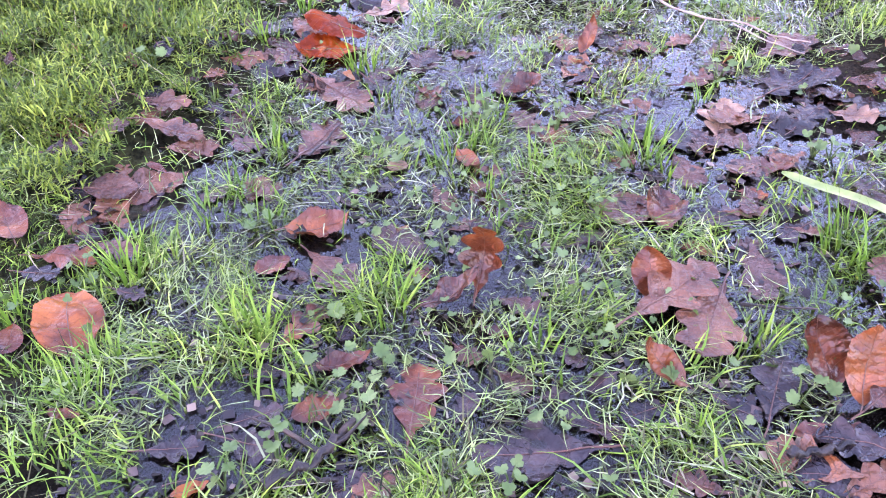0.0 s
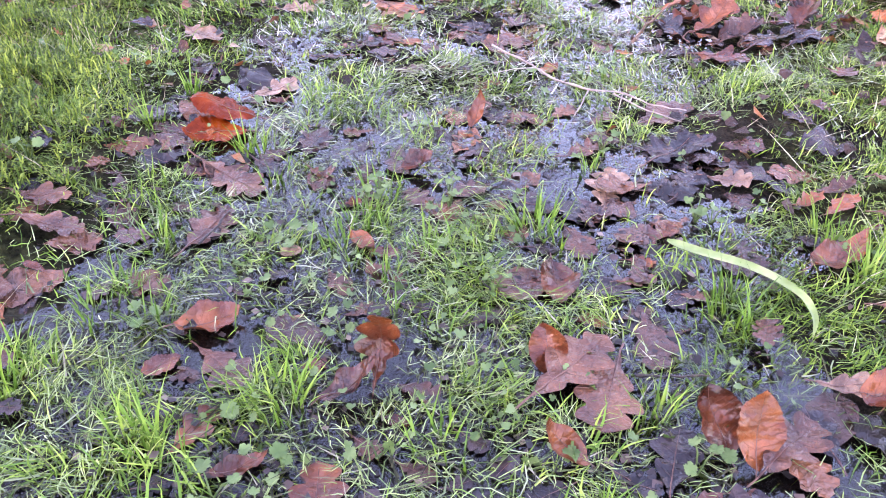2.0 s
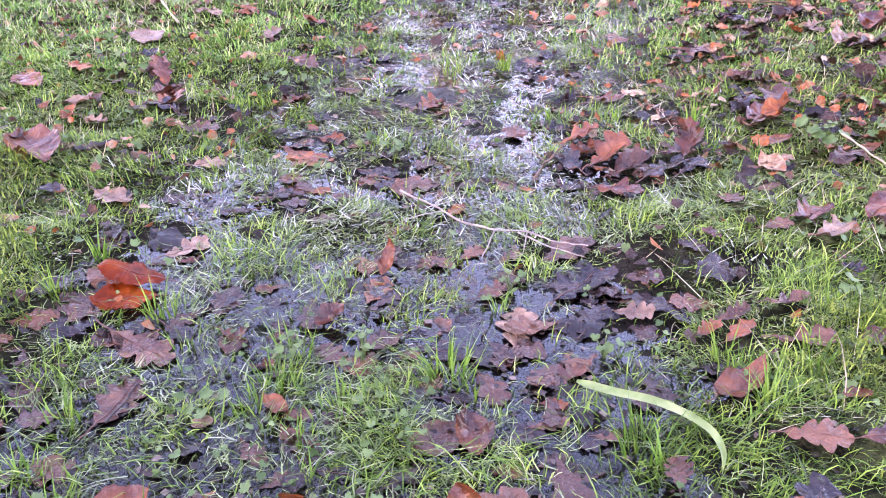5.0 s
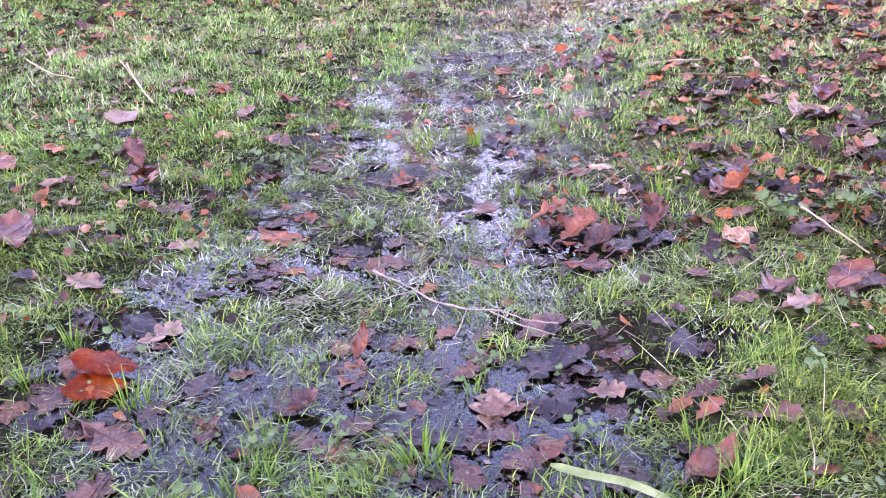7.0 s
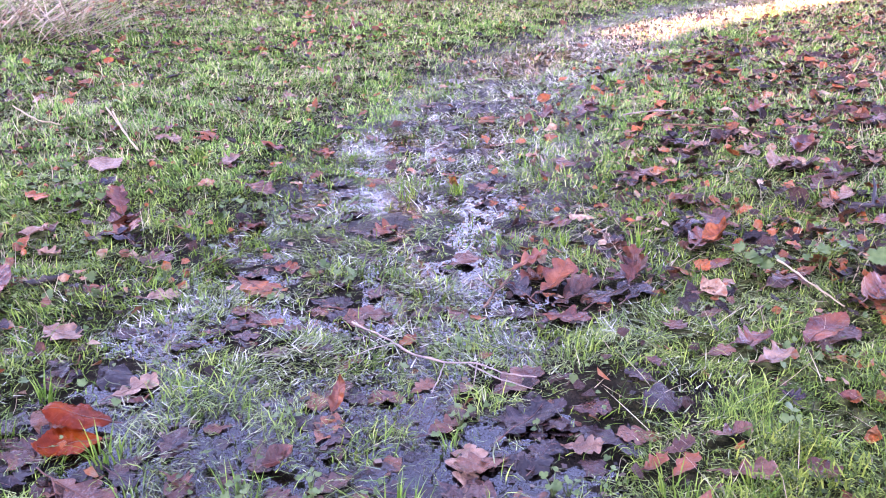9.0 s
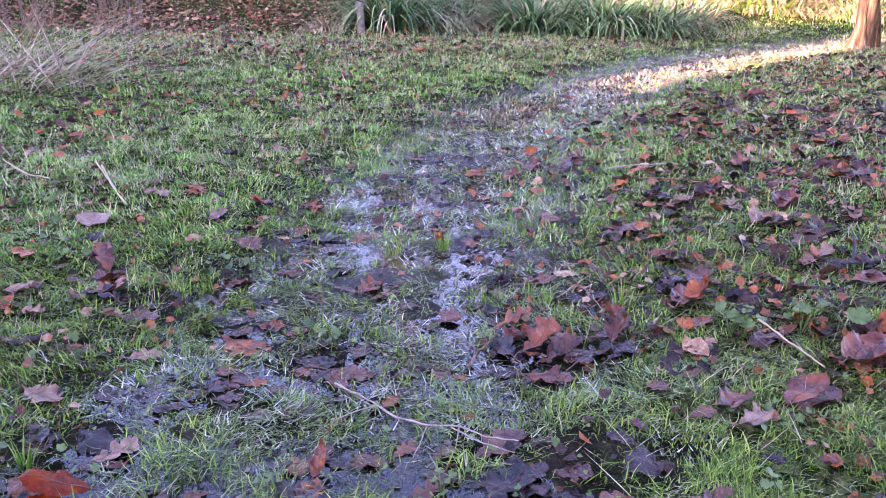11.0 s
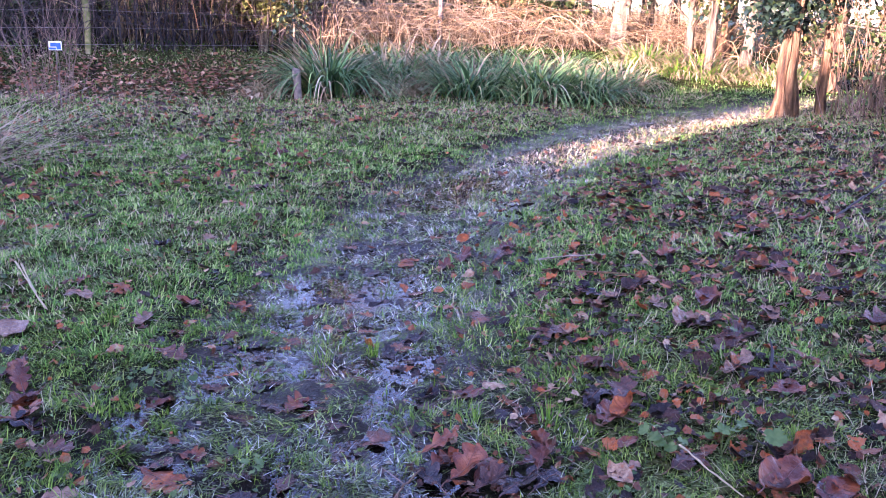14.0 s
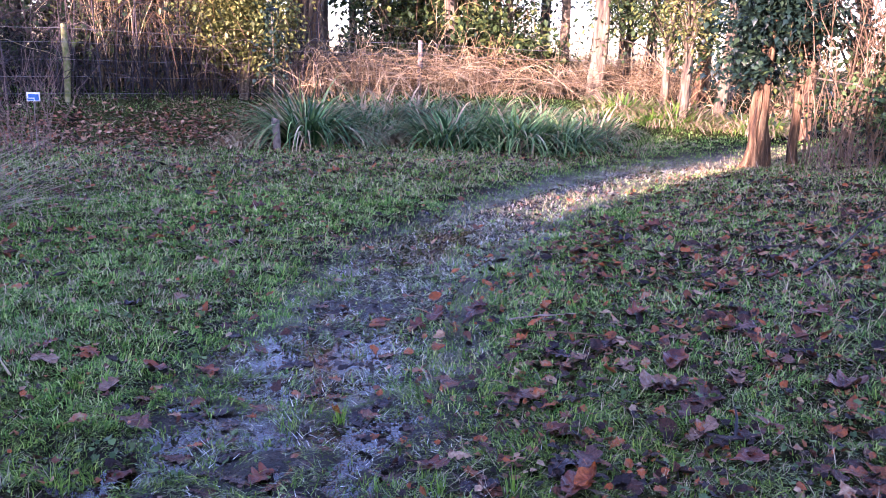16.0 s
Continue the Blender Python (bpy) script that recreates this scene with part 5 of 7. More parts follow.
tuft(0.238, 0.831, 28, 0.075, 0.020)
tuft(0.605, 0.792, 34, 0.075, 0.028)
tuft(0.694, 0.760, 34, 0.055, 0.020)
tuft(0.440, 0.695, 34, 0.055, 0.020)
tuft(-0.073, 1.909, 28, 0.055, 0.028)
tuft(0.613, 2.093, 34, 0.085, 0.020)
tuft(0.471, 2.080, 34, 0.075, 0.028)
tuft(0.774, 2.593, 40, 0.055, 0.028)
tuft(0.105, 1.798, 22, 0.055, 0.020)
tuft(0.900, 1.562, 34, 0.085, 0.020)
tuft(-0.293, 1.114, 34, 0.065, 0.020)
tuft(0.811, 0.813, 28, 0.075, 0.020)
tuft(0.606, 0.699, 34, 0.075, 0.020)
tuft(0.797, 0.856, 22, 0.055, 0.028)
tuft(0.746, 1.633, 28, 0.075, 0.028)
tuft(-0.249, 1.211, 28, 0.075, 0.015)


def stick(name, points, r0, r1, mat, label, sides=7, side_twigs=0):
    """A fallen stick or twig: points are x, y and its height over the ground."""
    p = np.array([(x, y, max(height(x, y), WATER) + h) for x, y, h in points])
    s = np.linspace(0, 1, len(p))
    f = np.linspace(0, 1, 4 * len(p))
    line = np.stack([np.interp(f, s, p[:, k]) for k in range(3)], -1)
    rnd = np.random.default_rng(int(abs(p[0, 0]) * 1000))
    line[1:-1] += rnd.normal(0, 0.35 * r0, (len(f) - 2, 3))
    rad = np.linspace(r0, r1, len(f)) * (1 + 0.18 * rnd.normal(0, 1, len(f)))
    v, q, u = tube(line, np.maximum(rad, 0.0005), sides)
    ob = tagged(place(name, make_mesh(name, v, [q], [mat], u)), label, name.replace("_", " "))
    for k in range(side_twigs):
        a = line[rnd.integers(2, len(line) - 2)]
        d = rnd.normal(0, 1, 3) * (1, 1, 0.4) + (0, 0, 0.35)
        L = rnd.uniform(0.03, 0.07)
        tv, tq, tu = tube(np.stack([a, a + d * L * 0.5 + rnd.normal(0, 0.004, 3), a + d * L]), [r1, 0.8 * r1, 0.0005], 5)
        place("side_twig", make_mesh("side_twig", tv, [tq], [mat], tu), ob)
    return ob


def strap(points, width, mat, label):
    """One long fallen strap leaf with a keel, along points of x, y and height over the ground."""
    p = np.array([(x, y, max(height(x, y), WATER) + h) for x, y, h in points])
    s, f = np.linspace(0, 1, len(p)), np.linspace(0, 1, 40)
    line = np.stack([np.interp(f, s, p[:, k]) for k in range(3)], -1)
    for _ in range(6):
        line[1:-1] = 0.25 * line[:-2] + 0.5 * line[1:-1] + 0.25 * line[2:]
    d = np.gradient(line, axis=0)
    side = np.stack([-d[:, 1], d[:, 0], 0 * d[:, 0]], -1)
    side /= np.linalg.norm(side, axis=1)[:, None]
    w = width * 0.5 * np.clip(1.02 - f**3.0, 0.04, 1) * np.clip(f * 14 + 0.35, 0, 1)
    cols = [line + side * (w * c)[:, None] + np.array([0, 0, 1]) * (0.10 * abs(c) * width) for c in (-1, -0.5, 0, 0.5, 1)]
    V = np.stack(cols, 1)
    i = np.arange(39)[:, None] * 5 + np.arange(4)[None]
    Q = np.stack([i, i + 1, i + 6, i + 5], -1).reshape(-1, 4)
    ob = place("strap_leaf", make_mesh("strap_leaf", V.reshape(-1, 3), [Q], [mat], np.zeros((200, 2))))
    return tagged(ob, label, "leaf")


def herb(x, y, count, size, tall, label, lobes=3, mat=HERB):
    """A small rosette or sprig: stalks that carry lobed leaves."""
    z = max(height(x, y), WATER)
    size *= 0.8
    base = thing("herb_plant", x, y, z, label, "plant", "small herbs in the turf")
    form = trefoil(lobes)
    for k in range(count):
        a = 6.283 * k / count + RNG.uniform(-0.4, 0.4)
        r, h = RNG.uniform(0.3, 1.0) * size * 1.3, RNG.uniform(0.4, 1.0) * tall
        tip = np.array([r * math.cos(a), r * math.sin(a), h])
        v, q, u = tube(np.stack([(0, 0, -0.004), 0.5 * tip + (0, 0, 0.25 * h), tip]), [0.0011, 0.0009, 0.0007], 5)
        stalk = place("stalk", make_mesh("stalk", v, [q], [mat], u), base)
        m = turns(RNG.normal(0, 0.3, 1), RNG.normal(0.15, 0.25, 1), np.array([a]))[0]
        s = size * RNG.uniform(0.7, 1.15)
        place("leaf", make_mesh("leaf", (form[0] * s) @ m.T + tip, [form[2]], [mat], form[3]), stalk)
    return base

stick("twig", [(0.242, 1.344, 0.028), (0.295, 1.264, 0.028), (0.318, 1.217, 0.028), (0.372, 1.169, 0.028), (0.424, 1.151, 0.028), (0.460, 1.114, 0.028), (0.505, 1.085, 0.028)], 0.0021, 0.0010, PALE_TWIG, "pale bare forked twig lying across the turf", 7, 3)
stick("twig", [(0.376, 1.176, 0.024), (0.354, 1.125, 0.024), (0.335, 1.088, 0.024)], 0.0014, 0.0008, PALE_TWIG, "pale side shoot of a bare twig on the turf", 6)
stick("twig", [(0.413, 1.161, 0.024), (0.449, 1.106, 0.024), (0.493, 1.065, 0.024)], 0.0013, 0.0008, PALE_TWIG, "thin pale bare twig on the turf", 6)
strap([(0.383, 0.767, 0.03), (0.420, 0.740, 0.03), (0.462, 0.721, 0.028), (0.491, 0.691, 0.028), (0.508, 0.660, 0.025), (0.508, 0.628, 0.02), (0.495, 0.606, 0.014)], 0.0155, STRAP, "long pale green strap leaf bent at its end")
stick("stick", [(-0.131, 0.345, 0.01), (-0.104, 0.363, 0.01), (-0.081, 0.392, 0.01), (-0.066, 0.415, 0.01)], 0.0055, 0.003, DARK_WOOD, "dark soaked stick lying in shallow water", 7, 2)
stick("stick", [(-0.117, 0.351, 0.006), (-0.097, 0.356, 0.006), (-0.071, 0.357, 0.006)], 0.003, 0.002, DARK_WOOD, "thin dark stick in shallow water", 6)
stick("stick", [(0.298, 0.392, 0.012), (0.324, 0.398, 0.012), (0.355, 0.407, 0.012)], 0.004, 0.0028, DARK_WOOD, "brown stick among fallen leaves", 7)
stick("stick", [(0.297, 0.569, 0.012), (0.334, 0.566, 0.012), (0.371, 0.564, 0.012)], 0.0018, 0.0012, DARK_WOOD, "thin brown stick in the moss", 6)
stick("stick", [(0.144, 0.762, 0.008), (0.171, 0.705, 0.008), (0.198, 0.667, 0.008)], 0.0018, 0.0012, DARK_WOOD, "thin dark stick between wet leaves", 6)
stick("stick", [(-0.175, 0.815, 0.008), (-0.161, 0.846, 0.008), (-0.147, 0.886, 0.008)], 0.0016, 0.001, DARK_WOOD, "thin dark stalk on a soaked leaf", 6)
stick("stick", [(1.359, 2.675, 0.03), (1.456, 2.644, 0.03), (1.604, 2.629, 0.03)], 0.003, 0.002, PALE_TWIG, "bleached straw-coloured stick on the turf", 6)
stick("stick", [(1.333, 2.581, 0.025), (1.462, 2.487, 0.025), (1.585, 2.361, 0.025)], 0.0045, 0.003, RED_BARK, "reddish-brown fallen stick in the turf", 7, 2)
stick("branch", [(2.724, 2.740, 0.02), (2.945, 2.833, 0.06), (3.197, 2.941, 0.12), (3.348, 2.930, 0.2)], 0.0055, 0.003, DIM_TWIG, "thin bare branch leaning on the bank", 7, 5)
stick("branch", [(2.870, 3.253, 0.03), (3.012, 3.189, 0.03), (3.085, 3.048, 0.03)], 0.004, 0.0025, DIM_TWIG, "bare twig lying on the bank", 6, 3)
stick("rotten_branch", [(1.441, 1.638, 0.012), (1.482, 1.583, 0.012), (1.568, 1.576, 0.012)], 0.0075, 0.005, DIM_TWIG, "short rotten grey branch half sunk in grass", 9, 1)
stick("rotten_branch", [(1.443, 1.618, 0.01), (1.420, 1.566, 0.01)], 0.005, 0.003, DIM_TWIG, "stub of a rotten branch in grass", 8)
stick("stick", [(-0.366, 1.616, 0.015), (-0.330, 1.631, 0.015), (-0.288, 1.651, 0.015)], 0.008, 0.005, DARK_WOOD, "black rotten stick in the turf", 8)
stick("twig", [(0.503, 1.391, 0.01), (0.517, 1.370, 0.05), (0.540, 1.336, 0.1)], 0.0028, 0.0014, TWIG, "upright brown twig among curled leaves", 6, 2)
stick("dry_stalk", [(-0.368, 2.867, 0.06), (-0.303, 2.668, 0.04), (-0.259, 2.570, 0.02)], 0.003, 0.002, STRAW, "bleached dry stalk lying on the turf", 5)
stick("dry_stalk", [(-0.724, 3.077, 0.05), (-0.619, 2.923, 0.04), (-0.538, 2.882, 0.02)], 0.003, 0.002, STRAW, "bleached dry stalk lying on the turf", 5)
stick("dry_stalk", [(-0.382, 2.844, 0.08), (-0.312, 2.687, 0.05), (-0.268, 2.590, 0.02)], 0.003, 0.002, STRAW, "bleached dry stalk lying on the turf", 5)
stick("dry_stalk", [(1.048, 1.281, 0.08), (1.061, 1.210, 0.07), (1.097, 1.141, 0.03)], 0.0022, 0.0014, STRAW, "thin bleached stalk arching over the turf", 5)
herb(0.043, 0.917, 7, 0.017, 0.035, "fresh green buttercup rosette in wet turf", 3)
herb(0.134, 0.888, 5, 0.016, 0.03, "small grey-green herb in wet turf", 3)
herb(0.136, 0.920, 4, 0.015, 0.03, "small grey-green herb in wet turf", 3)
herb(0.119, 0.425, 3, 0.016, 0.015, "pale green trefoil leaf in shallow water", 3)
herb(-0.127, 0.379, 4, 0.018, 0.045, "green seedling standing in shallow water", 3)
herb(-0.165, 0.348, 4, 0.02, 0.04, "broad green seedling leaves in water", 5)
herb(-0.061, 0.426, 4, 0.02, 0.03, "round green herb leaves in water", 5)
herb(-0.047, 0.482, 3, 0.019, 0.02, "round toothed green herb leaf", 5)
herb(-0.106, 0.456, 3, 0.024, 0.02, "round pale green leaf in wet grass", 5)
herb(0.003, 0.648, 3, 0.02, 0.03, "round grey-green leaf in turf", 5)
herb(0.155, 0.522, 4, 0.015, 0.02, "small grey herb leaf over water", 3)
herb(0.366, 1.024, 4, 0.02, 0.045, "pale green herb sprig among leaves", 3)
herb(0.448, 0.845, 5, 0.018, 0.03, "grey-green herb among soaked leaves", 3)
herb(-0.370, 0.584, 4, 0.018, 0.02, "grey-green lobed herb in water", 5)
herb(-0.520, 1.034, 5, 0.022, 0.03, "grey-green herb in the moss", 5)
herb(0.034, 0.622, 4, 0.016, 0.03, "small herb in the turf", 3)
herb(0.325, 0.455, 3, 0.02, 0.04, "round pale green leaf in grass", 5)
herb(0.069, 0.363, 4, 0.018, 0.02, "green herb leaves beside an oak leaf", 3)
herb(0.021, 0.369, 3, 0.018, 0.02, "green herb leaf in water", 3)
herb(0.173, 0.723, 4, 0.017, 0.02, "pale herb leaves on wet mud", 3)
herb(-0.423, 0.990, 4, 0.02, 0.03, "herb leaves in the moss edge", 5)
herb(-0.215, 0.683, 3, 0.02, 0.02, "grey-green leaf in the wet", 5)
herb(1.060, 1.346, 6, 0.034, 0.07, "blue-green nettle sprig in the turf", 5)
herb(1.185, 1.328, 6, 0.034, 0.08, "blue-green nettle sprig in the turf", 5)
herb(0.812, 0.870, 4, 0.026, 0.04, "pale clover leaves in the turf", 3)
herb(0.027, 0.897, 7, 0.016, 0.035, "fresh green herb clump in the track", 3)
herb(0.260, 1.542, 4, 0.022, 0.03, "bright green herb in the wet track", 5)
herb(0.112, 1.093, 4, 0.018, 0.02, "herb leaves in the track", 3)
herb(0.469, 0.842, 4, 0.018, 0.02, "grey-green herb by wet leaves", 3)
herb(-0.060, 0.828, 4, 0.022, 0.02, "yellowing herb leaves in water", 5)
herb(0.161, 0.852, 3, 0.018, 0.02, "herb leaf in the wet track", 3)
herb(0.264, 1.582, 4, 0.03, 0.03, "bright green herb in the wet track", 5)
herb(1.044, 1.358, 6, 0.034, 0.07, "blue-green nettle sprig in the turf", 5)
herb(1.266, 1.291, 3, 0.06, 0.06, "broad grey-green leaf on the bank", 5)
herb(1.553, 1.797, 5, 0.04, 0.06, "green nettle sprig on the bank", 5)
herb(1.859, 1.560, 5, 0.03, 0.05, "green herb on the bank", 5)
herb(2.177, 2.441, 5, 0.03, 0.05, "green herb on the bank", 5)
herb(-0.118, 8.131, 6, 0.07, 0.1, "dark green leafy rosette on the lawn", 5)

# ---------------------------------------------------------------- leaf litter too thick to count
def litter():
    P = Pile()
    forms = [leaf_form("oak", s, 200 + s, 11, 2)[:3] for s in (0, 1, 2, 4, 3)] + [leaf_form("beech", s, 300 + s, 7, 2)[:3] for s in (3,)]
    coarse = [leaf_form("oak", s, 200 + s, 5, 2)[:3] for s in (0, 1, 2, 4, 3)] + [leaf_form("beech", s, 300 + s, 4, 2)[:3] for s in (3,)]

    singles = [make_mesh("leaf_blade", V - (0.5, 0, 0), [Q], [LITTER_ONE], uv) for V, Q, uv in [leaf_form("oak", s, 200 + s, 18, 4)[:3] for s in (0, 1, 2, 4, 3)] + [leaf_form("beech", 3, 303, 12, 4)[:3]]]

    def scatter(x, y, lo, hi, lift=0.006):
        nonlocal P
        z = np.maximum(terrain(x, y), WATER) + lift
        pick = RNG.integers(0, len(forms), len(x))
        far = np.hypot(x - 0.1, y)
        own, close = far < 1.5, (far >= 1.5) & (far < 2.8)
        for i in np.nonzero(own)[0]:
            ob = place("fallen_leaf", singles[pick[i]])
            size = RNG.uniform(lo, hi)
            ob.matrix_basis = pose(x[i], y[i], z[i], RNG.normal(0, 16), RNG.normal(0, 16), RNG.uniform(0, 360)) @ Matrix.Diagonal((size, size, size, 1))
            tagged(ob, "small wet brown fallen leaf caught in the turf", "leaf", "small leaves in the turf")
        for k, (V, Q, uv) in enumerate(forms + coarse):
            m = (pick == k % 6) & (close if k < 6 else ~close & ~own)
            n = int(m.sum())
            strew(P, (V - (0.5, 0, 0), Q, np.zeros((0, 3), int), uv), np.stack([x, y, z], -1)[m], RNG.uniform(lo, hi, n),
                  turns(RNG.normal(0, 0.34, n), RNG.normal(0, 0.34, n), RNG.uniform(0, 6.283, n)))

    # the bank on the right of the track
    x, y = RNG.uniform(0.3, 7.0, 43000), RNG.uniform(-3.0, 6.8, 43000)
    s = off_track(x, y)
    ok = RNG.random(len(x)) < smooth(0.3, 0.9, s) * (0.08 + 0.77 * smooth(0.40, 0.62, fbm(x * 3.4, y * 3.4, 41, 3))) * smooth(7.5, 4.0, np.hypot(x, y)) * smooth(-3.0, 0.8, y)
    ok &= (np.hypot(x - 0.4, y) > 1.3)
    scatter(x[ok], y[ok], 0.018, 0.07, 0.016)
    # the track beyond the near leaves, and the lawn
    x, y = RNG.uniform(-3.8, 5.0, 19000), RNG.uniform(-1.5, 9.0, 19000)
    s = np.abs(off_track(x, y))
    ok = (np.hypot(x - 0.1, y) > np.where(x < 0.1, 1.5, 2.0)) & (RNG.random(len(x)) < 0.26 * smooth(0.75, 0.3, s) * smooth(7, 4, y) + 0.8 * smooth(0.5, 0.9, s) * smooth(0.34, 0.6, fbm(x * 1.4, y * 1.4, 43, 2)))
    scatter(x[ok], y[ok], 0.02, 0.07, 0.018)
    # drifts along the fence and round the sedge
    F, P_lawn = Pile(), P
    P = F
    x = RNG.uniform(-3.5, 5.5, 7000)
    y = 9.0 + 0.13 * x + RNG.normal(0.35, 0.55, len(x))
    scatter(x, y, 0.03, 0.075, 0.022)
    P = P_lawn
    tagged(place("leaf_litter", F.mesh("drifted_leaf_litter", [DRIFT])), "reddish-brown leaves drifted along the fence foot", "leaf litter", kind="stuff")
    # the mats of soaked leaves in the hollows of the track
    D = Pile()
    x, y, r = fan(26000, 0.3, 6.5, 1.1)
    d = np.abs(off_track(x, y))
    chance = 0.11 * smooth(0.75, 0.35, d) * smooth(0.44, 0.6, fbm(x * 4.2, y * 4.2, 47, 2)) * smooth(0.5, 0.8, y)
    chance = np.maximum(chance, 0.19 * sunk(x, y) * smooth(0.35, 1.2, r) * (1 + 0.9 * smooth(-0.15, -0.32, x)))
    ok = RNG.random(len(x)) < chance
    x, y = x[ok], y[ok]
    pick = RNG.integers(0, 8, len(x))
    for k in range(8):
        V, Q, uv = leaf_form("oak" if k < 7 else "beech", (0, 0, 1, 4)[k % 4], 400 + k, 14, 4)[:3]
        m = pick == k
        n = int(m.sum())
        part_pile = Pile()
        strew(part_pile, (V - (0.5, 0, 0), Q, np.zeros((0, 3), int), uv), np.stack([x[m], y[m], RNG.uniform(-0.003, 0.006, n)], -1), RNG.uniform(0.035, 0.088, n),
              turns(RNG.normal(0, 0.09, n), RNG.normal(0, 0.09, n), RNG.uniform(0, 6.283, n)))
        P3 = part_pile.v[0]
        P3[:, 2] += np.maximum(terrain(P3[:, 0], P3[:, 1]), WATER - 0.002) + 0.002
        per = len(V)
        for c in range(n):
            leaf_points = P3[c * per:(c + 1) * per]
            mid = leaf_points.mean(0)
            if mid[1] < 1.0:
                ob = place("oak_leaf" if k < 7 else "beech_leaf", make_mesh("leaf_blade", leaf_points - mid, [Q], [LITTER_DARK_ONE], uv), at=pose(*mid))
                tagged(ob, "soaked purple-brown leaf pressed into the wet mud", "leaf", "soaked leaves in the track")
            else:
                D.add(leaf_points, Q, None, uv)
    tagged(place("leaf_litter", D.mesh("soaked_leaf_litter", [LITTER_DARK])), "mat of purple-brown soaked leaves in the wet track", "leaf litter", kind="stuff")
    ob = place("leaf_litter", P.mesh("leaf_litter", [LITTER]))
    tagged(ob, "brown and purple fallen leaves strewn over bank and lawn", "leaf litter", kind="stuff")


litter()


# ---------------------------------------------------------------- sedge, dry grass, shrubs
def strap_clump(name, x, y, rx, ry, tall, count, mat, label, category, dead=0.12, droop=1.0):
    n = count
    a = RNG.uniform(0, 6.283, n)
    r = np.sqrt(RNG.random(n))
    px, py = rx * 0.55 * r * np.cos(a), ry * 0.55 * r * np.sin(a)
    out = np.arctan2(py / ry, px / rx) + RNG.normal(0, 0.6, n)
    size = RNG.uniform(0.75, 1.25, n) * tall * 1.25
    base = thing(name, x, y, height(x, y) - 0.02, label, category)
    zz = terrain(x + px, y + py) - height(x, y)
    for part_name, m, pick in (("leaves", mat, RNG.random(n) > dead), ("dead_leaves", STRAW, None)):
        if pick is None:
            pick = ~last
        last = pick
        P = Pile()
        k = int(pick.sum())
        P.add(*blades(px[pick], py[pick], zz[pick], out[pick], size[pick], RNG.uniform(0.013, 0.025, k), RNG.uniform(0.0, 0.45, k) + 0.4 * r[pick],
                      RNG.uniform(1.0, 3.0, k) * droop, 9))
        place(part_name, P.mesh(part_name, [m]), base)
    return base


strap_clump("sedge_clump", 1.60, 8.75, 0.48, 0.45, 0.80, 520, SEDGE, "arching grey-green sedge clump beside a wooden stub", "sedge", 0.22)
strap_clump("sedge_clump", 3.15, 8.6, 0.62, 0.5, 0.60, 430, SEDGE, "dark green sedge clump with arching strap leaves", "sedge")
strap_clump("sedge_clump", 3.85, 8.35, 0.7, 0.5, 0.66, 520, SEDGE, "dark blue-green sedge clump with drooping leaves", "sedge")
strap_clump("sedge_clump", 4.45, 8.35, 0.5, 0.45, 0.56, 340, SEDGE, "dark green sedge clump at the track's edge", "sedge")
strap_clump("sedge_clump", 2.45, 9.6, 0.9, 0.5, 0.66, 400, SEDGE, "browning sedge clump below the brambles", "sedge", 0.4)
strap_clump("sedge_clump", 3.9, 9.7, 1.0, 0.5, 0.66, 400, SEDGE, "olive sedge clump behind the drooping ones", "sedge", 0.25)
strap_clump("sedge_clump", 3.2, 9.9, 0.9, 0.5, 0.66, 300, SEDGE, "yellowing sedge at the foot of the brambles", "sedge", 0.45)
strap_clump("sedge_clump", 4.8, 9.8, 0.9, 0.5, 0.6, 300, SEDGE, "olive and straw sedge below the brambles", "sedge", 0.45)
strap_clump("sedge_clump", 5.5, 9.6, 0.7, 0.5, 0.48, 240, SEDGE, "low yellowing sedge beside the track", "sedge", 0.5)
strap_clump("dead_sedge", 2.35, 8.95, 0.6, 0.4, 0.36, 260, STRAW, "collapsed orange-brown dead sedge between green clumps", "sedge", 0.3, 1.3)
strap_clump("dead_sedge", 0.95, 8.7, 0.4, 0.35, 0.26, 120, STRAW, "dead straw-coloured sedge leaves beside a stub", "sedge", 0.3, 1.3)
strap_clump("grass_clump", 7.3, 10.6, 1.4, 0.8, 0.42, 900, LUSH, "sunlit yellow-green grass clump beside the track", "grass clump", 0.5)
strap_clump("grass_clump", 6.7, 11.0, 1.0, 0.6, 0.40, 700, LUSH, "sunlit long grass beneath the fence", "grass clump", 0.5)
strap_clump("grass_clump", 8.5, 10.2, 1.2, 0.8, 0.42, 700, LUSH, "sunlit long grass under the trees", "grass clump", 0.5)


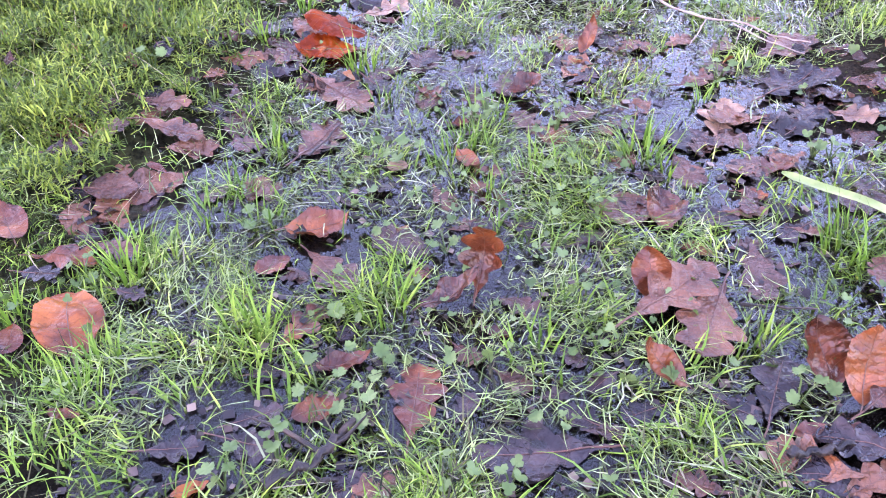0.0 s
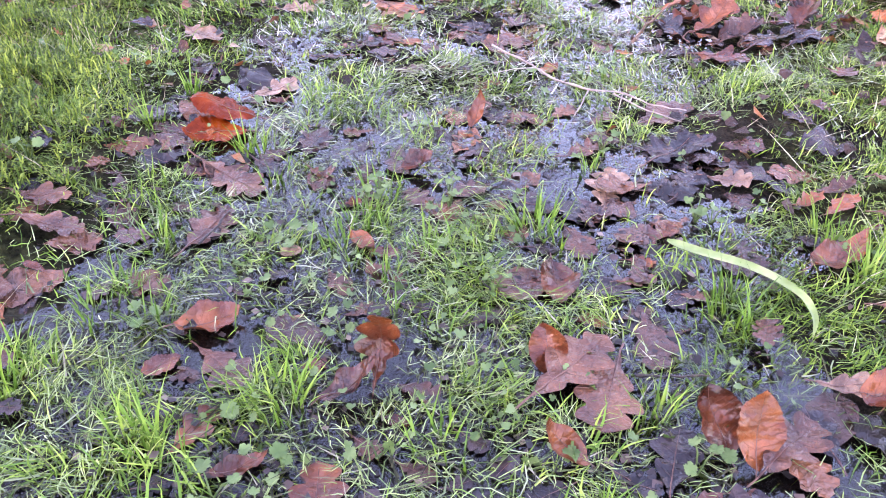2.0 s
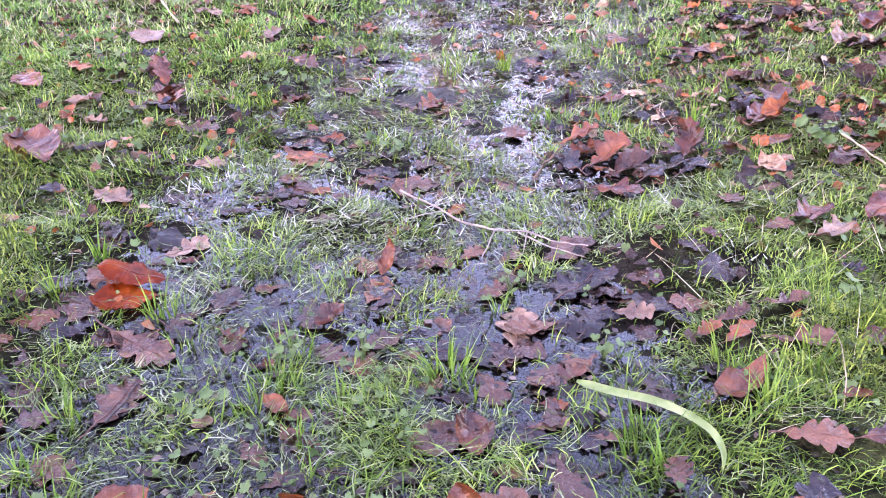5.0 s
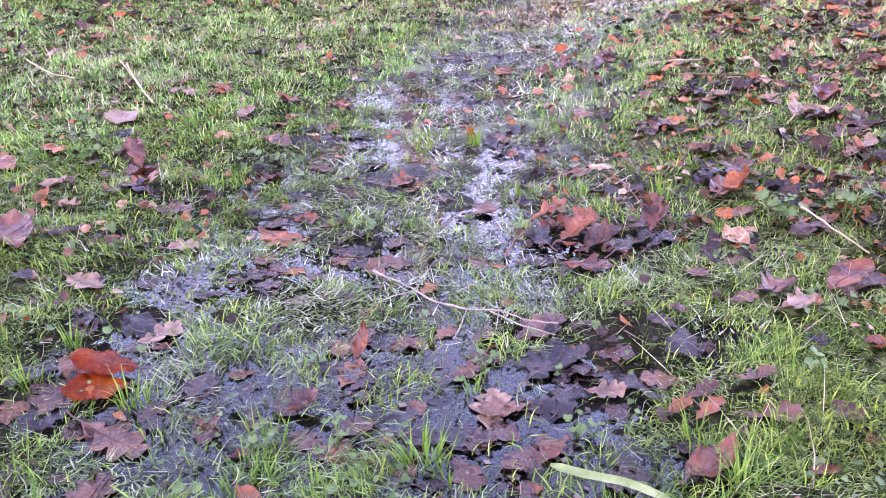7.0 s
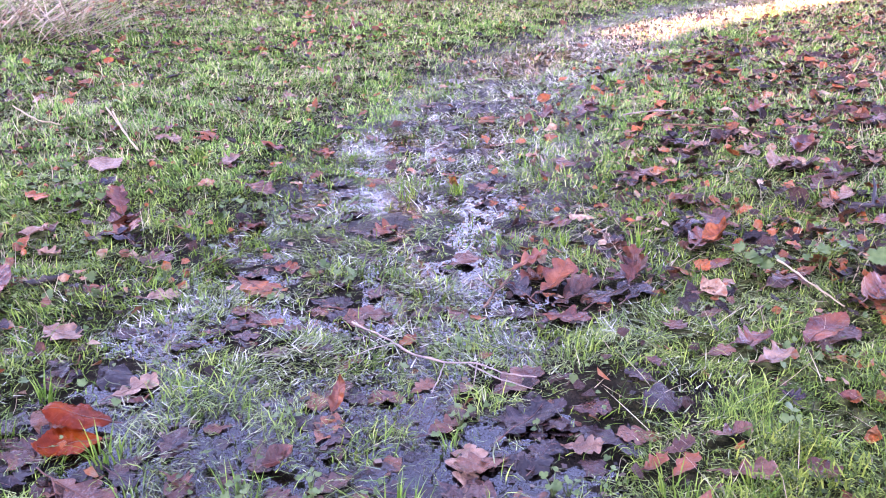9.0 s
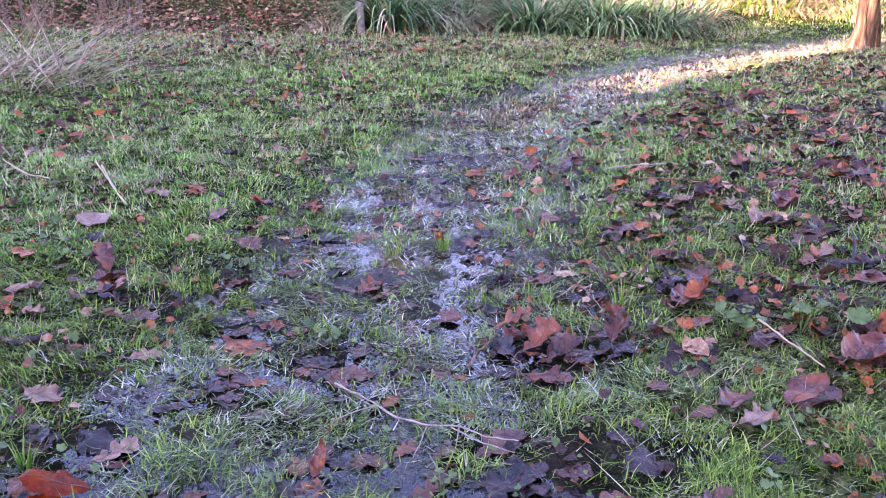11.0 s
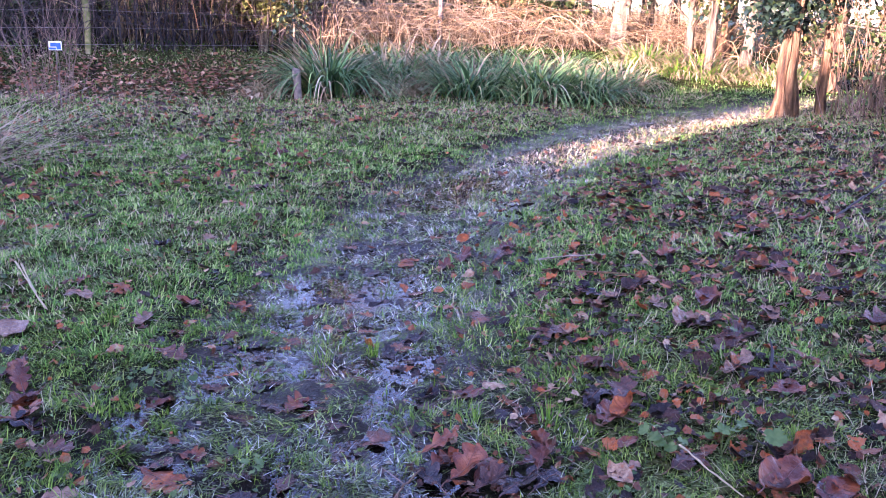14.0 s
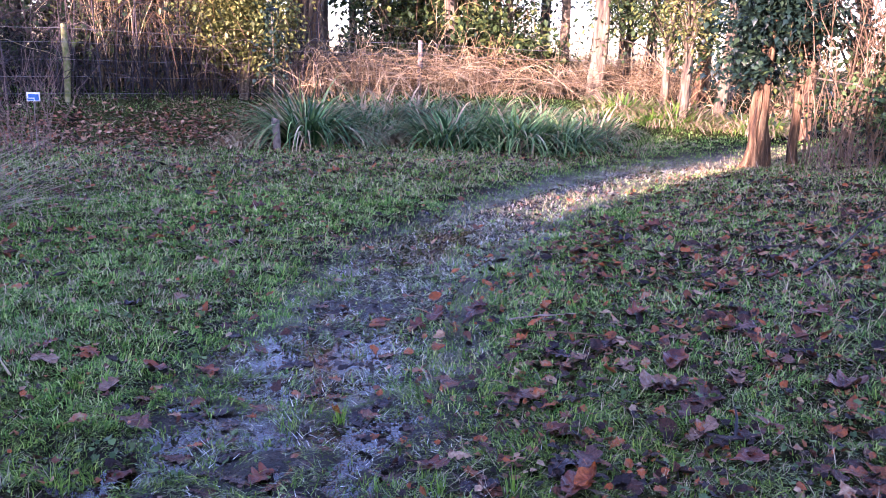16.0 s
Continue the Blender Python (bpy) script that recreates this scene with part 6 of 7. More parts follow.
def stems(name, x, y, count, spread, tall, radius, mat, label, category, wander=0.12, side=3, lean=0.18):
    base = thing(name, x, y, height(x, y) - 0.02, label, category)
    for k in range(count):
        P = Pile()
        a, r = RNG.uniform(0, 6.283), spread * math.sqrt(RNG.random())
        p = np.array([r * math.cos(a), r * math.sin(a), -0.02])
        h = tall * RNG.uniform(0.55, 1.0)
        f = np.linspace(0, 1, 8)[:, None]
        d = np.array([RNG.normal(0, lean), RNG.normal(0, lean), 1.0])
        pts = p + d * h * f + np.cumsum(RNG.normal(0, wander * h / 10, (8, 3)) * (1, 1, 0.2), 0) * f
        P.add(*(lambda v, q, u: (v, q, None, u))(*tube(pts, np.linspace(1, 0.35, 8) * radius * RNG.uniform(0.6, 1.2), side + 1)))
        for s in range(RNG.integers(2, 6)):
            q0 = pts[RNG.integers(3, 7)]
            e = np.array([RNG.normal(0, 0.5), RNG.normal(0, 0.5), RNG.uniform(0.3, 0.9)]) * h * 0.25
            P.add(*(lambda v, q, u: (v, q, None, u))(*tube(np.stack([q0, q0 + 0.5 * e + RNG.normal(0, 0.01, 3), q0 + e]), np.array([0.5, 0.4, 0.2]) * radius, 3)))
        place("stem", P.mesh("stem", [mat]), base)
    return base


stems("twiggy_shrub", -0.92, 7.75, 34, 0.22, 1.15, 0.0034, TWIG, "leafless grey twiggy shrub on the lawn's edge", "shrub", 0.5, 3, 0.26)
stems("twiggy_shrub", -1.75, 8.2, 30, 0.3, 1.1, 0.004, TWIG, "leafless grey twiggy shrub in the shade", "shrub", 0.5, 3, 0.26)


def sign():
    x, y = -0.80, 7.42
    base = thing("plant_label", x, y, height(x, y), "small white plate with a blue picture on a thin stake", "sign", turn=-8)
    v, q, u = tube([(0, 0.004, -0.05), (0, 0.004, 0.53)], [0.004, 0.004], 6)
    place("stake", make_mesh("stake", v, [q], [GREY_WOOD], u), base)
    bm = bmesh.new()
    bmesh.ops.create_cube(bm, size=1)
    bmesh.ops.scale(bm, vec=(0.10, 0.004, 0.07), verts=bm.verts)
    bmesh.ops.bevel(bm, geom=bm.edges, offset=0.0012, segments=1, affect="EDGES")
    me = bpy.data.meshes.new("plate")
    bm.to_mesh(me); bm.free()
    me.materials.append(PLATE)
    plate = place("plate", me, base, pose(0, 0, 0.51))
    for k, (cx, cz, w, h) in enumerate(((-0.012, 0.008, 0.05, 0.03), (0.026, -0.004, 0.032, 0.05), (-0.02, -0.022, 0.05, 0.016))):
        bm = bmesh.new()
        bmesh.ops.create_cube(bm, size=1)
        bmesh.ops.scale(bm, vec=(w, 0.002, h), verts=bm.verts)
        me = bpy.data.meshes.new("picture")
        bm.to_mesh(me); bm.free()
        me.materials.append(BLUE)
        place("picture", me, plate, pose(cx, -0.003, cz), "blue printed shape")


sign()


def post(x, y, tall, radius, mat, label, name="fence_post", top=0.0, parent=None):
    """A split round post, slightly uneven, with a worn top."""
    k = 9
    z = np.linspace(-0.1, tall, k)
    pts = np.stack([0.006 * np.sin(z * 7 + x), 0.006 * np.cos(z * 5 + y), z], -1)
    r = radius * (1 + 0.06 * np.sin(z * 9 + x * 3))
    pts = np.concatenate([pts, pts[-1:] + (0, 0, 0.012), pts[-1:] + (0.003, 0, 0.016)])
    r = np.r_[r, radius * 0.75, 0.002]
    v, q, u = tube(pts, r, 10)
    at = pose(x, y, height(x, y), random.Random(int(x * 91)).uniform(-2, 2), random.Random(int(y * 37)).uniform(-2, 2), 0)
    me = make_mesh(name, v, [q], [mat], u, shade=False)
    if parent is not None:
        return place(name, me, parent, parent.matrix_basis.inverted() @ at, label)
    return tagged(place(name, me, at=at), label, "post")


post(1.22, 8.25, 0.30, 0.04, GREY_WOOD, "short grey weathered wooden stub before the sedge", "wooden_stub")


def fence():
    base = thing("fence", 0, 10.6, 0.3, "old wire fence on wooden posts at the wood's edge", "fence", kind="structure")
    spots = [(-6.6, 9.7), (-3.7, 10.1), (-0.86, 10.5), (3.72, 11.7), (6.9, 12.2), (9.8, 12.6), (13.0, 13.0)]
    tops = []
    for k, (x, y) in enumerate(spots):
        h = 0.86 if k < 3 else 0.78
        post(x, y, h, 0.036, POST if k < 3 else GREY_WOOD, "mossy green post" if k < 3 else "pale grey post", "post", parent=base)
        tops.append((x, y, height(x, y) - 0.3, h))
    for a, b in zip(tops[:-1], tops[1:]):
        for f in (0.12, 0.34, 0.56, 0.78, 0.96):
            s = np.linspace(0, 1, 9)
            pts = np.stack([a[0] + (b[0] - a[0]) * s, a[1] - 10.6 + (b[1] - a[1]) * s - 0.05, a[2] + a[3] * f + (b[2] + b[3] * f - a[2] - a[3] * f) * s - 0.03 * np.sin(np.pi * s)], -1)
            v, q, u = tube(pts, np.full(9, 0.0022), 4)
            place("wire", make_mesh("wire", v, [q], [WIRE], u), base)


fence()


def dry_heap():
    n = 230
    base = thing("dry_grass_heap", -1.2, 5.0, height(-1.2, 5.0), "collapsed heap of long bleached dry grass stalks", "dry grass")
    a = RNG.uniform(0, 6.283, n)
    r = np.sqrt(RNG.random(n))
    px, py = 0.5 * r * np.cos(a), 0.45 * r * np.sin(a)
    z = terrain(-1.2 + px, 5.0 + py) - height(-1.2, 5.0) - 0.01
    P = Pile()
    way = np.where(RNG.random(n) < 0.6, RNG.normal(-0.15, 0.5, n), RNG.uniform(0, 6.283, n))
    P.add(*blades(px, py, z, way, RNG.uniform(0.6, 1.5, n), RNG.uniform(0.004, 0.008, n), RNG.uniform(0.95, 1.42, n), RNG.uniform(0.0, 0.6, n), 7))
    place("stalk_mass", P.mesh("stalk_mass", [STRAW]), base)


dry_heap()


# ---------------------------------------------------------------- trees
def ivy_leaf():
    v = np.array([(0, 0, 0), (0.35, -0.34, 0.05), (0.62, -0.16, 0.02), (1.0, 0, -0.08), (0.62, 0.16, 0.02), (0.35, 0.34, 0.05), (0.45, 0, 0.09)])
    t = np.array([(0, 1, 6), (1, 2, 6), (2, 3, 6), (3, 4, 6), (4, 5, 6), (5, 0, 6)])
    return v, np.zeros((0, 4), int), t, np.zeros((7, 2))


def plain_leaf():
    v = np.array([(0, 0, 0), (0.5, -0.28, 0.06), (1, 0, -0.05), (0.5, 0.28, 0.06)])
    return v, np.zeros((0, 4), int), np.array([(0, 1, 2), (0, 2, 3)]), np.zeros((4, 2))


def foliage(pile, points, lo, hi, droop=0.4, form=None):
    n = len(points)
    strew(pile, form or ivy_leaf(), points, RNG.uniform(lo, hi, n), turns(RNG.normal(0, 0.5, n), RNG.normal(droop, 0.6, n), RNG.uniform(0, 6.283, n)))


def tree(x, y, tall, radius, mat, label, lean=(0.0, 0.0), limbs=9, ivy=0, ivy_from=1.0, twigs=7, name="tree", ivy_to=None, roots=0):
    base = thing(name, x, y, height(x, y) - 0.05, label, "tree")
    k = 22
    f = np.linspace(0, 1, k)
    wob = np.cumsum(RNG.normal(0, 0.012 * tall / 6, (k, 2)), 0)
    pts = np.stack([lean[0] * tall * f + wob[:, 0], lean[1] * tall * f + wob[:, 1], tall * f], -1)
    pts[0, :2] = 0
    rad = radius * (1 - 0.8 * f) * (1 + 0.22 * np.exp(-f * tall / 0.12))
    v, q, u = tube(pts, rad, 14)
    c = pts[np.repeat(np.arange(k), 14)]
    ang = np.tile(np.arange(14), k)
    flute = 1 + 0.17 * np.sin(ang * 6.283 / 14 * 4 + 0.5 * np.repeat(f, 14) * tall) + 0.05 * RNG.normal(0, 1, 14)[ang] + 0.03 * RNG.normal(0, 1, len(v))
    v = c + (v - c) * flute[:, None]
    bole = Pile().add(v, q, None, u)
    for n in range(roots):
        # stems that grow up round the trunk and merge into it
        g = np.linspace(0, 1, 16)
        a = 6.283 * n / roots + 0.9 + 1.5 * g * (1 if n % 2 else -0.6) + 0.3 * np.sin(8 * g + n)
        r = radius * (0.8 + 1.0 * np.exp(-g * 8)) * (1 + 0.2 * np.sin(10 * g + 2 * n))
        z = 1.25 * g * RNG.uniform(0.8, 1.1) - 0.03
        rv, rq, ru = tube(np.stack([r * np.cos(a) + np.interp(z, pts[:, 2], pts[:, 0]), r * np.sin(a) + np.interp(z, pts[:, 2], pts[:, 1]), z], -1), radius * (0.52 - 0.16 * g), 9)
        bole.add(rv, rq, None, ru)
    place("trunk", bole.mesh("trunk", [mat]), base)
    tips = []
    for n in range(limbs):
        s = RNG.uniform(0.22, 0.95)
        p = pts[int(s * (k - 1))]
        a = RNG.uniform(0, 6.283)
        L = tall * RNG.uniform(0.18, 0.34) * (1.15 - s * 0.6)
        g = np.linspace(0, 1, 9)[:, None]
        d = np.array([math.cos(a), math.sin(a), RNG.uniform(0.1, 0.8)])
        lp = p + d * L * g + np.cumsum(RNG.normal(0, 0.02 * L, (9, 3)), 0) * g + np.array([0, 0, 0.25 * L]) * g**2
        lv, lq, lu = tube(lp, radius * 0.32 * (1.1 - s) * np.linspace(1, 0.25, 9) + 0.004, 6)
        limb = place("limb", make_mesh("limb", lv, [lq], [mat], lu), base)
        P = Pile()
        for t in range(twigs):
            q0 = lp[RNG.integers(3, 9)]
            e = (d * 0.5 + RNG.normal(0, 0.6, 3)) * L * 0.4
            mid = q0 + 0.5 * e + RNG.normal(0, 0.04 * L, 3)
            P.add(*(lambda a_, b_, c_: (a_, b_, None, c_))(*tube(np.stack([q0, mid, q0 + e]), [0.006, 0.004, 0.0015], 3)))
            tips.append(q0 + e)
        place("twigs", P.mesh("twigs", [TWIG]), limb)
    if ivy:
        P = Pile()
        top = ivy_to or tall * 0.75
        h = ivy_from - RNG.gamma(1.5, 0.06, ivy) + (top - ivy_from) * RNG.random(ivy)
        a = RNG.uniform(0, 6.283, ivy)
        r = np.interp(h, pts[:, 2], rad) + RNG.gamma(2.0, 0.11, ivy) * (0.6 + 0.8 * fbm(h * 1.5, a * 1.2, 5, 2))
        cx, cy = np.interp(h, pts[:, 2], pts[:, 0]), np.interp(h, pts[:, 2], pts[:, 1])
        keep = fbm(h * 3.0, a * 1.6, 6, 2) + 0.25 * (h > ivy_from + 0.3) > 0.5
        foliage(P, np.stack([cx + r * np.cos(a), cy + r * np.sin(a), h], -1)[keep], 0.05, 0.095)
        place("ivy", P.mesh("ivy", [IVY]), base, label="dark glossy ivy leaves")
    return base


def toward(deg, r):
    a = radians(deg)
    return 0.2 + r * math.sin(a), 0.04 + r * math.cos(a)


tree(5.62, 6.66, 6.5, 0.078, RED_BARK, "reddish fluted trunk hung with dark ivy beside the track", (0.012, 0.02), 10, 10000, 0.92, ivy_to=2.9, roots=4)
tree(6.02, 6.60, 5.5, 0.042, RED_BARK, "slender reddish trunk beside the ivy tree", (0.02, 0.0), 7, 3000, 0.98, ivy_to=2.6, roots=2)
WOOD = [(10.3, 15.5, 0.10, BARK, 0.0), (22.0, 14.4, 0.09, RED_BARK, -0.02), (34.4, 13.5, 0.09, BARK, 0.0), (9.2, 13.5, 0.17, RED_BARK, 0.00), (8.3, 13.9, 0.15, RED_BARK, 0.01), (12.4, 14.6, 0.07, BARK, -0.02), (18.9, 14.0, 0.13, BARK, 0.01), (26.4, 15.0, 0.10, BARK, 0.02),
        (28.7, 13.6, 0.14, BARK, 0.05), (25.2, 17.0, 0.12, BARK, 0.0), (35.4, 14.5, 0.12, RED_BARK, 0.01), (36.6, 13.0, 0.09, BARK, 0.04), (32.0, 15.5, 0.10, BARK, 0.0),
        (15.6, 17.0, 0.13, BARK, 0.0), (3.5, 13.0, 0.12, BARK, 0.02), (-3.0, 13.5, 0.14, BARK, 0.0), (-8.5, 13.0, 0.12, BARK, -0.02), (41.8, 12.5, 0.12, RED_BARK, 0.02), (46.5, 9.5, 0.13, RED_BARK, 0.0)]
for deg, r, rad, mat, lean in WOOD:
    tree(*toward(deg, r), RNG.uniform(6.5, 9.5), rad, mat, "sunlit pale trunk at the wood's edge" if mat is BARK else "sunlit reddish trunk at the wood's edge",
         (lean, 0.0), 9, 500 if int(deg * 10) % 3 == 0 else 0, 1.2)


def evergreen(x, y, tall, wide, count, low=0.15, mat=None, small=1.0, label="dark evergreen bush in the wood behind the fence"):
    base = thing("evergreen_bush", x, y, height(x, y) - 0.05, label, "bush")
    v, q, u = tube([(0, 0, -0.05), (0.05, 0, tall * 0.5), (0, 0.03, tall * 0.95)], [0.07, 0.05, 0.01], 8)
    place("trunk", make_mesh("trunk", v, [q], [BARK], u), base)
    centres = np.stack([RNG.normal(0, wide * 0.32, 34), RNG.normal(0, wide * 0.32, 34), RNG.uniform(low, 0.95, 34) ** 1.3 * tall], -1)
    for c in centres:
        stem = np.stack([np.array([0, 0, max(0.1, c[2] - 0.5)]), 0.5 * c + np.array([0, 0, 0.5 * c[2] - 0.1]), c])
        lv, lq, lu = tube(stem, [0.02, 0.012, 0.004], 4)
        place("limb", make_mesh("limb", lv, [lq], [BARK], lu), base)
    P = Pile()
    count = int(1.5 * count)
    pick = RNG.integers(0, 34, count)
    foliage(P, centres[pick] + RNG.normal(0, 0.13 + 0.04 * wide, (count, 3)), 0.06 * small, 0.115 * small, form=plain_leaf())
    place("leaves", P.mesh("leaves", [mat or EVERGREEN]), base)


for deg, r, tall, wide, n in ((18.2, 19.0, 4.6, 2.2, 2200), (21.5, 20.0, 4.6, 2.2, 2000), (30.2, 19.0, 4.6, 1.7, 2000), (33.5, 18.5, 4.6, 2.4, 2200), (37.5, 18.0, 4.6, 2.4, 2200), (41.0, 15.0, 4.4, 2.2, 1800), (15.6, 15.5, 3.4, 1.7, 2600), (17.4, 17.0, 3.6, 1.7, 2400), (20.6, 15.4, 3.4, 1.5, 2400), (22.6, 16.2, 3.4, 1.6, 2400), (30.6, 14.5, 3.4, 1.2, 2200), (33.2, 13.6, 3.2, 1.3, 2000),
                             (3.9, 13.4, 4.0, 1.5, 2400), (2.0, 12.6, 3.2, 1.8, 2400), (-2.0, 13.2, 4.2, 2.4, 2400), (-6.5, 12.8, 4.2, 2.4, 2400), (-11, 12.4, 4, 2.4, 2000),
                             (0.5, 12.0, 3.0, 1.3, 1600), (3.8, 12.2, 2.8, 1.0, 1400), (-4.5, 11.8, 3.0, 1.5, 1600), (44.5, 9.6, 3.6, 1.8, 1800), (49.0, 8.6, 3.4, 1.8, 1800)):
    evergreen(*toward(deg, r), tall, wide, n, 0.4 if 28 < deg < 40 else 0.15)


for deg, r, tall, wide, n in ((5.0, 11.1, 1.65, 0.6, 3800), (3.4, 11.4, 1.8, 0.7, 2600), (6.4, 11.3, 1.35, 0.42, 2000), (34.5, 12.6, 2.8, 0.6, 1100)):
    evergreen(*toward(deg, r), tall, wide, n, 0.45, OLIVE, 0.72, "yellow-green leafy bush above the brambles, sunlight put into its colour")


for deg, r, tall, wide, n in ((14.3, 14.2, 3.4, 1.3, 3000), (16.4, 14.6, 3.4, 1.3, 3000), (20.3, 14.3, 3.4, 1.4, 3000), (22.6, 14.0, 3.2, 1.3, 2600), (-8.5, 12.0, 3.2, 1.5, 2400), (-4.2, 12.2, 3.0, 1.4, 2200)):
    evergreen(*toward(deg, r), tall, wide, n, 0.12, None, 1.25)


def holly():
    x, y = 1.38, 9.75
    base = thing("holly_sapling", x, y, height(x, y), "young dark green holly behind the sedge clump", "sapling")
    v, q, u = tube([(0, 0, -0.05), (0.02, 0, 0.7), (0.0, 0.02, 1.35)], [0.014, 0.010, 0.004], 6)
    place("stem", make_mesh("stem", v, [q], [BARK], u), base)
    n = 420
    h = RNG.uniform(0.35, 1.45, n)
    a = RNG.uniform(0, 6.283, n)
    r = RNG.gamma(2, 0.07, n) * (1.3 - 0.6 * h)
    P = Pile()
    foliage(P, np.stack([r * np.cos(a), r * np.sin(a), h], -1), 0.04, 0.075)
    place("leaves", P.mesh("leaves", [IVY]), base)


holly()


def brambles(label, n, x0, x1, near, far, tall, mat):
    P = Pile()
    for k in range(n):
        x = RNG.uniform(x0, x1)
        y = 10.75 + 0.17 * x + RNG.uniform(near, far)
        a = RNG.uniform(0, 6.283)
        span, h = RNG.uniform(0.4, 1.9), tall * RNG.uniform(0.3, 1.0) * (0.5 + 1.0 * float(fbm(np.array([x * 1.3]), np.array([y * 1.3]), 77, 2)[0]))
        if RNG.random() < 0.35:
            span, h = 0.3 * span, h * RNG.uniform(0.9, 1.7)
        f = np.linspace(0, 1, 8)
        bend = RNG.normal(0, 0.25)
        px = x + math.cos(a) * span * f + bend * math.sin(a) * f * f
        py = y + math.sin(a) * span * f - bend * math.cos(a) * f * f
        z = height(x, y) - 0.03 + h * np.sin(np.pi * f ** RNG.uniform(0.6, 1.0) * RNG.uniform(0.55, 0.98)) + RNG.normal(0, 0.012, 8)
        P.add(*(lambda v, q, u: (v, q, None, u))(*tube(np.stack([px, py, z], -1), np.linspace(1, 0.4, 8) * RNG.uniform(0.003, 0.0075), 3)))
    ob = place("brambles", P.mesh("brambles", [mat]))
    tagged(ob, label, "brambles", kind="stuff")


brambles("tangle of arching orange-brown bramble stems along the fence", 1900, 1.6, 8.5, 0.0, 2.6, 0.62, BRIAR)
brambles("pale dead stalks standing among the brambles", 800, 1.8, 8.8, -0.1, 2.2, 0.66, STRAW)
brambles("sunlit twigs hanging over the shaded fence", 520, -0.6, 1.3, 0.5, 2.0, 1.6, BRIAR)
brambles("tangle of bramble stems behind the fence, deep shade in their colour", 1300, -5.5, 2.2, -0.1, 1.6, 1.1, DIM_TWIG)
brambles("high bare twigs hanging above the fence", 110, -1.2, 1.2, 1.0, 4.0, 1.9, BRIAR)
brambles("high bare twigs under the wood's edge", 230, 4.0, 9.5, 1.0, 4.0, 1.7, BRIAR)
brambles("brown undergrowth deep in the wood", 700, -8, 16, 2.5, 9.0, 0.9, BRIAR)
brambles("brown undergrowth right of the wood's gap", 500, 7.5, 15, -2.5, 2.0, 0.8, BRIAR)

# the thicket on the right of the track
stems("stem_thicket", 6.4, 6.1, 70, 0.6, 2.6, 0.007, CANE, "thicket of upright reddish-brown bare stems", "shrub", 0.5, 4, 0.16)
stems("stem_thicket", 7.1, 5.9, 70, 0.6, 2.6, 0.007, CANE, "thicket of upright brown bare stems and ivy", "shrub", 0.5, 4, 0.16)
stems("dead_stalks", 5.75, 5.75, 26, 0.35, 0.55, 0.003, TWIG, "low dead stalks below the thicket", "dead stalks", 0.3, 3, 0.4)
stems("dead_stalks", 5.5, 5.1, 22, 0.4, 0.4, 0.003, TWIG, "low dead stalks on the bank", "dead stalks", 0.3, 3, 0.5)


def thicket_ivy():
    P = Pile()
    n = 6000
    c = np.stack([RNG.uniform(6.2, 7.8, n), RNG.uniform(4.9, 6.2, n), 0.08 + 2.2 * RNG.random(n) ** 1.7], -1)
    ok = fbm(c[:, 0] * 3 + c[:, 1], c[:, 2] * 3, 15, 2) > 0.52
    foliage(P, c[ok], 0.04, 0.075)
    ob = place("ivy", P.mesh("ivy", [IVY]))
    tagged(ob, "green ivy leaves climbing through bare stems", "ivy", kind="stuff")


thicket_ivy()


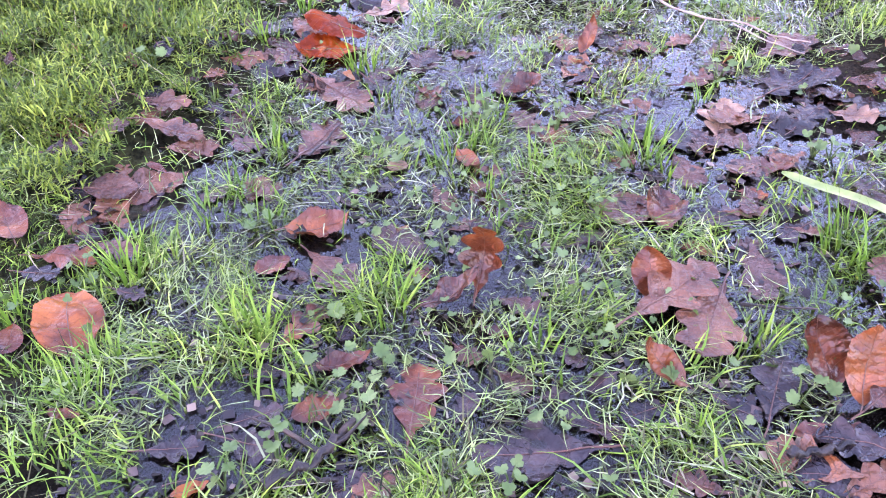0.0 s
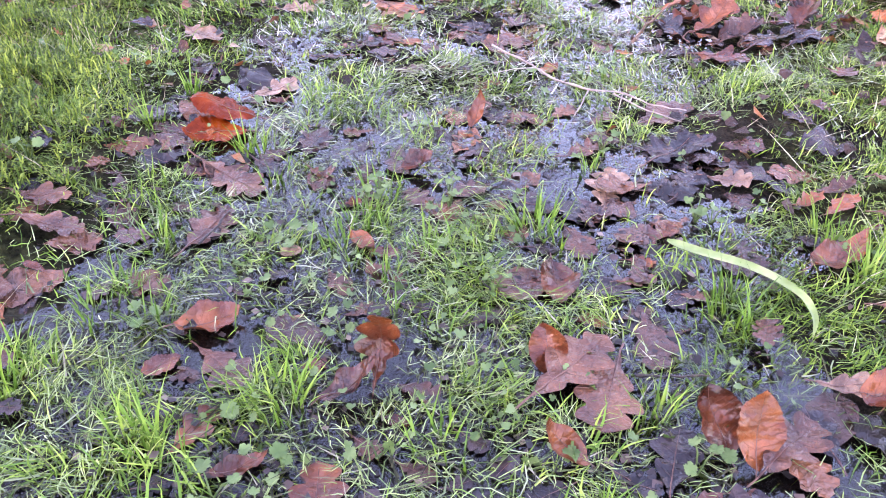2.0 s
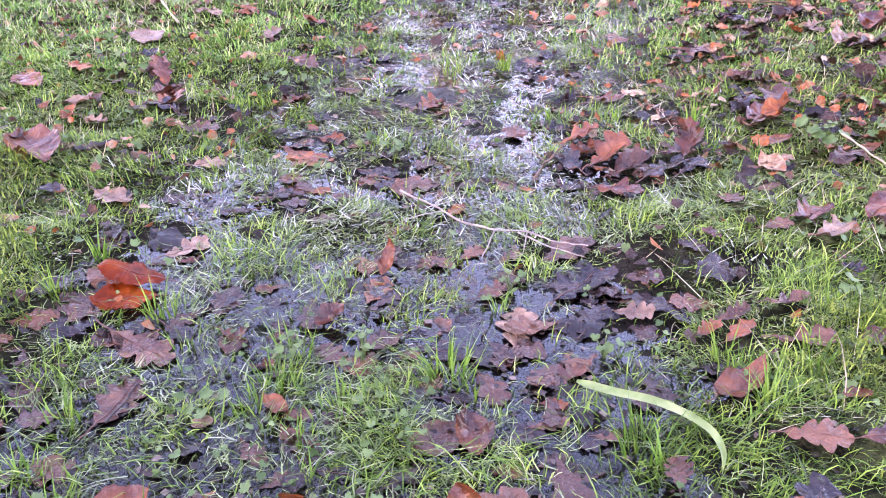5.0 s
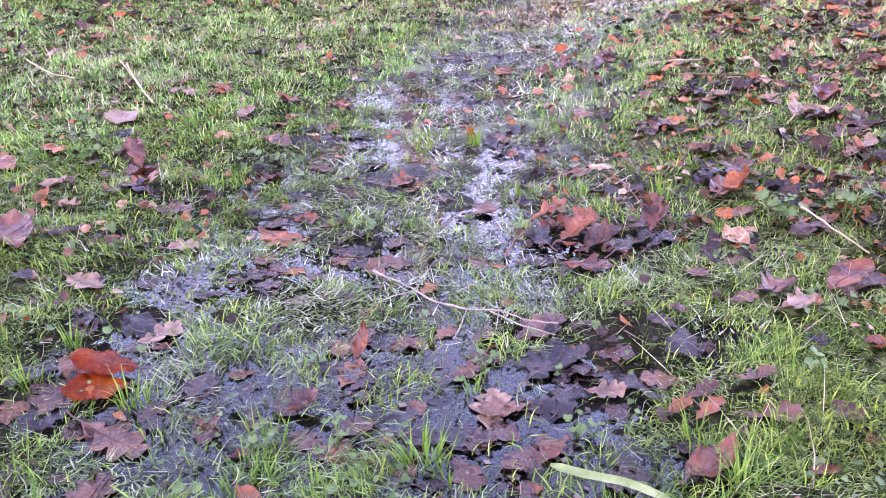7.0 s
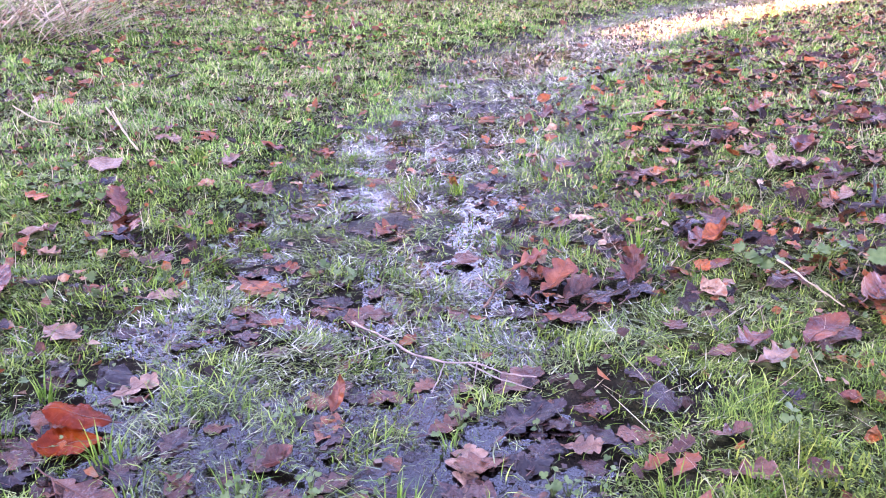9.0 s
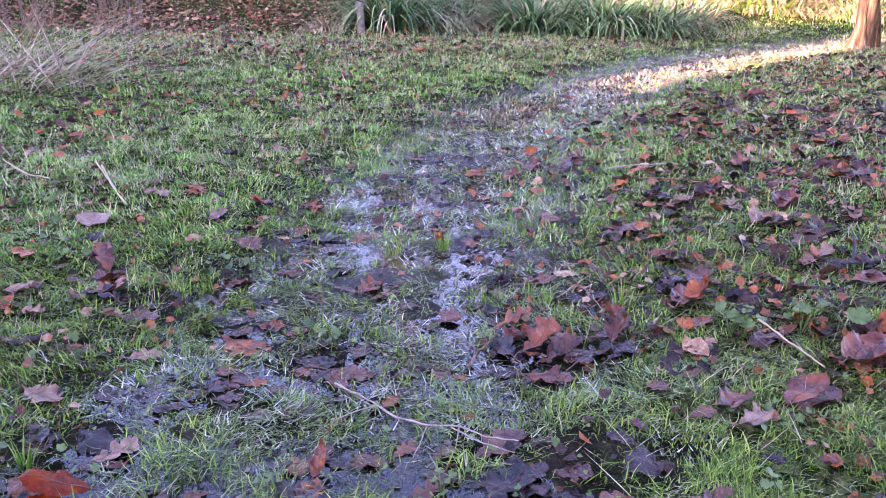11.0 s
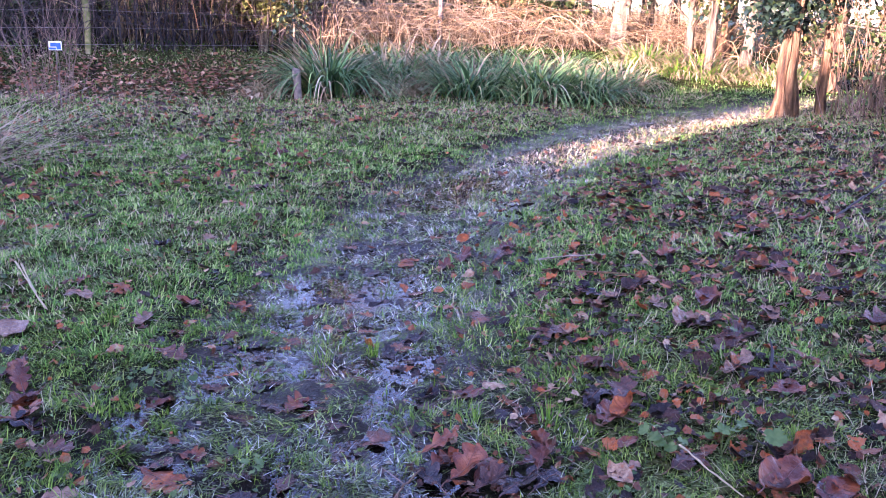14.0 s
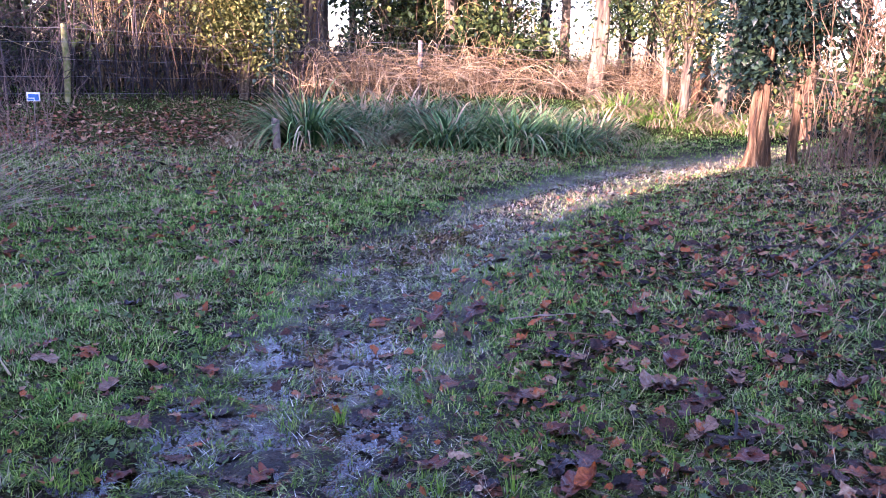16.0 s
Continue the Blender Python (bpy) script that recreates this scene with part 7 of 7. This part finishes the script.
def low_leaves():
    """Blue-green leaves of ivy and nettle round the foot of the thicket."""
    P = Pile()
    n = 3600
    c = np.stack([RNG.uniform(5.6, 7.4, n), RNG.uniform(5.0, 5.8, n), 0.85 * RNG.random(n) ** 1.5], -1)
    c = c[fbm(c[:, 0] * 4 + c[:, 1], c[:, 2] * 4, 16, 2) > 0.5]
    c[:, 2] += terrain(c[:, 0], c[:, 1]) + 0.03
    foliage(P, c, 0.035, 0.065)
    tagged(place("ivy", P.mesh("ivy", [HERB])), "blue-green ivy and nettle leaves round the thicket's foot", "ivy", kind="stuff")


low_leaves()


# ---------------------------------------------------------------- an unseen tall hedge, added behind the standpoint to shade the meadow
def hedge():
    ox, oy = -9 * SUN_WAY.x, -9 * SUN_WAY.y
    base = thing("hedge", ox, oy, 0, "unseen tall evergreen hedge added for shade, with a dip for the sun", "hedge", turn=math.degrees(math.atan2(SUN_WAY.y, SUN_WAY.x)), kind="structure")
    q = np.concatenate([np.arange(-16, 2.2, 0.2), np.arange(2.2, 3.3, 0.04), np.arange(3.4, 18.01, 0.2)])
    # heights set by where shade should end; the dip lets the sun strip through
    top = 3.2 - 0.3 * smooth(6.9, 7.5, q) * smooth(8.8, 8.2, q) + 1.1 * smooth(9.8, 10.6, q) + 0.6 * smooth(1.6, 0.6, q) - 0.28 * smooth(3.1, 3.5, q) * smooth(6.2, 5.4, q) + 0.10 * np.sin(q * 2.3) + 0.07 * np.sin(q * 5.1 + 1) - 1.2 * smooth(2.38, 2.46, q) * smooth(3.04, 2.94, q)
    prof = np.array([(-0.7, 0.0), (-0.75, 0.4), (-0.7, 0.8), (-0.45, 0.96), (0.0, 1.0), (0.45, 0.96), (0.7, 0.8), (0.75, 0.4), (0.7, 0.0)])
    V = np.stack([np.broadcast_to(prof[:, 0], (len(q), 9)), np.broadcast_to(q[:, None], (len(q), 9)), prof[None, :, 1] * top[:, None] - 0.1], -1)
    V = V + 0.04 * RNG.normal(0, 1, V.shape) * (1, 0, 0.4)
    i = np.arange(len(q) - 1)[:, None] * 9 + np.arange(8)[None]
    Q = np.stack([i, i + 9, i + 10, i + 1], -1).reshape(-1, 4)
    place("core", make_mesh("core", V.reshape(-1, 3), [Q], [EVERGREEN]), base)
    P = Pile()
    flat = V[:, 1:8].reshape(-1, 3)
    flat = flat[(np.abs(flat[:, 1] - 2.7) > 0.45) | (flat[:, 2] < 1.6)]
    pts = np.repeat(flat, 10, 0) + RNG.normal(0, 0.05, (10 * len(flat), 3))
    foliage(P, pts, 0.05, 0.10)
    place("leaves", P.mesh("leaves", [EVERGREEN]), base)


hedge()
